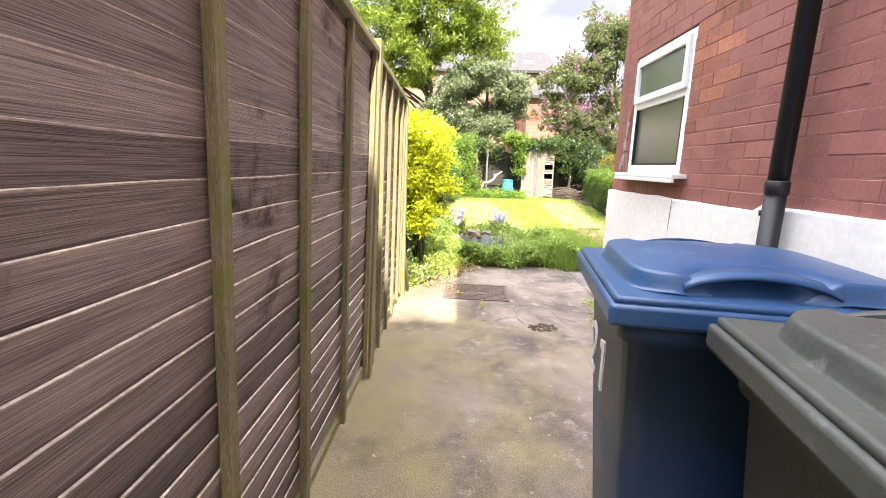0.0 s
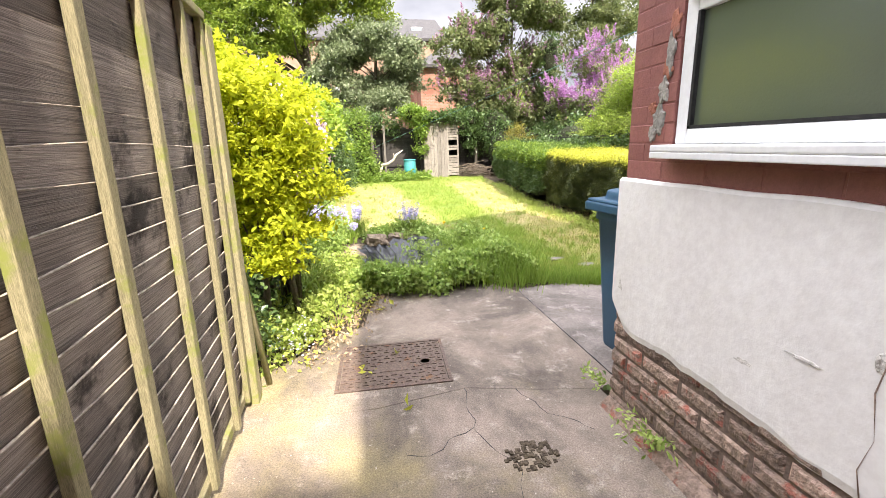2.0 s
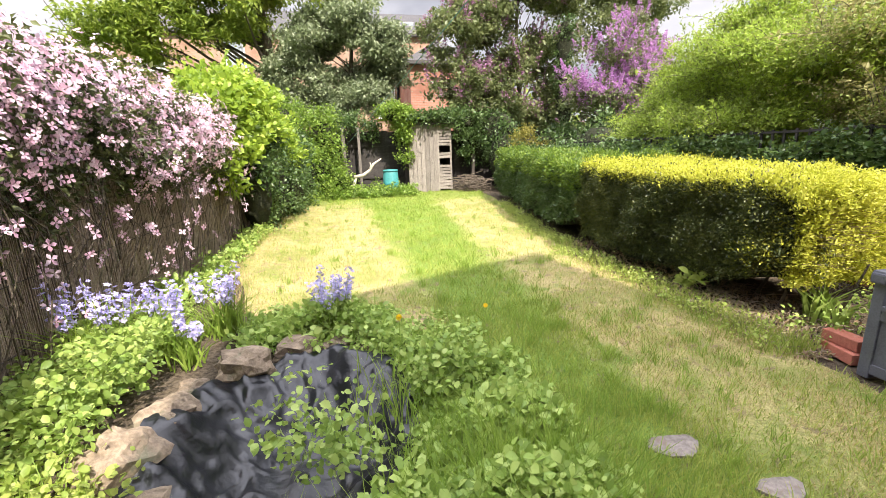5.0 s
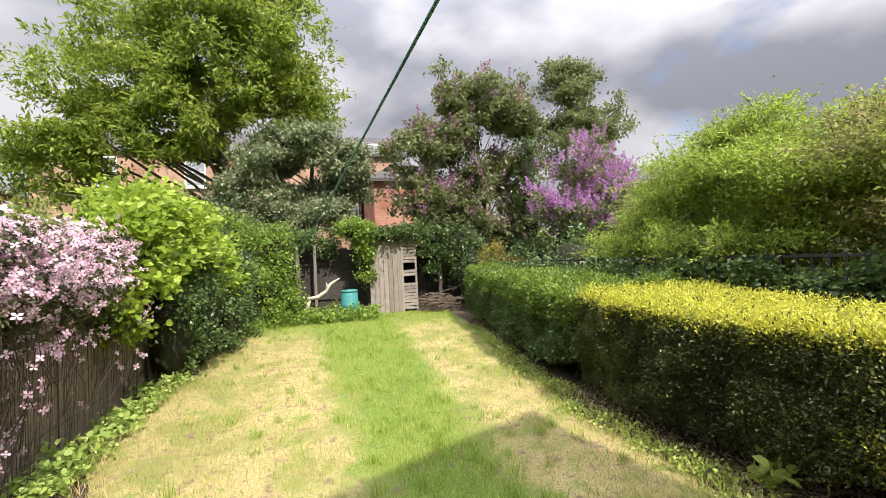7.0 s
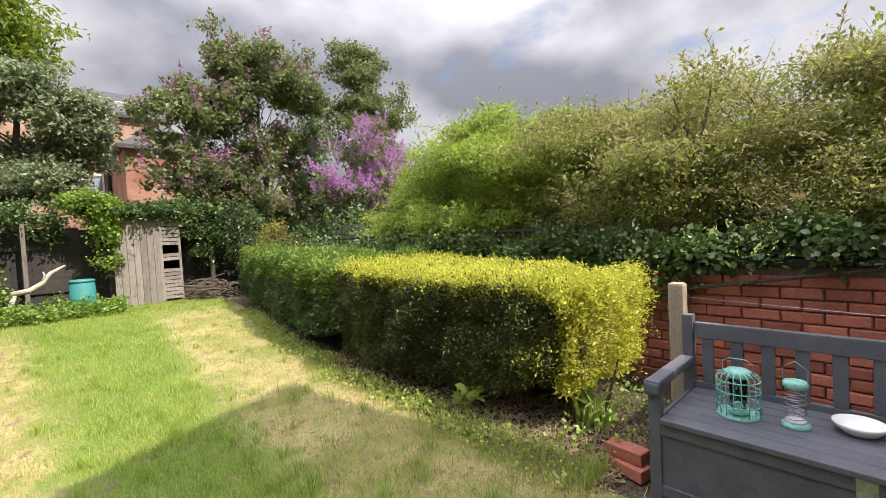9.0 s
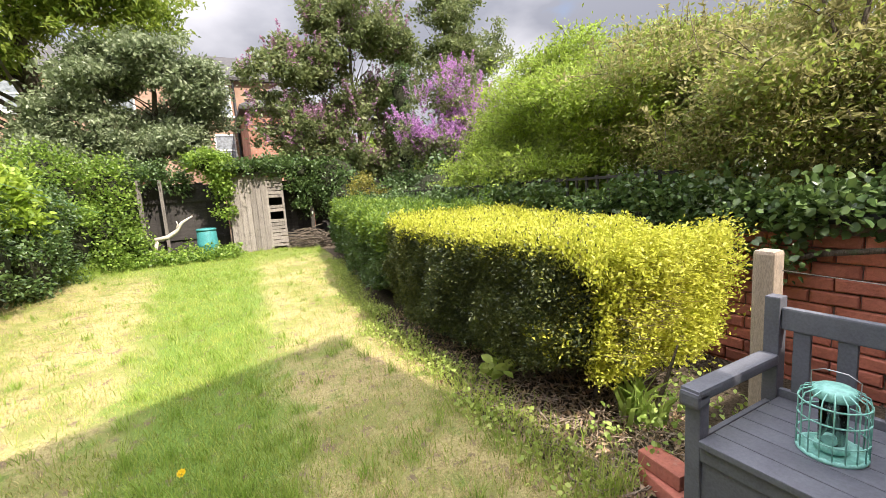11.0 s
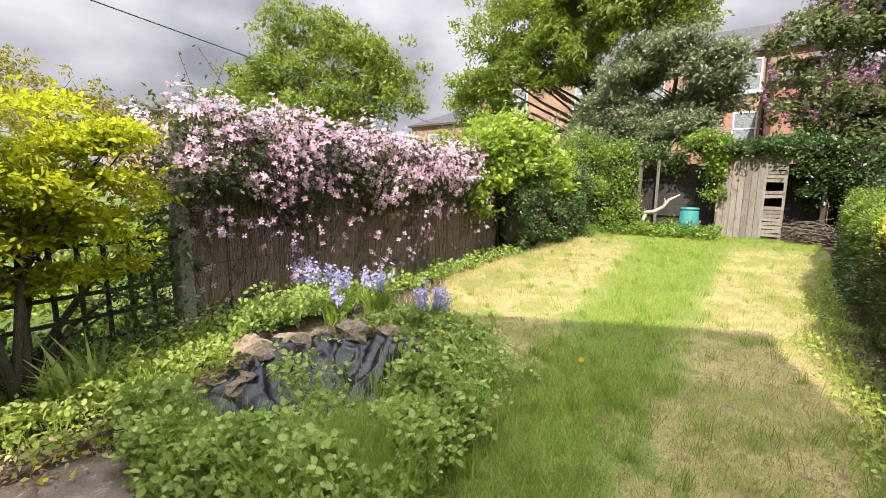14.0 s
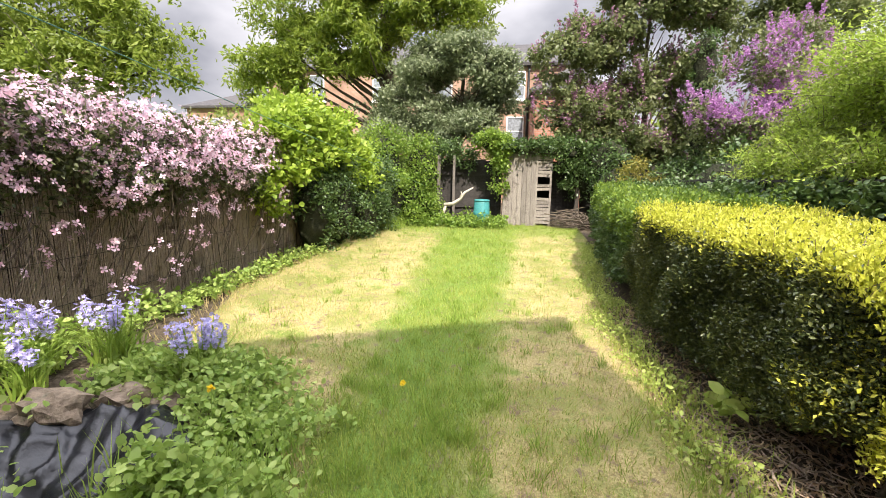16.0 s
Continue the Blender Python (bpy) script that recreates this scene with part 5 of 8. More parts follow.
def ring(bm, c, r, t, sides=28):
    tube(bm, [(c[0] + r * math.cos(k * math.tau / sides), c[1] + r * math.sin(k * math.tau / sides), c[2]) for k in range(sides + 1)], t, 6, False)
    return bm


def caged_feeder(x, y):
    ob = thing("bird_feeder", (x, y, SEAT), "mint green caged seed feeder standing on the bench", "bird feeder", "bird feeders on the bench")
    r, h = 0.088, 0.205
    part("tray", lathe(bmesh.new(), [(r, 0), (r + 0.002, 0.004), (r + 0.002, 0.014), (r - 0.006, 0.014), (r - 0.008, 0.006), (0.02, 0.006)], (x, y, SEAT), 32), M["mint"], ob)
    for k in range(18):
        a = k * math.tau / 18
        c, s = math.cos(a), math.sin(a)
        part("cage_wire", tube(bmesh.new(), [(x + r * c, y + r * s, SEAT + 0.01), (x + r * c, y + r * s, SEAT + h * 0.86), (x + r * 0.93 * c, y + r * 0.93 * s, SEAT + h * 0.97), (x + r * 0.5 * c, y + r * 0.5 * s, SEAT + h + 0.012)], 0.0022, 5), M["mint"], ob)
    for z in (0.06, 0.125, h * 0.86):
        part("cage_ring", ring(bmesh.new(), (x, y, SEAT + z), r, 0.0026), M["mint"], ob)
    part("tube", lathe(bmesh.new(), [(0.036, 0.03), (0.036, 0.19), (0.033, 0.19), (0.033, 0.03)], (x, y, SEAT), 20), M["clear"], ob, "clear plastic seed tube")
    part("base_cup", lathe(bmesh.new(), [(0.02, 0.006), (0.045, 0.014), (0.042, 0.035), (0.036, 0.038)], (x, y, SEAT), 20), M["mint"], ob)
    part("port", tube(bmesh.new(), [(x - 0.05, y - 0.01, SEAT + 0.062), (x - 0.03, y - 0.005, SEAT + 0.066)], [0.02, 0.016], 12), M["mint"], ob)
    part("lid", lathe(bmesh.new(), [(0.054, 0.188), (0.056, 0.195), (0.054, 0.212), (0.044, 0.222), (0.01, 0.225)], (x, y, SEAT), 24), M["mint"], ob)
    part("hanger", tube(bmesh.new(), [(x, y + 0.06, SEAT + 0.20), (x, y + 0.062, SEAT + 0.255), (x, y + 0.03, SEAT + 0.272), (x, y - 0.03, SEAT + 0.272), (x, y - 0.062, SEAT + 0.255), (x, y - 0.06, SEAT + 0.20)], 0.0018, 5), M["steel"], ob)


def ring_feeder(x, y):
    ob = thing("bird_feeder", (x, y, SEAT), "slim pale green wire feeder standing on the bench", "bird feeder", "bird feeders on the bench")
    part("base", lathe(bmesh.new(), [(0.052, 0), (0.054, 0.004), (0.052, 0.016), (0.04, 0.022), (0.01, 0.022)], (x, y, SEAT), 24), M["mint"], ob)
    part("inner_dish", lathe(bmesh.new(), [(0.036, 0.022), (0.04, 0.03), (0.034, 0.034), (0.01, 0.03)], (x, y, SEAT), 20), M["bowl"], ob)
    bm = bmesh.new()
    tube(bm, [(x + 0.038 * math.cos(k * 0.5), y + 0.038 * math.sin(k * 0.5), SEAT + 0.03 + k * 0.00175) for k in range(84)], 0.0022, 5)
    part("coil", bm, M["steel"], ob)
    part("cap", lathe(bmesh.new(), [(0.042, 0.178), (0.046, 0.182), (0.046, 0.20), (0.04, 0.206), (0.01, 0.207)], (x, y, SEAT), 24), M["mint"], ob)
    part("hanger", tube(bmesh.new(), [(x, y + 0.042, SEAT + 0.19), (x, y + 0.045, SEAT + 0.26), (x, y, SEAT + 0.295), (x, y - 0.045, SEAT + 0.26), (x, y - 0.042, SEAT + 0.19)], 0.0018, 5), M["steel"], ob)


caged_feeder(4.14, 6.44)
ring_feeder(4.16, 6.23)
bm = lathe(bmesh.new(), [(0.035, 0), (0.06, 0.006), (0.085, 0.035), (0.09, 0.048), (0.085, 0.048), (0.06, 0.014), (0.01, 0.01)], (4.24, 6.03, SEAT), 28)
tagged(part("bowl", bm, M["bowl"]), "white glazed bowl standing on the bench", "bowl")

# pale post behind the bench with a wire running from it
p = thing("wooden_post", (4.60, 6.84, 0.0), "pale rounded timber post with a wire, behind the bench", "post")
bm = box(bmesh.new(), 4.555, 4.645, 6.795, 6.885, -0.05, 1.02, 0.018)
part("shaft", bm, M["post_wood"], p)
part("wire", tube(bmesh.new(), [(4.62, 6.80, 0.93), (4.63, 6.0, 0.90), (4.64, 5.0, 0.92)], 0.002, 5), M["steel"], p)
for x, y, zr in ((4.03, 6.93, 0.03), (4.06, 6.95, 0.10)):
    bm = box(bmesh.new(), -0.105, 0.105, -0.05, 0.05, 0, 0.066, 0.006)
    bmesh.ops.transform(bm, matrix=pose(x, y, zr, 0, 0, 74 + zr * 100), verts=bm.verts)
    tagged(part("loose_brick", bm, M["old_brick"]), "loose weathered red brick beside the bench", "brick", "loose bricks")


# ---------------------------------------------------------------- pond: liner, stones, plants
def liner_z(x, y):
    q = math.hypot((x - 0.93) / 0.60, (y - 6.86) / 0.72)
    a = math.atan2(y - 6.86, x - 0.93)
    crease = 1 - abs(noise.noise(Vector((x * 4.3 + 2, y * 4.3, 1)))) * 3.2
    fold = 0.020 * math.sin(a * 13 + 3 * math.sin(a * 3)) * soft(0.3, 0.9, q) + (0.045 * max(0.0, crease) + 0.02 * max(0.0, 1 - abs(noise.noise(Vector((x * 9, y * 9 + 4, 3)))) * 4)) * soft(0.1, 0.5, q) + 0.02 * noise.noise(Vector((x * 6, y * 6, 0)))
    return ground_z(x, y) + 0.02 - 0.24 * (1 - soft(0.35, 1.0, q)) + fold


bm = bmesh.new()
rows = []
for i in range(1, 46):
    q = i / 45 * 1.06
    rows.append([bm.verts.new((0.93 + 0.60 * q * math.cos(k * math.tau / 180), 6.86 + 0.72 * q * math.sin(k * math.tau / 180), liner_z(0.93 + 0.60 * q * math.cos(k * math.tau / 180), 6.86 + 0.72 * q * math.sin(k * math.tau / 180)))) for k in range(180)])
for r0, r1 in zip(rows, rows[1:]):
    for k in range(180):
        f = bm.faces.new((r0[k], r0[(k + 1) % 180], r1[(k + 1) % 180], r1[k]))
        f.smooth = True
bm.faces.new(rows[0]).smooth = True
tagged(part("pond_liner", bm, M["liner"]), "creased black plastic liner of an empty pond", "pond liner")


def rock(x, y, z, sx, sy, sz, turn, tilt, seed):
    bm = bmesh.new()
    bmesh.ops.create_icosphere(bm, subdivisions=3, radius=1)
    for v in bm.verts:
        c = v.co
        k = max(abs(c.x), abs(c.y), abs(c.z))
        c2 = c.lerp(c / k * 0.86, 0.7)
        c2 = c2 * (1 + 0.45 * noise.noise(c * 1.5 + Vector((seed, 0, 0))) + 0.12 * noise.noise(c * 4 + Vector((0, seed, 0))))
        v.co = Vector((c2.x * sx, c2.y * sy, c2.z * sz))
    bmesh.ops.transform(bm, matrix=pose(x, y, z, tilt, tilt * 0.6, turn), verts=bm.verts)
    tagged(part("rock", bm, M["stone"]), "rough brown sandstone rock at the pond's edge", "rock", "rocks round the pond")


for i, r in enumerate(((0.36, 6.55, 0.08, 0.20, 0.13, 0.05, 20, 5), (0.28, 6.80, 0.16, 0.15, 0.11, 0.11, 60, 25), (0.33, 7.10, 0.15, 0.14, 0.10, 0.085, 75, 18), (0.36, 7.34, 0.14, 0.09, 0.07, 0.06, 30, 10),
                       (0.57, 7.47, 0.17, 0.15, 0.10, 0.11, 10, 14), (0.83, 7.64, 0.16, 0.12, 0.09, 0.075, -5, 8), (1.05, 7.66, 0.14, 0.10, 0.08, 0.055, 0, 10), (1.28, 7.56, 0.12, 0.07, 0.06, 0.045, 20, 5), (0.36, 6.28, 0.05, 0.17, 0.12, 0.04, 50, 4))):
    rock(*r, i * 3.7)


def bluebell_clump(x, y, stems, spread, height):
    z = ground_z(x, y)
    ob = thing("bluebells", (x, y, z), "clump of violet-blue bluebells with strappy leaves", "flowers", "bluebell clumps by the pond")
    bm = bmesh.new()
    fl = []
    for i in range(stems):
        a, r = random.uniform(0, math.tau), spread * random.random() ** 0.6
        b = Vector((x + r * math.cos(a) * 0.5, y + r * math.sin(a) * 0.5, z))
        h = height * random.uniform(0.75, 1.1)
        t = Vector((x + r * math.cos(a) * 1.2, y + r * math.sin(a) * 1.2, z + h))
        tube(bm, [b, b.lerp(t, 0.55) + Vector((0, 0, 0.03)), t], [0.004, 0.0035, 0.002], 4)
        for j in range(15):
            k = 0.60 + 0.42 * j / 15
            c = b.lerp(t, k) + Vector((0, 0, 0.02))
            aa = j * 2.4 + i
            fl.append((c.x + 0.02 * math.cos(aa), c.y + 0.02 * math.sin(aa), c.z))
    part("stem", bm, M["tall_grass"], ob)["kind"] = "stuff"
    f = flower_mesh("flower", np.array(fl), 0.018, 5, np.array([0, 0, -0.7]), -0.5)
    link_mesh("flower", f, M["bell"], ob)["kind"] = "stuff"
    f.transform(Matrix.Translation((-x, -y, -z)))
    n = stems * 14
    a, r = rng.uniform(0, math.tau, n), spread * rng.random(n)
    at = np.stack([x + r * np.cos(a), y + r * np.sin(a), np.full(n, z)], 1)
    me = blade_mesh("leaf", at, height * 0.62, 0.014, 1.1)
    me.transform(Matrix.Translation((-x, -y, -z)))
    link_mesh("leaf", me, M["tall_grass"], ob)["kind"] = "stuff"


for x, y, s, sp, h in ((1.03, 7.93, 14, 0.13, 0.43), (0.32, 8.08, 13, 0.15, 0.42), (0.06, 7.82, 11, 0.12, 0.40), (-0.14, 7.72, 9, 0.10, 0.42), (-0.34, 7.72, 6, 0.08, 0.46), (0.24, 7.60, 5, 0.10, 0.30)):
    bluebell_clump(x, y, s, sp, h)


def scatter(n, f):
    """Ground places (x, y) drawn by f(rng), with their heights."""
    xy = np.array([f() for _ in range(n)])
    return np.stack([xy[:, 0], xy[:, 1], [ground_z(a, b) for a, b in xy]], 1)


def stuff(name, me, material, label, category):
    return tagged(link_mesh(name, me, material), label, category, kind="stuff")


def cover(name, n, f, height, size, material, label, per=5):
    base = scatter(n, f)
    lump = np.array([0.62 + 0.9 * noise.noise(Vector((a, b, 0)) * 3.5) for a, b, _ in base])
    h = height * rng.uniform(0.3, 1.15, n) * np.clip(lump, 0.15, 1.3) * 1.35
    top = base + np.stack([rng.normal(size=n) * 0.03, rng.normal(size=n) * 0.03, h], 1)
    p = np.repeat(top, per, 0) + rng.normal(size=(n * per, 3)) * np.array([0.035, 0.035, 0.018])
    stuff(name, oval_mesh(name, p, size, 0.8, 0.1), material, label, "plants")


def in_band(x0, x1, y0, y1):
    return lambda: (rng.uniform(x0, x1), rng.uniform(y0, y1))


def round_pond():
    while True:
        x, y = rng.uniform(0.25, 2.0), rng.uniform(5.75, 7.1)
        q = math.hypot((x - 0.93) / 0.60, (y - 6.86) / 0.72)
        front = 5.95 + 0.07 * math.sin(x * 5) + 0.1 * soft(1.5, 1.9, x)
        if q > 0.98 and y > front and (x > 0.7 or y < 6.2) and rng.random() < (1 if y < 6.7 else 0.5):
            return x, y


def pond_right():
    while True:
        x, y = rng.normal(1.5, 0.22), rng.uniform(6.3, 7.9)
        if math.hypot((x - 0.93) / 0.60, (y - 6.86) / 0.72) > 1.02 and x < 2.0:
            return x, y


cover("strawberry_plants", 3400, round_pond, 0.23, 0.040, M["cover"], "low leafy strawberry-like plants between slab and pond", 8)
cover("creeping_plants", 1200, pond_right, 0.14, 0.036, M["cover"], "low leafy plants on the lawn side of the pond")
cover("pond_weed", 120, lambda: (rng.normal(1.08, 0.12), rng.normal(6.66, 0.11)), 0.34, 0.036, M["cover"], "bright leafy weeds growing out of the pond")
cover("far_bank_plants", 700, lambda: (rng.uniform(0.45, 1.5), rng.uniform(7.65, 8.25)), 0.13, 0.045, M["cover"], "small leafy plants behind the pond rocks")
cover("light_weeds", 820, lambda: (lambda y: (rng.uniform(-0.42, 0.05 + 0.3 * soft(5.3, 6.1, y)), y))(rng.uniform(5.0, 6.75)), 0.19, 0.034, M["cover_light"], "pale green young weeds along the bed", 8)
cover("edge_weeds", 90, lambda: (lambda y: (rng.normal(-0.24 + 0.62 * soft(4.75, 5.9, y), 0.05), y))(rng.uniform(4.7, 5.9)), 0.09, 0.035, M["cover_light"], "pale weeds spilling over the slab edge")
cover("bed_plants", 620, lambda: (rng.uniform(-0.45, 0.2), rng.uniform(6.75, 7.9)), 0.22, 0.036, M["cover"], "bright leafy plants below the bluebells", 8)
cover("fence_foot_plants", 700, lambda: (rng.uniform(-0.45, -0.12), rng.uniform(7.8, 12.5)), 0.15, 0.05, M["cover"], "leafy weeds along the foot of the screen")
cover("hedge_foot_plants", 650, lambda: (lambda y: (lawn_right(y) + rng.normal(0.03, 0.09), y))(rng.uniform(7.0, 14.5)), 0.09, 0.026, M["cover_light"], "pale weeds along the hedge foot", 7)
tuft_rows = lambda: (lambda y: (lawn_right(y) + rng.normal(0.05, 0.1), y))(7.0 + 6.5 * rng.random() ** 1.6)
cover("far_edge_plants", 1300, lambda: (rng.uniform(-0.3, 2.9), rng.uniform(16.2, 17.3)), 0.28, 0.06, M["ivy_light"], "weeds and ivy along the lawn's far end")
p = scatter(110, lambda: (min(0.0, rng.normal(-0.10, 0.07)), rng.normal(5.02, 0.10))) + np.array([0, 0, 0.14])
stuff("forget_me_nots", flower_mesh("forget_me_nots", p + rng.normal(size=p.shape) * 0.04, 0.008, 5, np.array([0, 0, 1.0])), M["forget"], "tiny pale blue flowers under the golden bush", "flowers")


def tuft(n, f, h, label, mat="tall_grass", width=0.007, name="tall_grass", lean=0.7):
    stuff(name, blade_mesh(name, scatter(n, f), h, width, lean), M[mat], label, "grass")


tuft(2200, lambda: (rng.normal(1.76, 0.16), rng.normal(6.2, 0.17)), 0.32, "tuft of long bright grass beside the pond")
tuft(1000, lambda: (rng.normal(1.65, 0.2), rng.normal(6.9, 0.35)), 0.22, "long grass on the pond's lawn side")
tuft(4200, lambda: (lambda x: (x, lawn_front(x) + rng.normal(0, 0.06)))(rng.uniform(1.85, 4.2)), 0.12, "uncut grass fringe along the slab")
tuft(1500, lambda: round_pond(), 0.30, "grass growing up through the pond plants", width=0.006)
tuft(500, lambda: (rng.uniform(-0.3, 0.4), rng.uniform(15.2, 16.4)), 0.25, "long grass at the lawn's far corner")


def fresh(x, y):
    """1 on the green strip and near the slab, 0 on scorched turf."""
    half = 0.06 * y - 0.1
    k = 1 - soft(half - 0.12, half + 0.2, abs(x + 0.55 * 0.5 + 0.3 * noise.noise(Vector((x, y, 0)) * 1.7) - 2.55))
    return max(k, (soft(7.4, 6.3, y) if y < 7.4 else 0) * (1 - 0.75 * soft(2.3, 3.1, x)), 0.8 * soft(14.2, 16.2, y))


def turf(want_green):
    while True:
        y = 5.7 + 11.6 * rng.random() ** 1.5
        x = rng.uniform(lawn_left(y), lawn_right(y))
        if y < lawn_front(x) or math.hypot(x - 2.5, (y - 6.49) * 1.5) < 0.11 or math.hypot(x - 2.72, (y - 6.2) * 1.5) < 0.09:
            continue
        if rng.random() < 0.8 * soft(0.16, 0.32, noise.noise(Vector((x * 1.9, y * 1.9, 5.0))) + 0.4 * noise.noise(Vector((x * 6, y * 6, 2.0)))) * (1 - 0.6 * want_green):
            continue
        k = fresh(x, y)
        if rng.random() < (max(k, 0.22) if want_green else 1 - k):
            return x, y


tuft(95000, lambda: turf(True), 0.045, "short green blades of the lawn", "grass", 0.0045, "lawn_grass", 0.9)
tuft(60000, lambda: turf(False), 0.032, "short dry straw-coloured blades of the lawn", "grass_dry", 0.004, "dry_lawn_grass", 1.2)
tuft(1600, lambda: (lambda y: (lawn_left(y) + rng.normal(0, 0.12), y))(rng.uniform(8.4, 16)), 0.09, "ragged grass along the lawn edge", "grass_dry", 0.006, "edge_grass", 1.0)
tuft(9000, lambda: turf(True), 0.085, "taller green wisps in the lawn", "grass", 0.005, "lawn_wisps", 0.8)
tuft(2600, tuft_rows, 0.13, "thin wild grass along the hedge foot", "grass", 0.005, "hedge_foot_grass", 0.9)
HEADS = [turf(True) for _ in range(420)]
tuft(12000, lambda: (lambda q: (q[0] + rng.normal() * 0.028, q[1] + rng.normal() * 0.028))(HEADS[rng.integers(len(HEADS))]), 0.10, "small tussocks of longer grass in the lawn", "tall_grass", 0.005, "grass_tussocks", 0.9)
for x, y in ((2.19, 8.19), (1.44, 7.48)):
    z = ground_z(x, y)
    d = thing("dandelion", (x, y, z), "yellow dandelion in the grass", "flower", "dandelions")
    hz = 0.07 if x > 2 else 0.3
    part("stalk", tube(bmesh.new(), [(x, y, z), (x + 0.005, y, z + hz)], 0.002, 5), M["tall_grass"], d)
    me = flower_mesh("flower_head", np.array([[x + 0.005, y, z + hz]] * 3), 0.02, 9, np.array([0, -0.3, 2.0]), 0.3)
    me.transform(Matrix.Translation((-x, -y, -z)))
    link_mesh("flower_head", me, M["dandelion"], d)

# twigs and dry leaves lying about
bm = bmesh.new()
for i in range(420):
    x, y = random.uniform(3.75, 4.6), random.uniform(6.95, 8.2)
    z, a, l = ground_z(x, y) + random.uniform(0.01, 0.04), random.uniform(0, math.tau), random.uniform(0.05, 0.2)
    tube(bm, [(x, y, z), (x + l * 0.5 * math.cos(a), y + l * 0.5 * math.sin(a), z + 0.015), (x + l * math.cos(a + 0.3), y + l * math.sin(a + 0.3), z + random.uniform(-0.005, 0.03))], random.uniform(0.0015, 0.004), 4, False)
tagged(part("twig_litter", bm, M["twig"]), "dry brown twigs and clippings under the hedge end", "twigs", kind="stuff")
p = scatter(4200, lambda: (rng.uniform(3.7, 4.6), 6.95 + 3.4 * rng.random() ** 1.7)) + np.array([0, 0, 0.012])
stuff("dry_leaves", leaf_mesh("dry_leaves", p, 0.045, 0.3, 0.02), M["litter"], "dry leaves under the hedge", "leaves")
p = scatter(500, lambda: (lambda y: (rng.normal(0.12 + 0.35 * soft(5, 5.9, y), 0.1), y))(rng.uniform(4.8, 5.9))) + np.array([0, 0, 0.05])
stuff("bed_litter", leaf_mesh("bed_litter", p, 0.032, 0.5, 0.05), M["litter"], "dry leaves along the slab's edge", "leaves")
bm = bmesh.new()
for i in range(90):
    a, r = random.uniform(0, math.tau), 0.13 * random.random() ** 0.6
    x, y = 1.04 + r * math.cos(a), 3.75 + r * 0.7 * math.sin(a)
    box(bm, x - 0.009, x + 0.008, y - 0.008, y + 0.009, 0.0, random.uniform(0.003, 0.008))
tagged(part("gravel_patch", bm, M["soil"]), "crumbled concrete and grit on the path", "grit", kind="stuff")
me = leaf_mesh("fallen_leaves", np.array([[x, y, 0.012] for x, y in ((0.36, 4.63), (0.39, 4.60), (0.33, 4.66), (0.42, 4.66), (0.35, 4.58), (0.55, 4.83), (0.58, 4.85), (0.53, 4.2), (0.56, 4.22), (0.30, 5.28), (0.27, 5.22), (0.31, 5.2), (0.43, 5.6), (0.46, 5.63), (0.62, 5.7))]), 0.06, 0.6, 0.05)
stuff("fallen_leaves", me, M["hedge_tip"], "yellow fallen leaves on the slab and cover", "leaves")


p = scatter(150, lambda: (lambda y: (rng.normal(-0.08 + 0.5 * soft(4.75, 5.9, y), 0.09), y))(rng.uniform(4.75, 5.9))) + np.array([0, 0, 0.055])
stuff("fallen_petals", leaf_mesh("fallen_petals", p, 0.035, 0.6, 0.03), M["hedge_tip"], "yellow leaves shed along the slab's edge", "leaves")


def fern(x, y, n, l):
    ob = thing("fern", (x, y, 0.0), "small green fern at the foot of the house wall", "fern", "ferns")
    pts = []
    for i in range(n):
        a = math.pi * 0.5 + math.pi * (i + 0.5) / n
        for j in range(14):
            k = j / 13
            c = np.array([x + math.cos(a) * l * k, y + math.sin(a) * l * k, 0.05 + 0.10 * math.sin(k * 2.4)])
            for s in (-1, 1):
                pts.append(c + np.array([-math.sin(a), math.cos(a), 0.1]) * s * 0.012)
    me = leaf_mesh("frond", np.array(pts), 0.035, 0.4, 0.0, None, 0.05)
    me.transform(Matrix.Translation((-x, -y, 0)))
    link_mesh("frond", me, M["cover"], ob)


fern(1.56, 3.62, 5, 0.17)
fern(1.57, 4.08, 3, 0.09)
cover("bin_foot_weed", 60, lambda: (rng.normal(1.78, 0.05), rng.normal(4.02, 0.05)), 0.12, 0.035, M["ivy"], "dark weed growing at the house corner")

# ---------------------------------------------------------------- left boundary: trellis, post, reed screen
t = thing("trellis", (-0.45, 5.7, 0.0), "dark low wooden trellis behind the golden bush", "trellis")
for i in range(15):
    y = 4.72 + i * 0.138
    part("upright", box(bmesh.new(), -0.462, -0.448, y - 0.014, y + 0.014, 0.0, 1.02, 0.002), M["trellis"], t)
for z in (0.16, 0.32, 0.48, 0.64, 0.80, 0.96):
    part("crossbar", box(bmesh.new(), -0.447, -0.434, 4.68, 6.7, z - 0.014, z + 0.014, 0.002), M["trellis"], t)
tagged(part("concrete_post", box(bmesh.new(), -0.55, -0.45, 6.70, 6.80, -0.1, 1.75, 0.012), M["post_stone"]), "square weathered concrete fence post", "post")
for y in (9.4, 12.1):
    tagged(part("fence_stake", box(bmesh.new(), -0.62, -0.56, y - 0.03, y + 0.03, -0.1, 1.6, 0.005), M["grey_wood"]), "grey wooden stake behind the reed screen", "post", "stakes of the screen")
s = thing("reed_screen", (-0.53, 9.4, 0.05), "weathered brown reed screen tied with wire", "screen fence")
bm = bmesh.new()
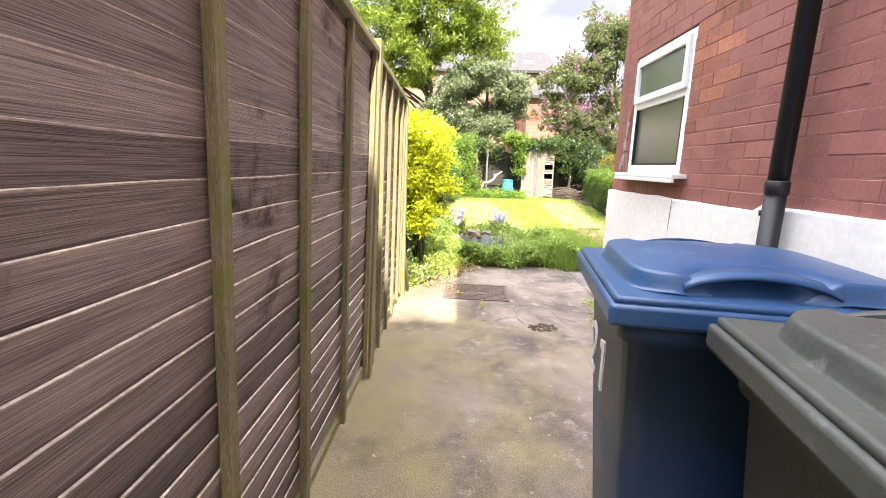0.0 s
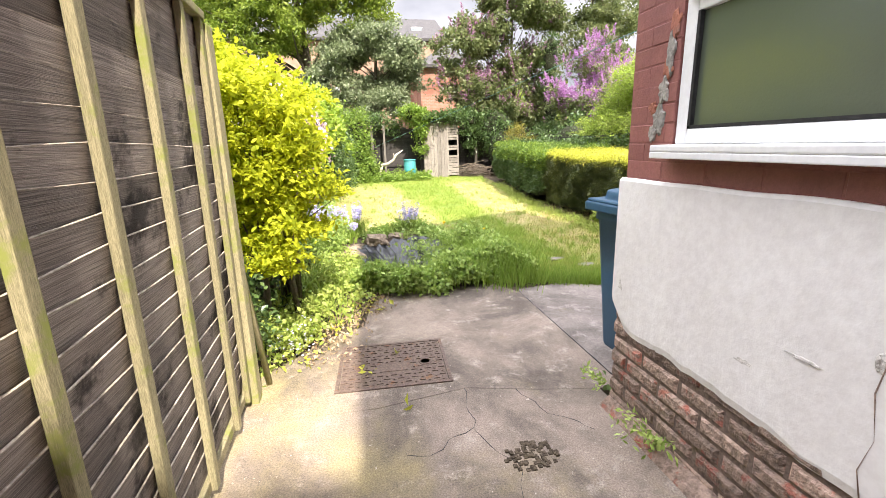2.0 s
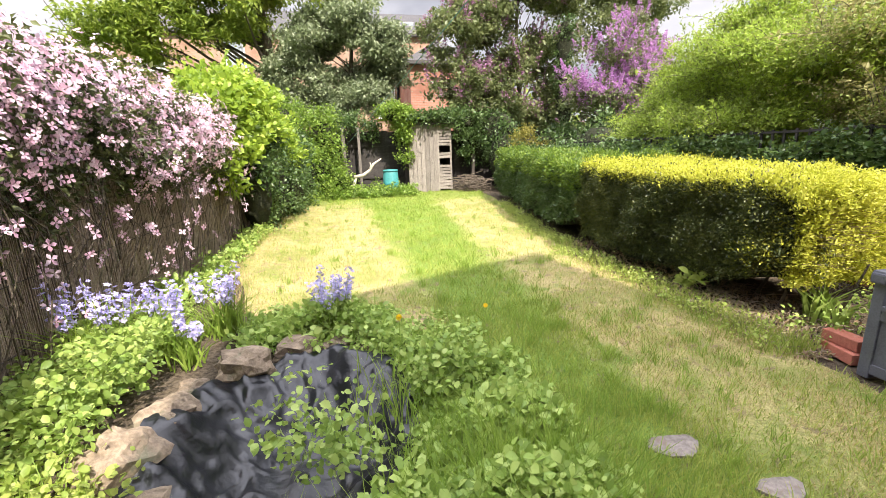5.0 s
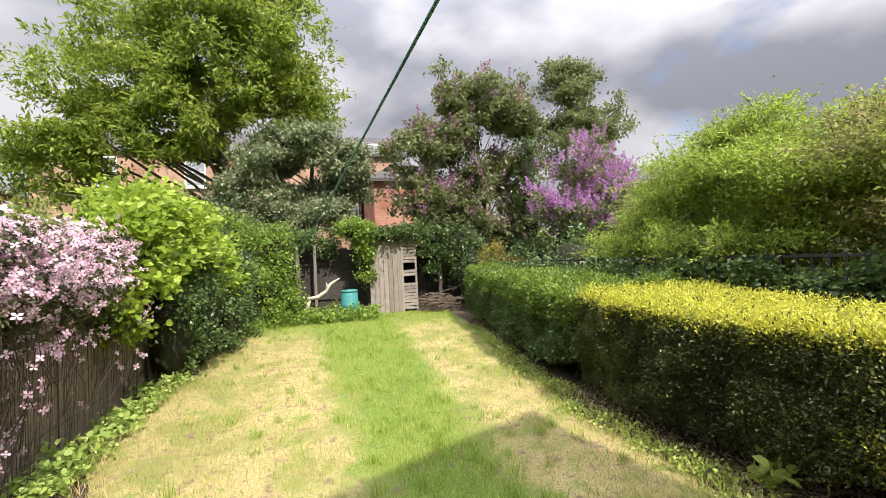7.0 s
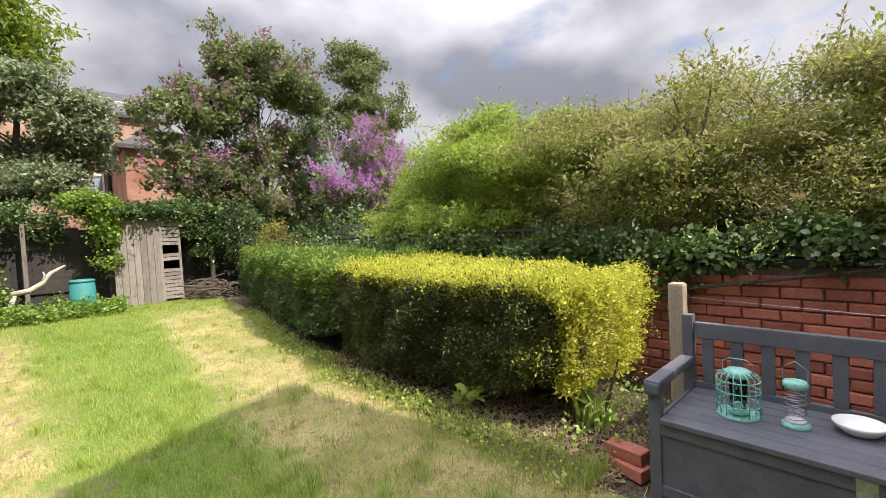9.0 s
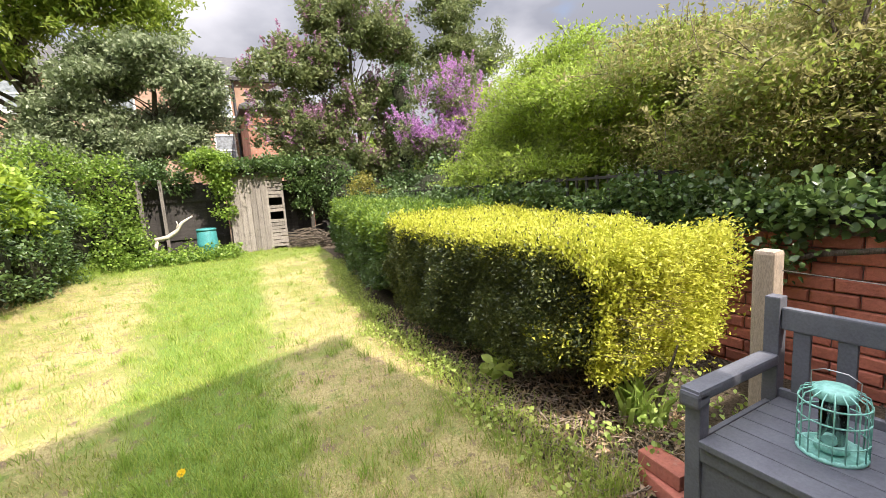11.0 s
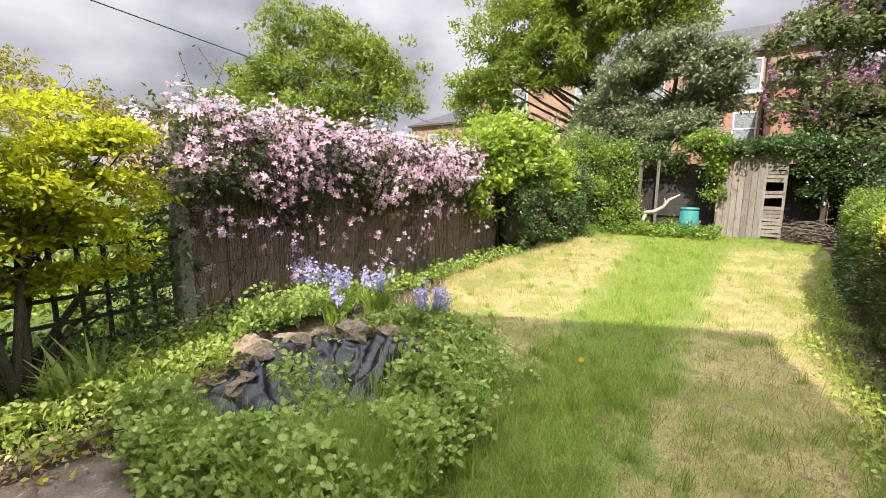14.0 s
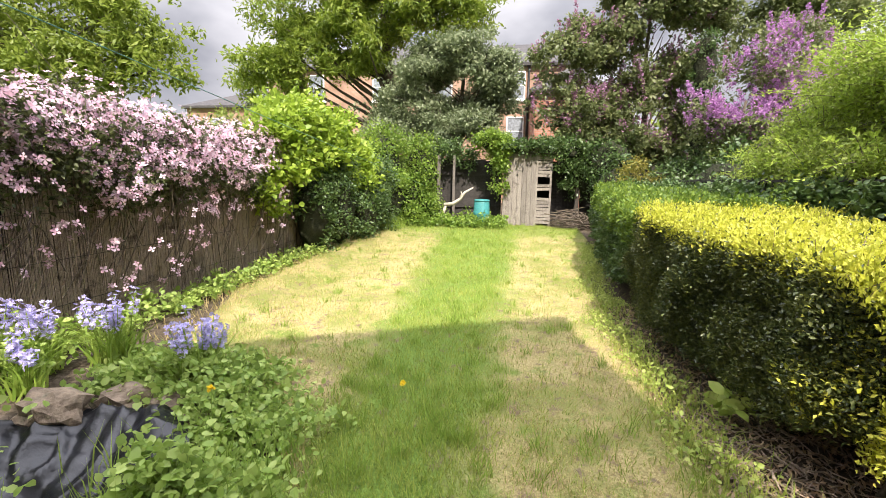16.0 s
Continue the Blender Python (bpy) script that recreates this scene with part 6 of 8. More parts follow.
for i in range(900):
    y = 6.82 + i * 5.6 / 900
    x = -0.53 + 0.012 * noise.noise(Vector((y * 2, 0, 0))) + random.uniform(-0.004, 0.004)
    h = 1.45 + random.uniform(-0.05, 0.05)
    zb = ground_z(x, y) - 0.02
    if random.random() < 0.03:
        continue
    tube(bm, [(x, y, zb), (x + random.uniform(-0.006, 0.006), y + random.uniform(-0.006, 0.006), zb + h)], random.uniform(0.0025, 0.0042), 4, False)
r = part("reeds", bm, M["reed"], s)
r["kind"] = "stuff"
for z in (0.35, 0.7, 1.05):
    part("wire", tube(bmesh.new(), [(-0.52, 6.82 + k * 0.8, z + 0.01 * math.sin(k)) for k in range(8)], 0.003, 4), M["trellis"], s)
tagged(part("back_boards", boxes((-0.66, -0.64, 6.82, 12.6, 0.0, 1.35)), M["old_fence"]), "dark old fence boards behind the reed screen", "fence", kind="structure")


# ---------------------------------------------------------------- bushes, climbers, hedges
def plant(name, at, label, category, group=""):
    return thing(name, at, label, category, group)


def foliage(name, ob, me, material, label=""):
    me.transform(Matrix.Translation(-ob.location))
    o = link_mesh(name, me, material, ob, label)
    o["kind"] = "stuff"
    return o


def golden_bush():
    ob = plant("golden_bush", (-0.28, 5.6, 0.0), "golden yellow privet bush with several bare stems", "bush")
    blobs = [(-0.30, 5.55, 1.42, 0.46, 0.62, 0.52), (-0.12, 5.32, 1.15, 0.32, 0.38, 0.48), (-0.30, 6.05, 1.35, 0.40, 0.42, 0.50), (-0.45, 5.0, 1.55, 0.28, 0.32, 0.42), (-0.14, 5.10, 0.66, 0.16, 0.15, 0.20), (-0.5, 5.5, 1.85, 0.25, 0.35, 0.3), (-0.36, 5.95, 0.9, 0.26, 0.45, 0.24), (-0.36, 5.3, 0.9, 0.24, 0.35, 0.28)]
    lay = boughs(blobs, 24, (0.24, 0.42), 0.42, (0.45, 1.0))
    p, d, c = clumps(lay, 2500, 14, 0.035, 0.6, 0.0, 0.2, 0.6, 0.75)
    foliage("crown", ob, oval_mesh("crown", p, 0.047, 0.52, 0.15, d * 0.8 * np.array([1, 1, 0.4])), M["privet"])
    _, at, out = shoots(lay, 260, 0.18, 10, 0.05, 0.25)
    foliage("shoot", ob, oval_mesh("shoot", at, 0.045, 0.5, 0.0, out), M["privet"])
    for i in range(9):
        bm = bmesh.new()
        a = random.uniform(0, math.tau)
        b = Vector((-0.30 + 0.16 * math.cos(a), 5.6 + 0.25 * math.sin(a), 0))
        tgt = Vector(c[random.randrange(len(c))])
        tube(bm, [b, b.lerp(tgt, 0.4) + Vector((0, 0, 0.2)), b.lerp(tgt, 0.75), tgt], [0.028, 0.02, 0.013, 0.004], 6)
        for j in range(4):
            t2 = Vector(c[random.randrange(len(c))])
            tube(bm, [b.lerp(tgt, 0.55) + Vector((0, 0, 0.1)), t2], [0.009, 0.003], 4)
        part("stem", bm, M["bark"], ob)


golden_bush()


def clematis():
    ob = plant("clematis", (-0.5, 8.5, 0.1), "pink flowering clematis sprawling over the screen", "climber")
    blobs = []
    for i in range(20):
        y = 6.75 + i * 0.245
        blobs.append((-0.52, y, 1.50 - 0.04 * (i / 20), 0.27 + 0.05 * math.sin(i * 2.3), 0.28, 0.43 + 0.05 * math.sin(i * 1.7) + (0.07 if i < 9 else 0)))
    blobs = blobs + [(b[0] + 0.04, b[1], b[2], b[3], b[4], b[5]) for b in boughs(blobs, 7, (0.22, 0.42), 0.8, (0.75, 1.12))]
    p, d, c = clumps(blobs, 2700, 12, 0.05, 0.45)
    foliage("leaves", ob, leaf_mesh("leaves", p, 0.05, 0.5, 0.0, d * 0.6), M["clem_leaf"])
    # flowers lie on the outside, in drifts, thinner low down
    p, d, c = clumps(blobs, 2300, 6, 0.05, 0.14)
    keep = np.array([(noise.noise(Vector(q) * 2.3) + 0.5 * noise.noise(Vector(q) * 6) + 0.9 * (q[2] - 1.35) > 0.08) and q[0] > -0.75 for q in p])
    p, d = p[keep] + d[keep] * 0.05, d[keep]
    k = 110
    y = rng.uniform(6.8, 11.6, k)
    low = np.stack([-0.33 + 0.08 * rng.normal(size=k), y, 1.05 - 0.75 * rng.random(k) ** 2.0], 1)
    q = np.concatenate([p, np.repeat(low, 2, 0) + rng.normal(size=(2 * k, 3)) * 0.035])
    dd = np.concatenate([d, np.repeat([[1.0, -0.4, 0.1]], 2 * k, 0)])
    foliage("flower", ob, flower_mesh("flower", q, 0.031, 4, dd * 1.2 + np.array([0.5, -0.4, 0.3]), 0.12), M["clem"], "pale pink four-petalled flowers")
    for i in range(75):
        y = random.uniform(6.8, 11.6)
        b = Vector((-0.40, y, random.uniform(0.05, 0.9)))
        e = Vector((random.uniform(-0.5, -0.25), y + random.uniform(-0.6, 0.6), random.uniform(1.1, 1.8)))
        part("stem", tube(bmesh.new(), [b, b.lerp(e, 0.4) + Vector((0.08, 0.08, 0)), e], [0.005, 0.004, 0.002], 4, False), M["bark"], ob)
    # sprays reaching above the top
    pts, bm = [], bmesh.new()
    for y in (6.9, 7.05, 7.2, 7.9, 8.6):
        e = Vector((-0.5 + random.uniform(-0.15, 0.1), y + random.uniform(-0.2, 0.2), 2.1 + random.uniform(0.05, 0.35)))
        tube(bm, [(-0.5, y, 1.8), (-0.45, y, 2.05), e], 0.0025, 4, False)
        pts += [Vector((-0.5, y, 1.8)).lerp(e, k / 6) + Vector((random.uniform(-0.04, 0.04), random.uniform(-0.04, 0.04), 0)) for k in range(7)]
    part("spray", bm, M["bark"], ob)["kind"] = "stuff"
    foliage("spray_leaf", ob, leaf_mesh("spray_leaf", np.array(pts), 0.05, 0.5), M["clem_leaf"])


clematis()


def climber(name, at, blobs, count, per, spread, size, mat, label, category="climber", width=0.65, up=0.0, shell=0.4, core=None, stems=0, droop=0.2, part_name="leaves", broad=False):
    ob = plant(name, at, label, category)
    lay = boughs(blobs, 16, (0.26, 0.45), 0.75, (0.6, 1.06))
    p, d, c = clumps(lay + list(blobs), count, per, spread, shell, 0.0, 0.16, 1.0, 0.5)
    me = oval_mesh(part_name, p, size, width, up, d * 0.8) if broad else leaf_mesh(part_name, p, size, width, up, d * 0.8, 0.12, droop)
    foliage(part_name, ob, me, M[mat])
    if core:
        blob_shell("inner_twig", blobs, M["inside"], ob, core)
    if stems:
        for i in range(stems):
            tgt = Vector(c[random.randrange(len(c))])
            b = Vector(at) + Vector((random.uniform(-0.1, 0.1), random.uniform(-0.3, 0.3), 0))
            part("stem", tube(bmesh.new(), [b, b.lerp(tgt, 0.5) + Vector((0, 0, 0.1)), tgt], [0.03, 0.02, 0.005], 5), M["bark"], ob)
    return ob


climber("creeper", (-0.45, 12.3, 0.1), [(-0.45, 11.7, 1.75, 0.4, 0.6, 0.45), (-0.5, 12.5, 2.0, 0.5, 0.8, 0.65), (-0.4, 13.5, 1.75, 0.5, 0.8, 0.7), (-0.3, 14.3, 1.35, 0.45, 0.6, 0.7), (-0.38, 11.2, 1.2, 0.2, 0.25, 0.35)], 1600, 10, 0.07, 0.095, "creeper", "bright green creeper spilling over the fence", width=0.75, stems=8, broad=True)
climber("ivy_mound", (-0.3, 12.8, 0.1), [(-0.3, 12.4, 0.75, 0.3, 0.5, 0.75), (-0.2, 13.2, 0.8, 0.35, 0.6, 0.8), (-0.1, 14.2, 0.7, 0.4, 0.6, 0.7), (-0.3, 15.2, 0.9, 0.5, 0.7, 0.95)], 1700, 12, 0.06, 0.06, "ivy", "dark green ivy hanging down to the lawn", core=0.75)
climber("ivy_corner", (0.4, 16.9, 0.1), [(-0.2, 16.3, 0.9, 0.7, 0.6, 0.9), (0.35, 16.9, 0.75, 0.6, 0.4, 0.75), (0.5, 17.2, 1.6, 0.45, 0.35, 0.9), (-0.5, 16.8, 1.8, 0.8, 0.6, 0.9), (0.9, 17.0, 0.45, 0.35, 0.3, 0.4)], 1700, 12, 0.08, 0.075, "ivy_light", "light green ivy heaped in the lawn's far corner", core=0.72)


def fall(y):
    """How far the hedge top drops towards its near end."""
    return 0.17 * (1 - soft(7.1, 7.65, y))


def hedge(name, at, x0f, x1f, y0, y1, topf, mat, tip, count, label, size, tip_name, tip_label, sprays, end_glow):
    """A clipped hedge between two faces, its skin of small leaves over a near-black shade core."""
    ob = plant(name, at, label, "hedge")
    bm = bmesh.new()
    ys = np.linspace(y0 + 0.16, y1 - 0.05, 24)
    rings = []
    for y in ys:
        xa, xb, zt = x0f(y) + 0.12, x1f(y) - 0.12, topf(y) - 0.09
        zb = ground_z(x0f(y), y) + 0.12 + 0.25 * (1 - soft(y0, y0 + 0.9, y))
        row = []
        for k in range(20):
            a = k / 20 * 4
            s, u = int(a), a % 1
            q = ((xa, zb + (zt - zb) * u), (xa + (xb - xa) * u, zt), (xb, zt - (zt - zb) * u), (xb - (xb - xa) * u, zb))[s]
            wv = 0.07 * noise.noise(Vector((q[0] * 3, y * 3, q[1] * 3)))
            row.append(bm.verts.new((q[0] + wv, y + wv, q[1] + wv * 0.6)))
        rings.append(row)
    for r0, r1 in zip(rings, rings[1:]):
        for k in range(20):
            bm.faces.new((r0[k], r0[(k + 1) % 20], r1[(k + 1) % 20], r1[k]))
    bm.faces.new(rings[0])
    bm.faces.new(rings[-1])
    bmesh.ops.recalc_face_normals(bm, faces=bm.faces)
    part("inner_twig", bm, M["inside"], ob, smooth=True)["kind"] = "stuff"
    side, tips, sd, td = [], [], [], []
    for i in range(count):
        y = rng.uniform(y0, y1)
        xa, xb, zt = x0f(y), x1f(y), topf(y)
        zb = ground_z(xa, y)
        r = rng.random()
        end = 1 - soft(y0, y0 + 0.35, y)
        if r < 0.44:
            u = rng.random() ** 0.75
            foot = 0.16 + 0.22 * (1 - soft(y0, y0 + 0.9, y))
            zz = zb + foot + (zt - zb - foot - 0.02) * u
            q, dirn = (xa + 0.05 * abs(rng.normal()) + end * 0.18 - 0.03 * math.sin(3 * u), y, zz), (-1, 0, 0.2)
        elif r < 0.80:
            q, dirn = (rng.uniform(xa, xb), y, zt + 0.03 * rng.normal() - 0.02), (0, 0, 1)
        elif r < 0.86:
            q, dirn = (xb - 0.05 * abs(rng.normal()), y, rng.uniform(zb + 0.25, zt)), (1, 0, 0.2)
        else:
            zz = rng.uniform(zb + 0.3, zt)
            q, dirn = (rng.uniform(xa + 0.1, xb - 0.1), y0 + 0.05 * rng.normal() + 0.03 + 0.14 * ((zt - zz) / (zt - zb)) ** 1.3, zz), (0, -1, 0.2)
        wv = 0.15 * noise.noise(Vector(q) * 2.2) + 0.10 * noise.noise(Vector(q) * 6)
        wv *= 0.22 if dirn[2] == 1 else 0.8
        q = (q[0] + dirn[0] * wv, q[1] + dirn[1] * wv, q[2] + dirn[2] * wv)
        # Share of height; high leaves take the bright tone, sunlight put into colour.
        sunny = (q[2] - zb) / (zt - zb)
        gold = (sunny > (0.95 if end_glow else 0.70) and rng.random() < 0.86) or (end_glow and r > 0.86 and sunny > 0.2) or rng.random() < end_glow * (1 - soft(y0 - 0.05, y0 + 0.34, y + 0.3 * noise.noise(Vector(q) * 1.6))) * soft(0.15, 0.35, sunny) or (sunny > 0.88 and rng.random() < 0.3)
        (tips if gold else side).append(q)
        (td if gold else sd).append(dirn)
    k = 5 if end_glow else 4

    def spray(pts, dirs):
        pts, dirs = np.repeat(np.array(pts), k, 0), np.repeat(np.array(dirs, float), k, 0)
        return pts + rng.normal(size=pts.shape) * 0.02, dirs
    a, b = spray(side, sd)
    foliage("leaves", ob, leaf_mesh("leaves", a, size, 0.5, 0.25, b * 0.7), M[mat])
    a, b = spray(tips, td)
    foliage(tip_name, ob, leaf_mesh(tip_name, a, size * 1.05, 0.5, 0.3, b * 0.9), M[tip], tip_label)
    # young shoots standing out past the clipped outline, thickest at the near end
    bm, pts, outs = bmesh.new(), [], []
    for i in range(sprays):
        y = y0 + 0.05 + abs(rng.normal()) * 0.45 if i % 3 and end_glow else rng.uniform(y0, y1)
        on_end = i % 3 == 1 and end_glow > 0
        if on_end:
            b0 = Vector((rng.uniform(x0f(y0) + 0.1, x1f(y0)), y0 + 0.08, rng.uniform(0.42, topf(y0))))
            w = Vector((rng.normal() * 0.3 + 0.15, -1.0, rng.uniform(-0.1, 0.5)))
        else:
            b0 = Vector((rng.uniform(x0f(y), x1f(y)), y, topf(y) - 0.03))
            w = Vector((rng.normal() * 0.4 + 0.1, rng.normal() * 0.4 - 0.3, rng.uniform(0.5, 1.0)))
        e = b0 + w.normalized() * rng.uniform(0.05, 0.2 if on_end else 0.13)
        tube(bm, [b0, e], [0.002, 0.001], 3, False)
        for u in range(1, 8):
            pts.append(tuple(b0.lerp(e, u / 7)))
            outs.append(tuple(w.normalized() * 0.8 + w.cross(Vector((0.3, 0.2, 1))).normalized() * (1 if u % 2 else -1)))
    part("shoot", bm, M["twig"], ob)["kind"] = "stuff"
    foliage("shoot_leaf", ob, leaf_mesh("shoot_leaf", np.array(pts), size, 0.45, 0.2, np.array(outs)), M[tip])
    return ob


hx0 = lambda y: 4.02 + 0.75 * soft(9.8, 16, y)
hedge("golden_hedge", (4.6, 8.7, 0.03), lambda y: hx0(y) + 0.03 * math.sin(y * 2.6), lambda y: 4.68 + 0.40 * soft(7.3, 8.1, y) + 0.3 * soft(8.1, 9.3, y), 7.28, 10.0, lambda y: 1.03 + 0.02 * (y - 7) + 0.02 * math.sin(y * 2) - fall(y), "hedge_gold_shaded", "hedge_tip", 48000, "clipped golden hedge, yellow top and end, face shade put into darker leaves", 0.026, "golden_tip", "yellow leaf tips, sunlight included in their colour", 620, 0.9)
# Lit top and shaded sides of the green hedge come from two leaf colours.
hedge("green_hedge", (4.9, 12.8, 0.1), lambda y: hx0(y) + 0.04 * math.sin(y * 3), lambda y: 5.5, 9.97, 15.4, lambda y: 1.11 + 0.032 * (y - 10.3) + 0.04 * math.sin(y * 1.7), "ivy", "hedge_green_lit", 17000, "clipped green ivy-leaved hedge", 0.05, "young_leaf", "bright green top leaves, sunlight put into their colour", 260, 0.0)
bm = bmesh.new()
for i in range(26):
    y = 7.3 + i * 0.31
    b = Vector((hx0(y) + 0.4 + random.uniform(-0.15, 0.15), y, ground_z(4.3, y) - 0.03))
    e = b + Vector((random.uniform(-0.3, 0.2), random.uniform(-0.15, 0.15), 0.5))
    tube(bm, [b, b.lerp(e, 0.5) + Vector((0.03, 0, 0)), e], [0.016, 0.012, 0.006], 5)
tagged(part("hedge_stems", bm, M["bark"]), "bare woody stems at the foot of the hedge", "hedge stems", kind="stuff")
# a broad-leaved plant at the hedge's near end
base = np.array([[4.42 + rng.normal() * 0.05, 7.35 + rng.normal() * 0.06, ground_z(4.4, 7.3)] for _ in range(70)])
stuff("strap_leaf_plant", blade_mesh("strap_leaf_plant", base, 0.28, 0.03, 1.3), M["cover"], "dark strap-leaved plant at the hedge end", "plants")
base = np.array([[-0.1 + rng.normal() * 0.06, 5.95 + rng.normal() * 0.08, ground_z(-0.1, 5.95)] for _ in range(80)])
stuff("strap_leaf_plant", blade_mesh("strap_leaf_plant", base, 0.34, 0.03, 1.3), M["cover"], "dark strap-leaved plant under the golden bush", "plants")
cover("hedge_end_plants", 70, lambda: (rng.uniform(4.0, 4.9), rng.uniform(6.95, 7.4)), 0.2, 0.032, M["cover"], "leafy weeds at the hedge end")
cover("broad_weed", 14, lambda: (rng.normal(4.05, 0.03), rng.normal(8.11, 0.03)), 0.18, 0.075, M["cover_light"], "broad-leaved weed before the hedge")

# ---------------------------------------------------------------- right boundary: brick wall, ivy, tall shrubs
WALLX = 5.62
w = part("wall_garden", boxes((WALLX + 0.012, WALLX + 0.23, 4.3, 17.8, -0.1, 1.03)), M["old_mortar"])
tagged(w, "old red brick garden wall", "wall", kind="structure")
c = thing("coping", (WALLX + 0.1, 11, 1.03), "dark blue-black coping on the garden wall", "coping", kind="structure")
for i in range(30):
    y = 4.3 + i * 0.45
    part("coping_block", box(bmesh.new(), WALLX - 0.03, WALLX + 0.27, y, y + 0.445, 1.03, 1.09, 0.012), M["rubber"], c)

climber("wall_ivy", (5.6, 8.6, 0.4), [(5.62, 7.6 + 0.62 * i, 1.12 + 0.05 * math.sin(i * 2.1), 0.20, 0.40, 0.18) for i in range(15)] + [(5.56, 7.15, 0.95, 0.09, 0.16, 0.25), (5.55, 7.7, 0.85, 0.10, 0.22, 0.3), (5.62, 6.9, 1.15, 0.2, 0.35, 0.13), (5.66, 6.2, 1.18, 0.2, 0.4, 0.13), (5.66, 5.5, 1.18, 0.2, 0.4, 0.12)], 2100, 12, 0.05, 0.052, "ivy", "dark glossy ivy over the top of the garden wall", width=0.85, stems=8, broad=True)


rail = thing("railing", (WALLX + 0.12, 10.6, 1.09), "dark thin railing standing on the garden wall", "railing")
for i in range(46):
    part("upright", boxes((WALLX + 0.11, WALLX + 0.13, 8.0 + i * 0.13, 8.022 + i * 0.13, 1.08, 1.42)), M["old_fence"], rail)
for z in (1.18, 1.38):
    part("crossbar", boxes((WALLX + 0.105, WALLX + 0.135, 7.95, 13.95, z, z + 0.025)), M["old_fence"], rail)
# Added pale block to stand in for the bright glimpses between the shrubs.
tagged(part("wall_beyond", boxes((8.0, 8.2, 8.5, 13.5, 0, 1.66)), M["render"]), "added pale wall that gives white glimpses behind the railing", "wall", kind="structure")


def shrub(name, at, blobs, layers, label, stems=8, category="shrub", core=0.0, gap=0.0, sr=0.05, wild=0, leaf="shrub_light"):
    ob = plant(name, at, label, category)
    cc = []
    lay = boughs(blobs, 17, (0.24, 0.5), 0.5, (0.5, 1.2))
    for i, (count, per, spread, size, mat, width, shell) in enumerate(layers):
        p, d, c = clumps(lay, count, per, spread * 0.75, shell, gap, 0.2, 0.8, 0.7)
        cc = c if i == 0 else cc
        foliage("crown", ob, leaf_mesh("crown", p, size, width, 0.1, d * 0.7), M[mat])
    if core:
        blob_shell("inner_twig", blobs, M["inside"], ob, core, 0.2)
    if wild:
        rows, lp, lo = shoots(lay, wild, 0.42, 19, 0.08, 0.45)
        twigs = bmesh.new()
        for row in rows:
            tube(twigs, row, [0.004, 0.003, 0.002, 0.001], 4, False)
        part("shoot", twigs, M["bark"], ob)["kind"] = "stuff"
        foliage("shoot_leaf", ob, leaf_mesh("shoot_leaf", lp, 0.058, 0.36, 0.0, lo, 0.1, 0.1), M[leaf])
    for i in range(stems):
        tgt = Vector(cc[random.randrange(len(cc))])
        b = Vector(at) + Vector((random.uniform(-0.3, 0.3), random.uniform(-1, 1) * 0.5, 0))
        part("stem", tube(bmesh.new(), [b, b.lerp(tgt, 0.35) + Vector((random.uniform(-0.1, 0.1), 0, 0.15)), b.lerp(tgt, 0.7) + Vector((0, 0, 0.1)), tgt], [sr, sr * 0.75, sr * 0.45, sr * 0.12], 6), M["bark"], ob)
    return ob


# Second layer of each: deeper leaves, inner shade put into a darker tone.
shrub("tall_shrub", (6.6, 10.4, 0.1), [(6.6, 9.6, 2.2, 0.75, 0.8, 0.75), (6.7, 10.6, 2.1, 0.8, 0.8, 0.8), (6.5, 9.0, 1.75, 0.5, 0.6, 0.55), (6.2, 10.2, 1.6, 0.4, 0.9, 0.4), (6.75, 11.6, 1.85, 0.6, 0.8, 0.62), (6.9, 12.7, 1.5, 0.6, 0.7, 0.55), (6.6, 8.8, 2.15, 0.6, 0.6, 0.55), (6.5, 10.1, 2.5, 0.5, 0.9, 0.5), (6.4, 11.1, 1.5, 0.5, 0.9, 0.55), (6.4, 9.2, 1.4, 0.4, 0.7, 0.4)], [(5200, 20, 0.10, 0.050, "shrub_light", 0.4, 0.65), (2600, 18, 0.14, 0.055, "shrub", 0.5, 0.95)], "tall light green shrub rising over the wall", 14, wild=560)
shrub("olive_shrub", (6.6, 7.2, 0.1), [(6.6, 8.2, 2.1, 0.7, 0.8, 0.7), (6.5, 7.3, 2.05, 0.75, 0.8, 0.65), (6.6, 6.3, 1.95, 0.7, 0.8, 0.6), (6.6, 5.3, 2.0, 0.7, 0.8, 0.75), (6.2, 7.6, 1.6, 0.35, 1.2, 0.28), (6.2, 6.0, 1.55, 0.35, 1.0, 0.25), (6.7, 4.4, 2.0, 0.7, 0.7, 0.7), (6.5, 7.75, 1.75, 0.5, 0.7, 0.55), (6.5, 6.8, 1.7, 0.5, 0.7, 0.55), (6.5, 5.8, 1.65, 0.5, 0.7, 0.55), (6.6, 8.75, 1.8, 0.5, 0.6, 0.6)], [(6200, 20, 0.11, 0.040, "shrub_olive", 0.4, 0.7), (2600, 18, 0.15, 0.050, "shrub", 0.5, 0.95), (420, 12, 0.10, 0.045, "shrub_light", 0.35, 0.15)], "tall olive-green shrub with wispy twigs over the wall", 18, wild=520, leaf="shrub_olive")
shrub("back_shrub", (9.2, 9.0, 0.0), [(9.5, 6.0, 2.0, 1.2, 1.6, 1.3), (9.5, 8.8, 2.0, 1.2, 1.6, 1.4), (9.5, 11.5, 1.8, 1.2, 1.6, 1.4), (9.0, 14.0, 1.6, 1.3, 1.5, 1.3)], [(900, 12, 0.14, 0.12, "shrub", 0.4, 0.5)], "dark green bushes beyond the garden wall", 6, core=0.7)
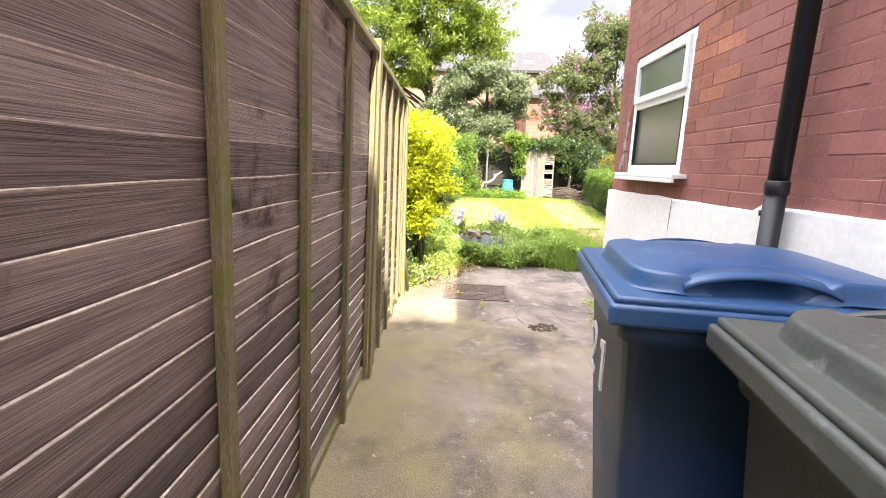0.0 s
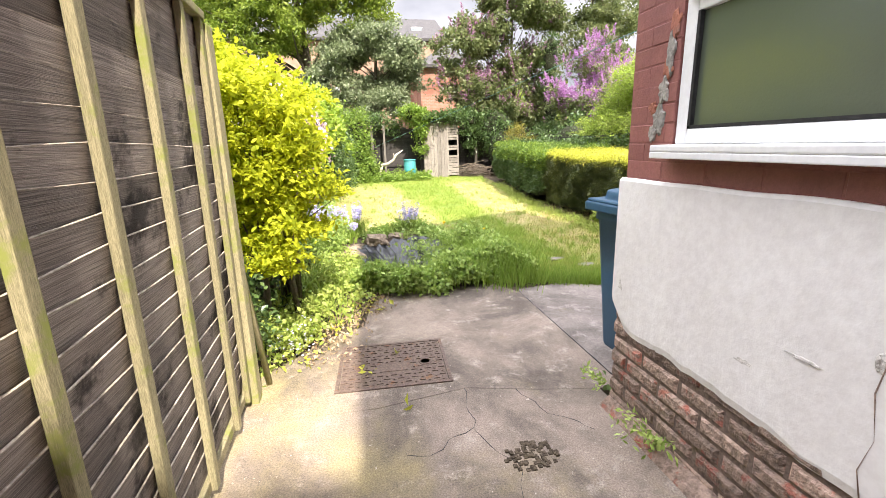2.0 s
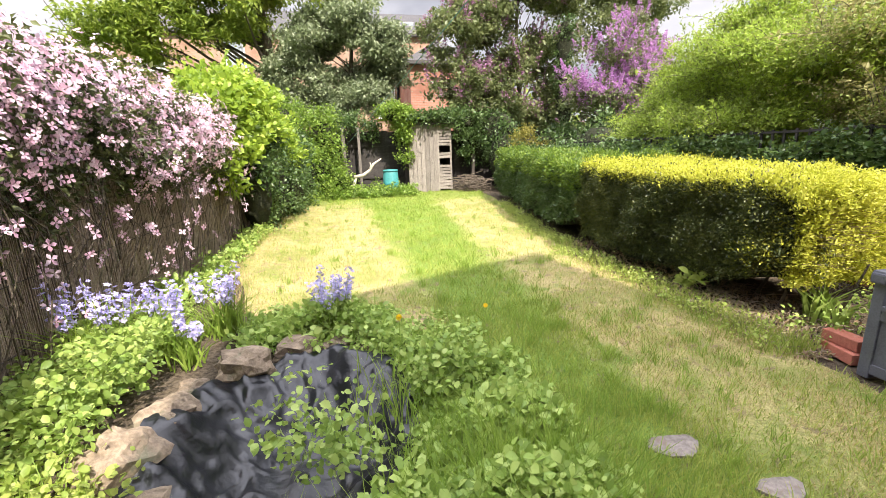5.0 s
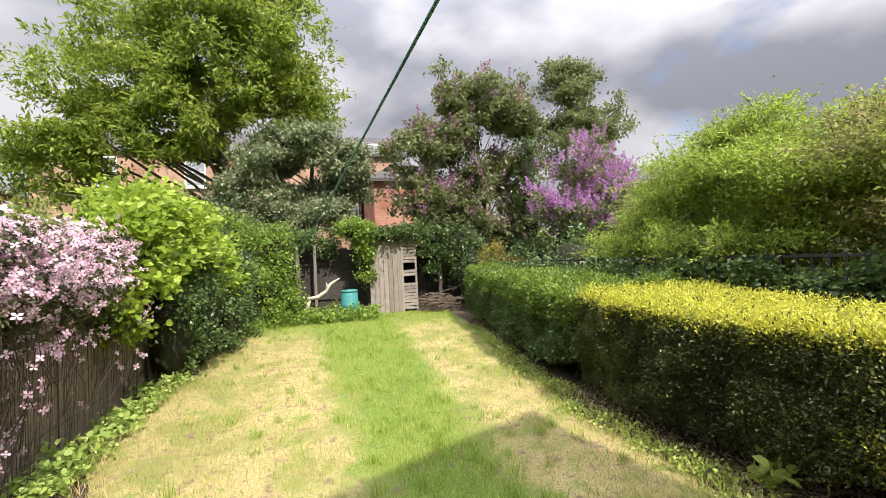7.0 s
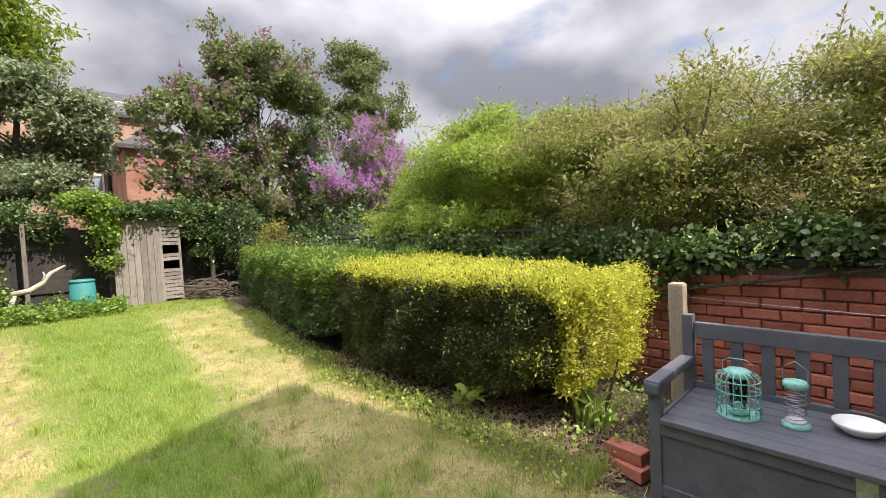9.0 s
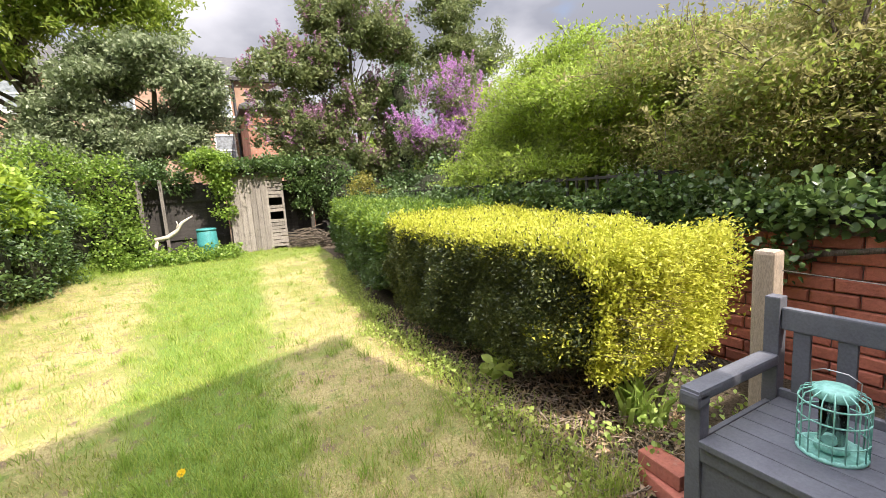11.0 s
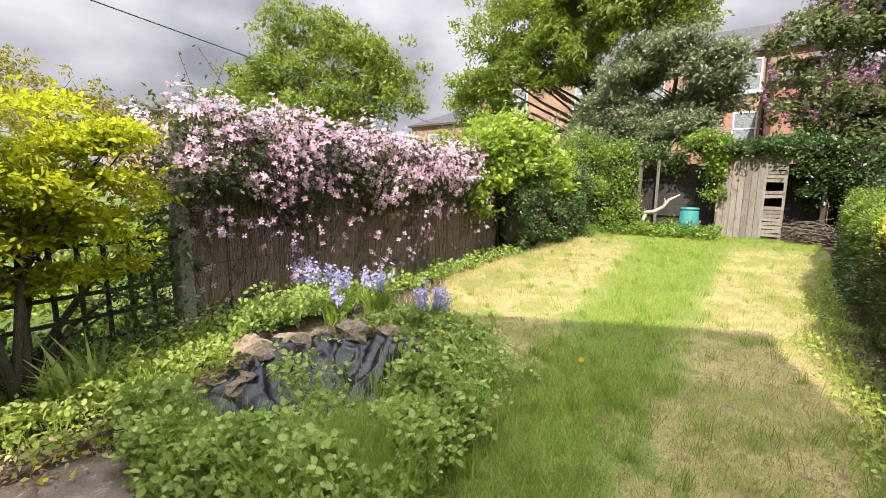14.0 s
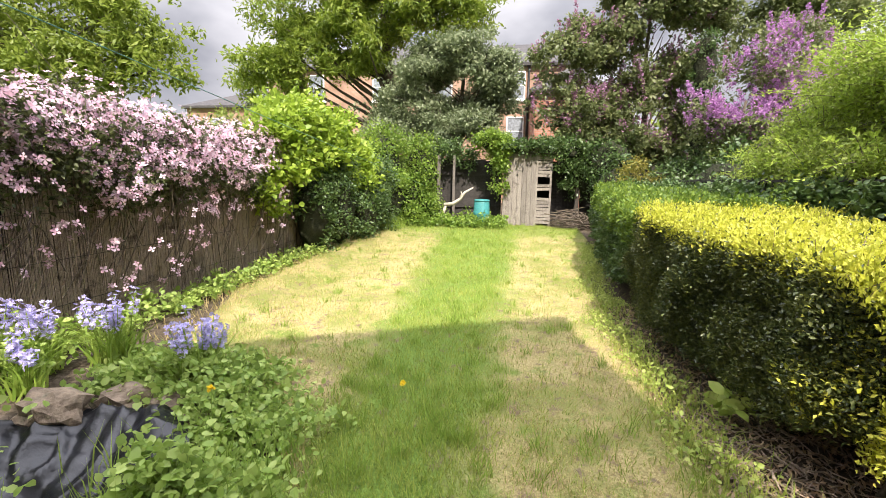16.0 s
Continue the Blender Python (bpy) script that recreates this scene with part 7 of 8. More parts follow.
# wispy twigs standing above the shrubs
bm, pts = bmesh.new(), []
for i in range(80):
    y = random.uniform(5.0, 9.0)
    b = Vector((6.5 + random.uniform(-0.4, 0.4), y, 2.35))
    e = b + Vector((random.uniform(-0.3, 0.2), random.uniform(-0.35, 0.35), random.uniform(0.2, 0.5)))
    tube(bm, [b, b.lerp(e, 0.5) + Vector((0.03, 0.03, 0)), e], [0.004, 0.003, 0.001], 4, False)
    pts += [tuple(b.lerp(e, k / 8)) for k in range(3, 9)]
tagged(part("bare_twigs", bm, M["twig"]), "thin bare twigs above the olive shrub", "twigs", kind="stuff")
stuff("twig_leaves", leaf_mesh("twig_leaves", np.array(pts), 0.035, 0.35), M["shrub_light"], "sparse young leaves on the bare twigs", "leaves")

climber("trellis_ivy", (-0.40, 5.7, 0.05), [(-0.40, 4.95, 0.25, 0.12, 0.25, 0.28), (-0.40, 5.6, 0.22, 0.12, 0.35, 0.25), (-0.40, 6.25, 0.35, 0.12, 0.3, 0.35), (-0.43, 6.60, 0.75, 0.1, 0.12, 0.4)], 300, 9, 0.06, 0.05, "ivy", "scrambling dark ivy low on the trellis", stems=4)
tuft(500, lambda: (rng.uniform(-0.35, 0.3), rng.uniform(5.3, 6.7)), 0.22, "thin grass among the bed weeds", "tall_grass", 0.005, "bed_grass")
tuft(700, lambda: (rng.uniform(0.4, 1.7), rng.uniform(6.0, 6.3)), 0.22, "thin grass among the pond plants", "tall_grass", 0.005, "pond_grass")

# ---------------------------------------------------------------- far end: shed, barrel, back fence
def shed():
    ob = thing("shed", (3.45, 17.7, 0.15), "small weathered grey plank shed overgrown with ivy", "shed")
    y = 17.3
    n = 7
    door = part("door", boxes((2.83, 3.64, y + 0.012, y + 0.03, 0.16, 2.02)), M["grey_wood"], ob, "weathered grey plank door")
    for i in range(n):
        x0 = 2.80 + i * 0.122
        bm = box(bmesh.new(), x0 + 0.002, x0 + 0.118, y - 0.012, y + 0.012, 0.15 + random.uniform(0, 0.04), 2.06 + random.uniform(-0.03, 0.02), 0.003)
        part("plank", bm, M["grey_wood"], door)
    for i in range(21):
        z = 0.24 + i * 0.088
        if 8 <= i <= 9 or 12 <= i <= 13:
            continue
        bm = box(bmesh.new(), 3.68, 4.05, y - 0.01, y + 0.008, z, z + 0.074, 0.003)
        bmesh.ops.rotate(bm, cent=(3.86, y, z), matrix=Matrix.Rotation(radians(random.uniform(-2.5, 2.5)), 3, "Y"), verts=bm.verts)
        part("slat", bm, M["grey_wood"], ob)
    for x in (3.665, 4.03):
        part("corner_post", box(bmesh.new(), x - 0.02, x + 0.03, y - 0.012, y + 0.05, 0.12, 2.04, 0.004), M["grey_wood"], ob)
    part("shelf", boxes((3.70, 4.02, y + 0.02, y + 0.3, 1.23, 1.26)), M["grey_wood"], ob)
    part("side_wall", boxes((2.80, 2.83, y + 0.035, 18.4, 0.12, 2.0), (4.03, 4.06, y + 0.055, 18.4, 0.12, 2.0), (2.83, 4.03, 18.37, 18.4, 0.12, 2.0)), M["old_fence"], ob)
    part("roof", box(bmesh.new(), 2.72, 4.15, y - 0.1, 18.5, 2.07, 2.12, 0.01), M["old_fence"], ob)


shed()


def barrel():
    ob = thing("water_butt", (2.25, 17.1, 0.15), "turquoise plastic water butt with a lid", "water butt")
    part("body", lathe(bmesh.new(), [(0.19, 0), (0.21, 0.04), (0.215, 0.3), (0.225, 0.33), (0.215, 0.36), (0.205, 0.62), (0.19, 0.65)], (2.25, 17.1, 0.16), 28), M["barrel"], ob)
    part("lid", lathe(bmesh.new(), [(0.20, 0.65), (0.212, 0.655), (0.212, 0.685), (0.19, 0.70), (0.02, 0.715)], (2.25, 17.1, 0.16), 28), M["barrel"], ob)


barrel()
b = thing("fence_back", (1.6, 17.9, 0.1), "weathered board fence across the garden's end, tree shade put into its dark colour", "fence", kind="structure")
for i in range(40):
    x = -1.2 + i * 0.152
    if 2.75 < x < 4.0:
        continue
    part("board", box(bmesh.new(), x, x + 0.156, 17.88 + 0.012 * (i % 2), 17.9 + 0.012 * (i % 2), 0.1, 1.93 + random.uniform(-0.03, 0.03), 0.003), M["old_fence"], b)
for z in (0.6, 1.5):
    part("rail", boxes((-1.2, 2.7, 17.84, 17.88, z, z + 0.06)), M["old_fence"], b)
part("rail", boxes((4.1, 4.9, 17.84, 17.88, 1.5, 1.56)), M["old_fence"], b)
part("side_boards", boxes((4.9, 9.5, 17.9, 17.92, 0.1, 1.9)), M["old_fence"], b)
for x, wd, mt in ((1.03, 0.09, "post_dark"), (1.45, 0.07, "post_dark"), (4.75, 0.1, "trellis")):
    tagged(part("fence_post", box(bmesh.new(), x - wd / 2, x + wd / 2, 17.45, 17.45 + wd, 0.0, 2.03, 0.008), M[mt]), "grey post before the back fence", "post", "posts of the back fence")
bm = bmesh.new()
tube(bm, [(1.25, 17.0, 0.70), (1.5, 17.0, 0.74), (1.68, 17.0, 0.86), (1.8, 17.02, 1.04), (2.02, 17.05, 1.17)], [0.05, 0.05, 0.045, 0.035, 0.015], 8)
tube(bm, [(1.66, 17.0, 0.84), (1.72, 16.98, 1.0), (1.70, 16.96, 1.08)], [0.03, 0.02, 0.008], 6)
tube(bm, [(1.30, 17.0, 0.70), (1.22, 17.0, 0.45), (1.20, 17.0, 0.12)], [0.04, 0.04, 0.045], 7)
tagged(part("dead_branch", bm, M["pale_branch"]), "pale forked dead branch propped by the back fence", "branch")
bm = bmesh.new()
for i in range(160):
    x, y = random.uniform(4.15, 5.1), random.uniform(16.6, 17.6)
    z, a, l = 0.15 + 0.5 * random.random() ** 1.5 * (1 - abs(x - 4.6)), random.uniform(0, math.tau), random.uniform(0.3, 0.8)
    tube(bm, [(x - l / 2 * math.cos(a), y - l / 2 * math.sin(a) * 0.5, z), (x, y, z + 0.04), (x + l / 2 * math.cos(a), y + l / 2 * math.sin(a) * 0.5, z + random.uniform(-0.1, 0.12))], random.uniform(0.006, 0.018), 5, False)
tagged(part("brush_pile", bm, M["bark"]), "heap of cut brushwood beside the shed", "brushwood", kind="stuff")
climber("shed_ivy", (3.4, 17.4, 2.0), [(2.75, 17.3, 2.25, 0.3, 0.35, 0.26), (2.66, 17.2, 1.5, 0.13, 0.15, 0.75), (2.4, 17.25, 2.35, 0.33, 0.3, 0.3)], 520, 11, 0.06, 0.085, "ivy_light", "light green ivy climbing the shed corner", core=0.6)
climber("roof_ivy", (3.6, 17.4, 2.0), [(3.3, 17.35, 2.2, 0.5, 0.4, 0.17), (4.0, 17.4, 2.2, 0.45, 0.4, 0.24), (4.6, 17.5, 2.1, 0.5, 0.35, 0.3), (4.25, 17.25, 1.9, 0.14, 0.12, 0.35), (4.9, 17.5, 1.5, 0.5, 0.3, 0.7)], 760, 11, 0.06, 0.085, "ivy", "dark ivy spilling over the shed roof", core=0.6)
climber("fence_ivy", (1.0, 17.6, 0.8), [(0.45, 17.6, 1.2, 0.35, 0.25, 0.8), (1.75, 17.65, 1.95, 0.3, 0.2, 0.3), (1.1, 17.7, 2.15, 0.6, 0.3, 0.3)], 420, 11, 0.06, 0.075, "ivy", "dark ivy on the back fence")
climber("dark_undergrowth", (6.6, 16.6, 0.1), [(5.6, 16.9, 1.0, 0.6, 0.5, 0.9), (6.6, 15.8, 1.0, 0.8, 0.7, 0.9), (7.6, 15.0, 1.2, 0.9, 0.8, 1.1), (5.5, 17.5, 1.9, 0.7, 0.4, 0.6), (6.6, 13.9, 1.0, 0.6, 0.8, 0.9)], 1000, 11, 0.09, 0.085, "ivy", "dark ivy and undergrowth beside the shed", core=0.8)
climber("yellow_shrub", (5.9, 15.9, 0.1), [(5.75, 15.9, 1.35, 0.35, 0.35, 0.5), (6.1, 15.6, 1.0, 0.35, 0.35, 0.5)], 330, 10, 0.06, 0.06, "olive_tree", "small yellowish shrub before the lilac", "shrub", stems=4)


# ---------------------------------------------------------------- trees
def tree(name, base, height, radius, blobs, layers, label, limbs=26, gap=0.12, lean=(0, 0), flowers=None, fork=0.3, group="", flat=0.7, masses=26):
    ob = plant(name, base, label, "tree", group)
    lay = boughs(blobs, masses, (0.22, 0.42), 0.55, (0.4, 1.06))
    cc = np.array(lay)[:, :3]
    for i, (count, per, spread, size, mat, width, shell) in enumerate(layers):
        p, d, c = clumps(lay, count, per, spread * 0.75, shell, gap * 0.5, 0.25, flat, 0.7)
        foliage("crown", ob, leaf_mesh("crown", p, size, width, 0.0, d * 0.6, 0.12, 0.25), M[mat])
    if flowers:
        count, per, spread, size, mat = flowers
        p, d, c = clumps(lay, count, 1, 0.0, 0.18, gap, 0.0, 1.0, 0.85)
        # upright cone-shaped flower heads
        k = np.repeat(np.arange(len(p)), per)
        u = rng.random((len(k), 1))
        q = p[k] + (d[k] * 0.9 + np.array([0, 0, 1.3])) * spread * (0.3 + 1.5 * u) + rng.normal(size=(len(k), 3)) * spread * 0.42 * (1.1 - u)
        foliage("flower_head", ob, leaf_mesh("flower_head", q, size, 0.9, 0.2), M[mat], "purple flower heads")
    bm = tree_wood(bmesh.new(), base, height, radius, [tuple(cc[random.randrange(len(cc))]) for _ in range(limbs)], lean, fork)
    part("trunk", bm, M["bark"], ob)
    return ob


tree("ash_tree", (-1.15, 20.2, 0.2), 8.5, 0.24,
     [(-1.6, 20.2, 8.6, 2.6, 2.2, 2.4), (-3.6, 20.2, 7.0, 2.3, 2.0, 1.6), (-4.3, 20.0, 5.2, 1.6, 1.6, 1.1), (0.3, 20.2, 8.4, 2.0, 1.8, 2.2), (-2.6, 19.6, 5.2, 1.5, 1.4, 1.0), (0.9, 20.0, 6.3, 1.3, 1.4, 1.5), (-1.4, 20.4, 6.3, 2.0, 1.6, 1.6), (-0.8, 20.5, 10.2, 2.2, 2.0, 1.8), (-2.8, 20.0, 6.1, 2.0, 1.6, 1.3), (-0.2, 20.0, 7.0, 1.6, 1.4, 1.3), (-4.8, 19.8, 4.3, 1.6, 1.4, 1.0)],
     [(3900, 32, 0.22, 0.19, "ash", 0.36, 0.6)], "tall ash tree with airy feathery foliage behind the fence", 36, 0.06, flat=0.5, masses=60)
tree("whitebeam_tree", (1.4, 19.3, 0.2), 5.0, 0.14,
     [(1.4, 19.4, 4.8, 1.1, 1.0, 1.2), (1.9, 19.3, 4.0, 1.0, 0.9, 1.1), (0.8, 19.3, 3.6, 1.1, 0.9, 0.9), (2.1, 19.2, 3.0, 0.9, 0.8, 0.7), (-0.2, 19.2, 2.8, 0.9, 0.8, 0.7), (1.1, 18.9, 2.5, 1.0, 0.7, 0.5), (0.2, 19.4, 4.3, 1.1, 1.0, 1.2), (-0.9, 19.2, 3.3, 1.0, 0.8, 0.9), (2.4, 19.2, 4.5, 0.7, 0.7, 0.8), (0.9, 18.8, 3.2, 1.2, 0.7, 0.7)],
     [(4300, 26, 0.14, 0.12, "dark_tree", 0.5, 0.65)], "grey-green dense tree behind the fence", 24, 0.06, masses=48)
tree("lilac_tree", (6.6, 18.6, 0.2), 5.6, 0.13,
     [(6.3, 18.6, 6.0, 1.3, 1.1, 1.5), (5.0, 18.5, 4.6, 1.2, 1.0, 1.3), (7.6, 18.6, 5.6, 1.2, 1.1, 1.6), (5.6, 18.4, 3.2, 1.4, 0.9, 0.9), (7.1, 18.4, 3.6, 1.1, 0.9, 1.2), (4.3, 18.5, 3.4, 0.8, 0.8, 0.8), (5.2, 18.3, 2.6, 1.1, 0.7, 0.6), (6.6, 18.2, 2.6, 1.2, 0.8, 0.8), (7.5, 17.9, 2.2, 1.0, 0.7, 0.8)],
     [(3400, 26, 0.15, 0.135, "lilac_leaf", 0.55, 0.6)], "tall lilac tree with dusky purple flower heads", 30, 0.06, flowers=(1150, 30, 0.11, 0.055, "lilac_dark"), masses=54)
tree("slim_tree", (9.9, 18.6, 0.2), 6.3, 0.12,
     [(9.9, 18.6, 7.0, 1.1, 1.0, 1.2), (10.9, 18.6, 6.0, 1.2, 1.0, 1.0), (9.5, 18.6, 5.2, 1.0, 0.9, 1.0), (10.4, 18.4, 4.0, 1.3, 0.9, 0.9)],
     [(1500, 24, 0.15, 0.13, "lilac_leaf", 0.5, 0.6)], "slender dark green tree against the clouds", 22, 0.06, flowers=(40, 24, 0.10, 0.035, "lilac_dark"), masses=40)
tree("purple_lilac", (7.5, 15.3, 0.2), 2.8, 0.08,
     [(7.5, 15.2, 3.1, 1.0, 0.8, 0.8), (8.4, 15.2, 3.5, 0.7, 0.7, 0.8), (7.1, 15.0, 2.8, 0.6, 0.6, 0.6), (7.8, 15.0, 2.2, 1.2, 0.7, 0.6), (8.3, 14.4, 2.5, 0.8, 0.6, 0.6)],
     [(900, 18, 0.10, 0.09, "lilac_leaf", 0.55, 0.6)], "lilac bush in full bright purple flower", 22, 0.1, masses=34, flowers=(760, 64, 0.10, 0.036, "lilac"))
climber("ivy_clad_tree", (7.6, 17.4, 0.2), [(7.6, 17.4, 1.2, 0.3, 0.3, 1.1), (7.6, 17.4, 2.8, 0.3, 0.3, 1.2), (7.55, 17.4, 4.2, 0.32, 0.3, 0.9)], 420, 12, 0.05, 0.075, "ivy", "tree trunk wrapped in dark ivy", "tree", core=0.75)
tree("lime_tree", (-12.5, 17.5, 0.0), 6.4, 0.3,
     [(-12.5, 17.5, 6.2, 3.2, 2.4, 1.9), (-9.2, 17.3, 5.2, 2.4, 2.0, 1.6), (-15.5, 17.5, 5.0, 2.8, 2.2, 1.8), (-7.2, 17.3, 4.8, 1.1, 1.2, 1.1), (-11.5, 17.0, 3.9, 3.8, 2.0, 1.2)],
     [(2500, 30, 0.22, 0.19, "left_tree", 0.45, 0.6)], "broad light green tree in the next garden", 30, 0.1, masses=46)
tree("olive_tree", (-15, 9.5, 0.0), 4.2, 0.2,
     [(-14.5, 9.6, 3.4, 2.2, 2.0, 1.5), (-17.0, 8.5, 3.3, 2.2, 2.2, 1.6), (-12.3, 10.6, 2.8, 1.6, 1.5, 1.2), (-20, 8.0, 3.4, 2.4, 2.4, 1.7)],
     [(640, 24, 0.20, 0.15, "olive_tree", 0.5, 0.5)], "yellowish green trees in a neighbouring garden", 18, 0.3)
tree("garden_bush", (-2.4, 12.5, 0.0), 1.9, 0.08,
     [(-2.2, 8.6, 1.1, 1.1, 1.2, 0.6), (-2.4, 10.4, 1.2, 1.2, 1.4, 0.6), (-2.6, 12.6, 1.5, 1.3, 1.5, 0.9), (-2.2, 15.2, 1.7, 1.4, 1.4, 1.1)],
     [(700, 18, 0.12, 0.10, "shrub", 0.5, 0.5)], "dark green bushes behind the screen", 5, 0.4)
shrub("neighbour_bush", (-1.5, 5.3, 0.0), [(-1.4, 5.0, 0.45, 0.5, 0.7, 0.42), (-1.6, 6.0, 0.5, 0.5, 0.7, 0.45)], [(420, 14, 0.07, 0.06, "shrub", 0.5, 0.6)], "low green bush behind the trellis", 5, gap=0.4, sr=0.02)
shrub("neighbour_bush", (-1.2, 6.9, 0.0), [(-1.15, 6.7, 0.5, 0.4, 0.6, 0.5)], [(260, 14, 0.07, 0.06, "shrub_light", 0.5, 0.6)], "light green bush behind the trellis", 4, gap=0.4, sr=0.02)


# ---------------------------------------------------------------- houses in the distance
def win(parent, x, y, z, wd, ht, ny=-1):
    fr = 0.07
    o = part("window", boxes((x - wd / 2, x + wd / 2, y - 0.06, y - 0.01, z, z + fr), (x - wd / 2, x + wd / 2, y - 0.06, y - 0.01, z + ht - fr, z + ht), (x - wd / 2, x - wd / 2 + fr, y - 0.06, y - 0.01, z + fr, z + ht - fr), (x + wd / 2 - fr, x + wd / 2, y - 0.06, y - 0.01, z + fr, z + ht - fr), (x - wd / 2 + fr, x + wd / 2 - fr, y - 0.055, y - 0.015, z + ht / 2 - 0.03, z + ht / 2 + 0.03)), M["upvc"], parent)
    part("pane", boxes((x - wd / 2 + fr, x + wd / 2 - fr, y - 0.035, y - 0.025, z + fr, z + ht - fr)), M["far_glass"], o)
    part("sill", boxes((x - wd / 2 - 0.1, x + wd / 2 + 0.1, y - 0.12, y - 0.0, z - 0.1, z - 0.005)), M["upvc"], o)


def pitched(bm, x0, x1, y0, y1, eave, rise, axis="x", over=0.25, hip=0.0, thick=0.15):
    if axis == "x":
        ym = (y0 + y1) / 2
        a = [(x0 - over, y0 - over), (x1 + over, y0 - over), (x1 + over, y1 + over), (x0 - over, y1 + over)]
        r = [(x0 - over + hip, ym), (x1 + over - hip, ym)]
    else:
        xm = (x0 + x1) / 2
        a = [(x1 + over, y0 - over), (x1 + over, y1 + over), (x0 - over, y1 + over), (x0 - over, y0 - over)]
        r = [(xm, y0 - over + hip), (xm, y1 + over - hip)]
    lo = [bm.verts.new((x, y, eave)) for x, y in a]
    hi = [bm.verts.new((x, y, eave + thick)) for x, y in a]
    rd = [bm.verts.new((x, y, eave + rise)) for x, y in r]
    bm.faces.new(lo[::-1])
    for i in range(4):
        bm.faces.new((lo[i], lo[(i + 1) % 4], hi[(i + 1) % 4], hi[i]))
    bm.faces.new((hi[0], hi[1], rd[1], rd[0]))
    bm.faces.new((hi[2], hi[3], rd[0], rd[1]))
    bm.faces.new((hi[1], hi[2], rd[1]))
    bm.faces.new((hi[3], hi[0], rd[0]))
    bmesh.ops.recalc_face_normals(bm, faces=bm.faces)
    return bm


def terrace():
    ob = thing("terraced_house", (0, 34, 0.1), "red brick terraced houses with a grey slate roof", "house")
    part("wall", boxes((-11, 6.4, 30, 38, 0, 7.45)), M["buff_house"], ob)
    part("roof", pitched(bmesh.new(), -11, 6.4, 30, 38, 7.45, 2.3), M["slate"], ob)
    for x in (3.36, -0.6, -4.2, -8.0):
        win(ob, x, 30, 5.75, 0.95, 1.45)
        win(ob, x, 30, 3.3, 0.95, 1.55)
    for x in (2.1, 4.9):
        part("rooflight", box(bmesh.new(), x - 0.35, x + 0.35, 31.2, 31.9, 8.12, 8.55, 0.02), M["far_glass"], ob)
    part("wing_wall", boxes((4.1, 7.2, 25.5, 29.95, 0, 5.2)), M["red_house"], ob, "red brick rear wing")
    part("wing_roof", pitched(bmesh.new(), 4.1, 7.2, 25.5, 29.7, 5.2, 1.35, "y", hip=1.5), M["slate"], ob)
    part("wing_wall", boxes((-3.4, -1.0, 26.5, 29.95, 0, 3.6)), M["red_house"], ob, "red brick rear wing")
    part("wing_roof", pitched(bmesh.new(), -3.4, -1.0, 26.5, 29.7, 3.6, 1.0, "y", hip=0.8), M["slate"], ob)
    part("pipe", tube(bmesh.new(), [(4.0, 29.9, 0.2), (4.0, 29.9, 7.4)], 0.06, 8), M["black_pipe"], ob)
    part("lean_to_wall", boxes((-0.2, 1.0, 24.8, 27.0, 0, 2.6)), M["red_house"], ob)


terrace()


def villa(x0, x1, y0, y1, eave, rise, label):
    ob = thing("house", ((x0 + x1) / 2, (y0 + y1) / 2, 0), label, "house", "houses across the gardens")
    part("wall", boxes((x0, x1, y0, y1, 0, eave)), M["buff_house"], ob)
    part("roof", pitched(bmesh.new(), x0, x1, y0, y1, eave, rise, hip=(y1 - y0) / 2), M["slate"], ob)
    n = max(1, int((x1 - x0) / 3.2))
    for i in range(n):
        win(ob, x0 + (x1 - x0) * (i + 0.5) / n, y0, eave - 1.9, 1.4, 1.25)


villa(-19.5, -14.6, 34, 40, 6.1, 1.6, "brick house with a hipped slate roof")
villa(-14.2, -8.5, 37, 44, 6.3, 3.0, "brick house with a steep hipped roof")
villa(-46, -36, 21, 29, 7.0, 2.6, "brown-roofed house far across the gardens")
villa(24, 34, 30, 40, 6.0, 2.6, "brick house beyond the garden trees")

# washing line from the house corner to the far end of the garden
bm, pts = bmesh.new(), []
for k in range(41):
    u = 13.3 * k / 40
    pts.append((1.805 - 0.081 * u, 4.2 + u, 1.857 - 0.0525 * u))
tube(bm, [(1.82, 4.016, 1.865)] + pts, 0.0018, 6)
tagged(part("washing_line", bm, M["rope"]), "thin green braided washing line strung over the garden", "washing line")
# woods that close the distance
p, d, c = clumps([(-70 + 14 * i, 75 + 9 * math.sin(i * 1.7), 4.0, 9, 6, 5.0 + 1.5 * math.sin(i * 2.9)) for i in range(11)], 900, 26, 0.8, 0.5)
stuff("far_trees", leaf_mesh("far_trees", p, 0.9, 0.6), M["left_tree"], "line of distant green trees beyond the houses", "trees")

# ---------------------------------------------------------------- bricks, last
def brick_mesh(l, h, d, bev, seed):
    bm = box(bmesh.new(), -d, 0, -l / 2, l / 2, -h / 2, h / 2, 0)
    for v in bm.verts:
        v.co += Vector((noise.noise(v.co * 31 + Vector((seed, 0, 0))), noise.noise(v.co * 29 + Vector((0, seed, 0))), noise.noise(v.co * 27 + Vector((0, 0, seed))))) * bev * 0.7
    front = [e for e in bm.edges if e.verts[0].co.x < -d / 2 and e.verts[1].co.x < -d / 2]
    bmesh.ops.bevel(bm, geom=front, offset=bev, segments=1, affect="EDGES")
    me = bpy.data.meshes.new("brick")
    bm.to_mesh(me)
    bm.free()
    return me


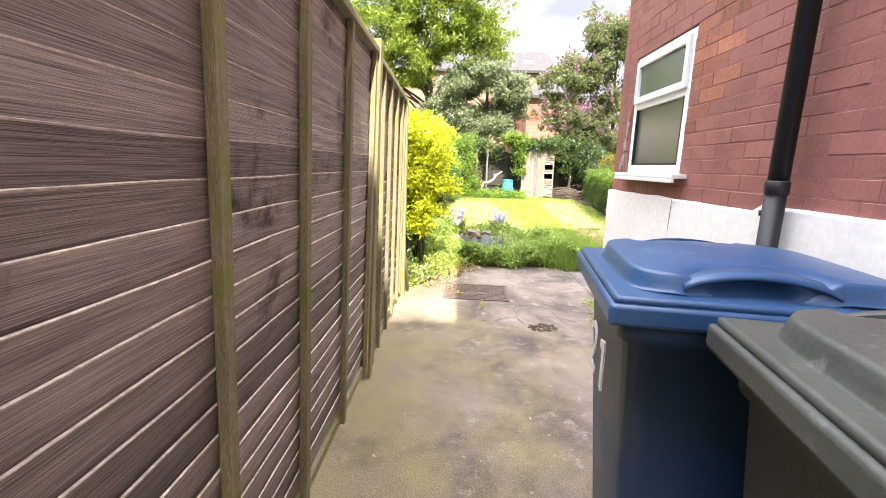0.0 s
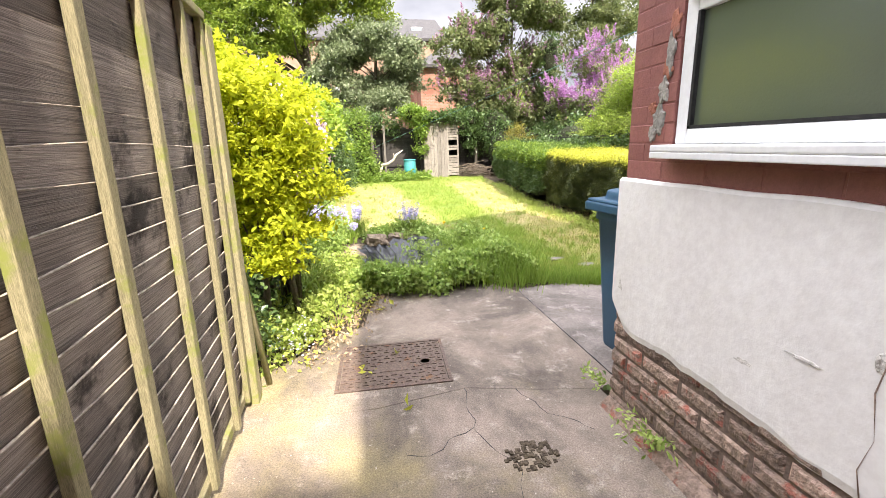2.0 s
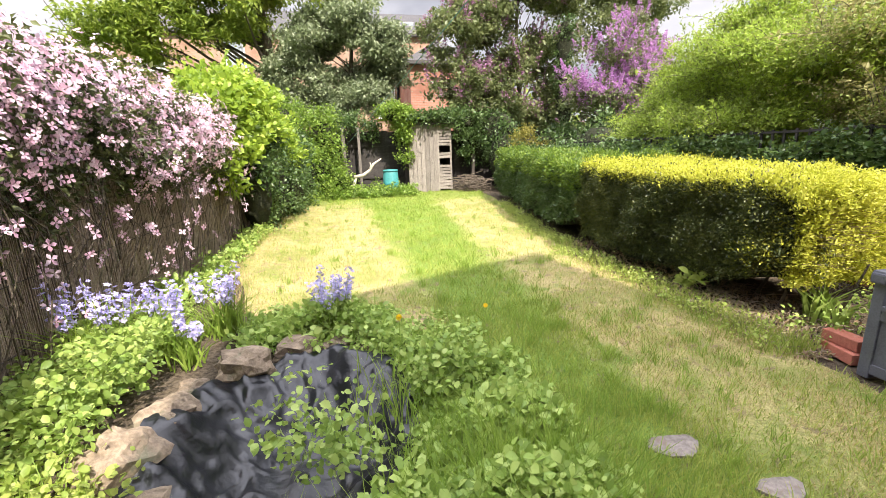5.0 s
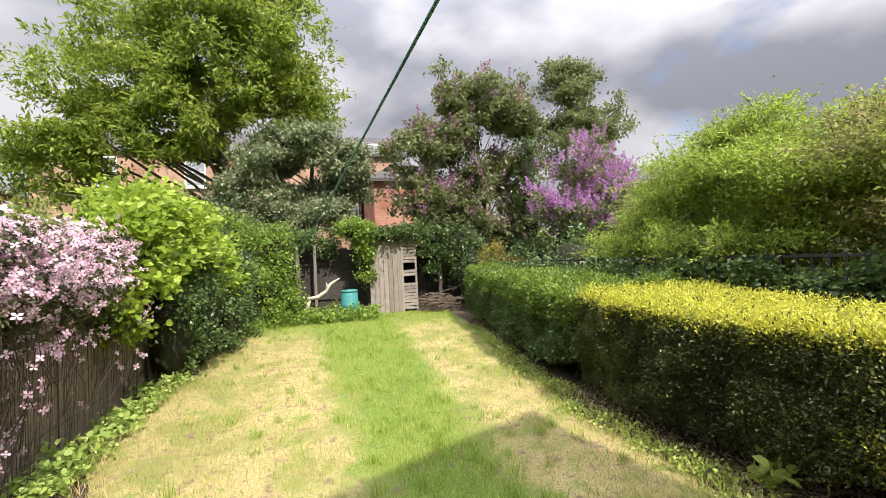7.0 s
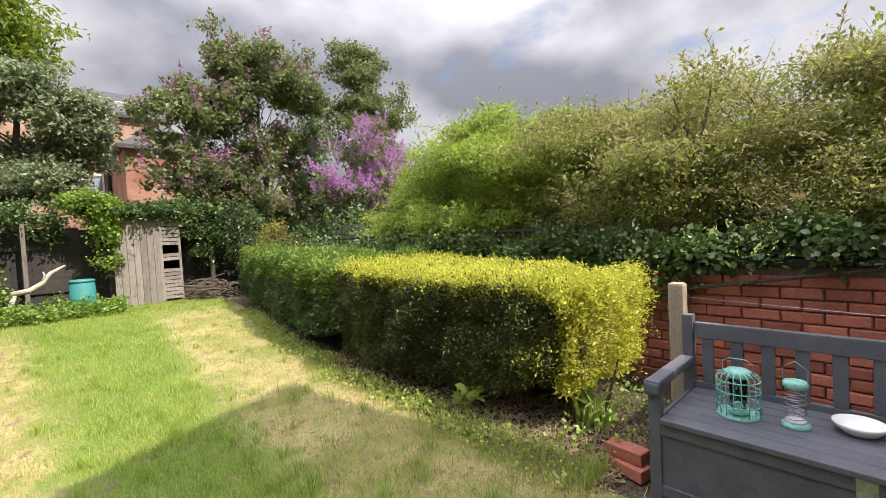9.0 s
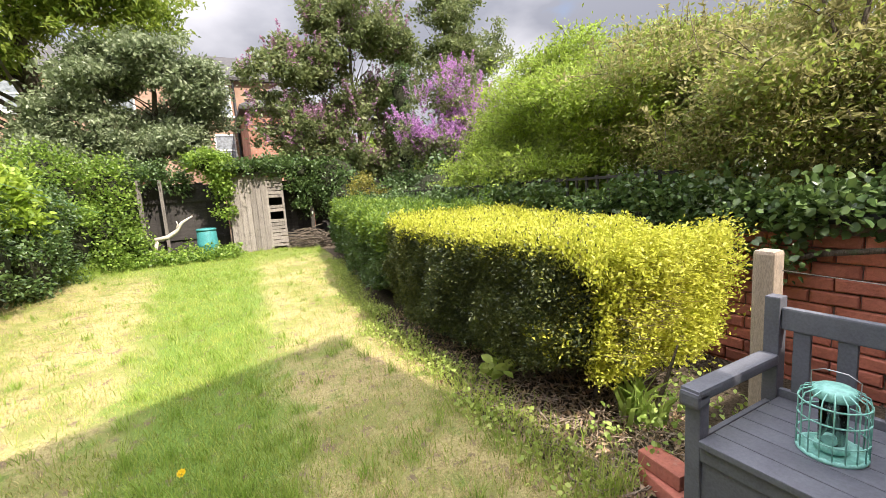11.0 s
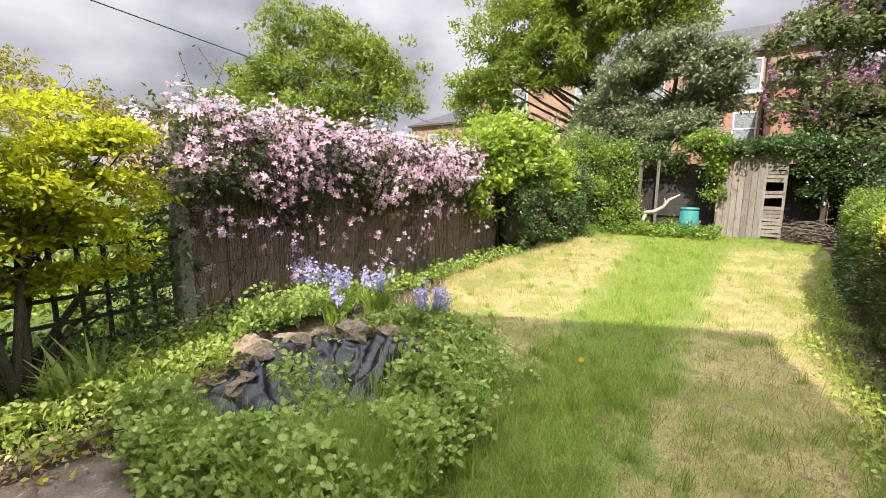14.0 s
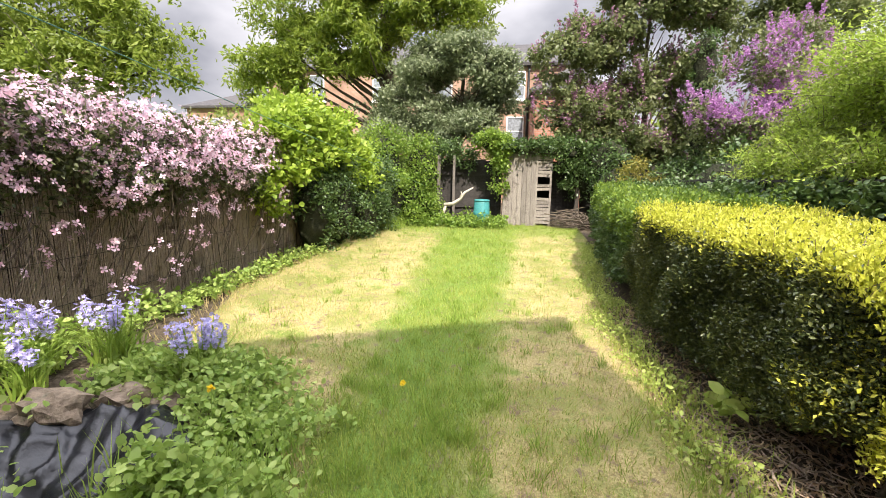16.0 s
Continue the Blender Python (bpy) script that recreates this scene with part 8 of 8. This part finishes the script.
def brickwork(parent, x, y0, y1, z0, z1, l, h, joint, mat, near, hole=None, depth=0.032, bev=0.003, proud=0.004, bare=None):
    """Courses of bricks facing -x, cut to fit: those in the stretch near as parts, the rest joined."""
    full = [brick_mesh(l - joint, h - joint, depth, bev, k * 5.1) for k in range(5)]
    for me in full:
        me.materials.append(mat)
    scraped = []
    if bare:
        for me in full:
            scraped.append(me.copy())
            scraped[-1].materials.clear()
            scraped[-1].materials.append(bare[4])
    rest = bmesh.new()
    made = 0
    for r in range(int((z1 - z0) / h)):
        z = z0 + (r + 0.5) * h
        runs = [(y0, y1)]
        if hole and hole[2] < z < hole[3]:
            runs = [(y0, hole[0]), (hole[1], y1)]
        for a, b in runs:
            y = b
            first = r % 2
            while y > a + 0.03:
                ll = min(l / 2 if first else l, y - a)
                first = 0
                c = (x + random.uniform(-proud, proud), y - ll / 2, z + random.uniform(-0.0015, 0.0015))
                y -= ll
                me = random.choice(full)
                tilt = Euler((random.uniform(-0.008, 0.008), random.uniform(-0.012, 0.012), random.uniform(-0.012, 0.012)))
                k = (ll - joint) / (l - joint)
                if near[0] < c[1] < near[1] and near[2] < c[2] < near[3] and made < 300:
                    ob = new("brick", random.choice(scraped) if bare and bare[0] < c[1] < bare[1] and bare[2] < c[2] < bare[3] and random.random() < 0.86 else me)
                    ob.parent = parent
                    ob.location, ob.rotation_euler, ob.scale = c, tilt, (1, k, 1)
                    made += 1
                else:
                    k0 = len(rest.verts)
                    rest.from_mesh(me)
                    rest.verts.ensure_lookup_table()
                    mm = Matrix.LocRotScale(c, tilt, (1, k, 1))
                    for q in range(k0, len(rest.verts)):
                        rest.verts[q].co = mm @ rest.verts[q].co
    ob = part("brickwork", rest, mat, parent)
    ob["kind"] = "stuff"


wall_west = bpy.data.objects["wall_west"]
brickwork(wall_west, WX + 0.0383, -2.0, 4.018, 1.172, 3.2, 0.225, 0.075, 0.004, M["brick"], (1.6, 4.1, 1.17, 2.6), (2.945, 3.745, 1.262, 2.15), bev=0.003, proud=0.001, bare=(2.58, 2.95, 1.55, 2.4, M["bare_brick"]))
plinth = tagged(part("plinth", boxes((WX + 0.002, 1.66, -4.9, 4.0, 0.0, 0.62)), M["old_mortar"]), "crumbling brick plinth below the white render", "wall", kind="structure")
brickwork(plinth, WX + 0.031, -1.0, 4.02, 0.0, 0.634, 0.225, 0.079, 0.012, M["plinth"], (2.2, 4.12, 0, 0.64), depth=0.042, bev=0.014, proud=0.004)
brickwork(bpy.data.objects["wall_garden"], WALLX + 0.016, 4.4, 14.0, -0.05, 1.03, 0.235, 0.085, 0.010, M["old_brick"], (5.2, 8.2, 0.1, 1.05), depth=0.03, bev=0.008, proud=0.007)
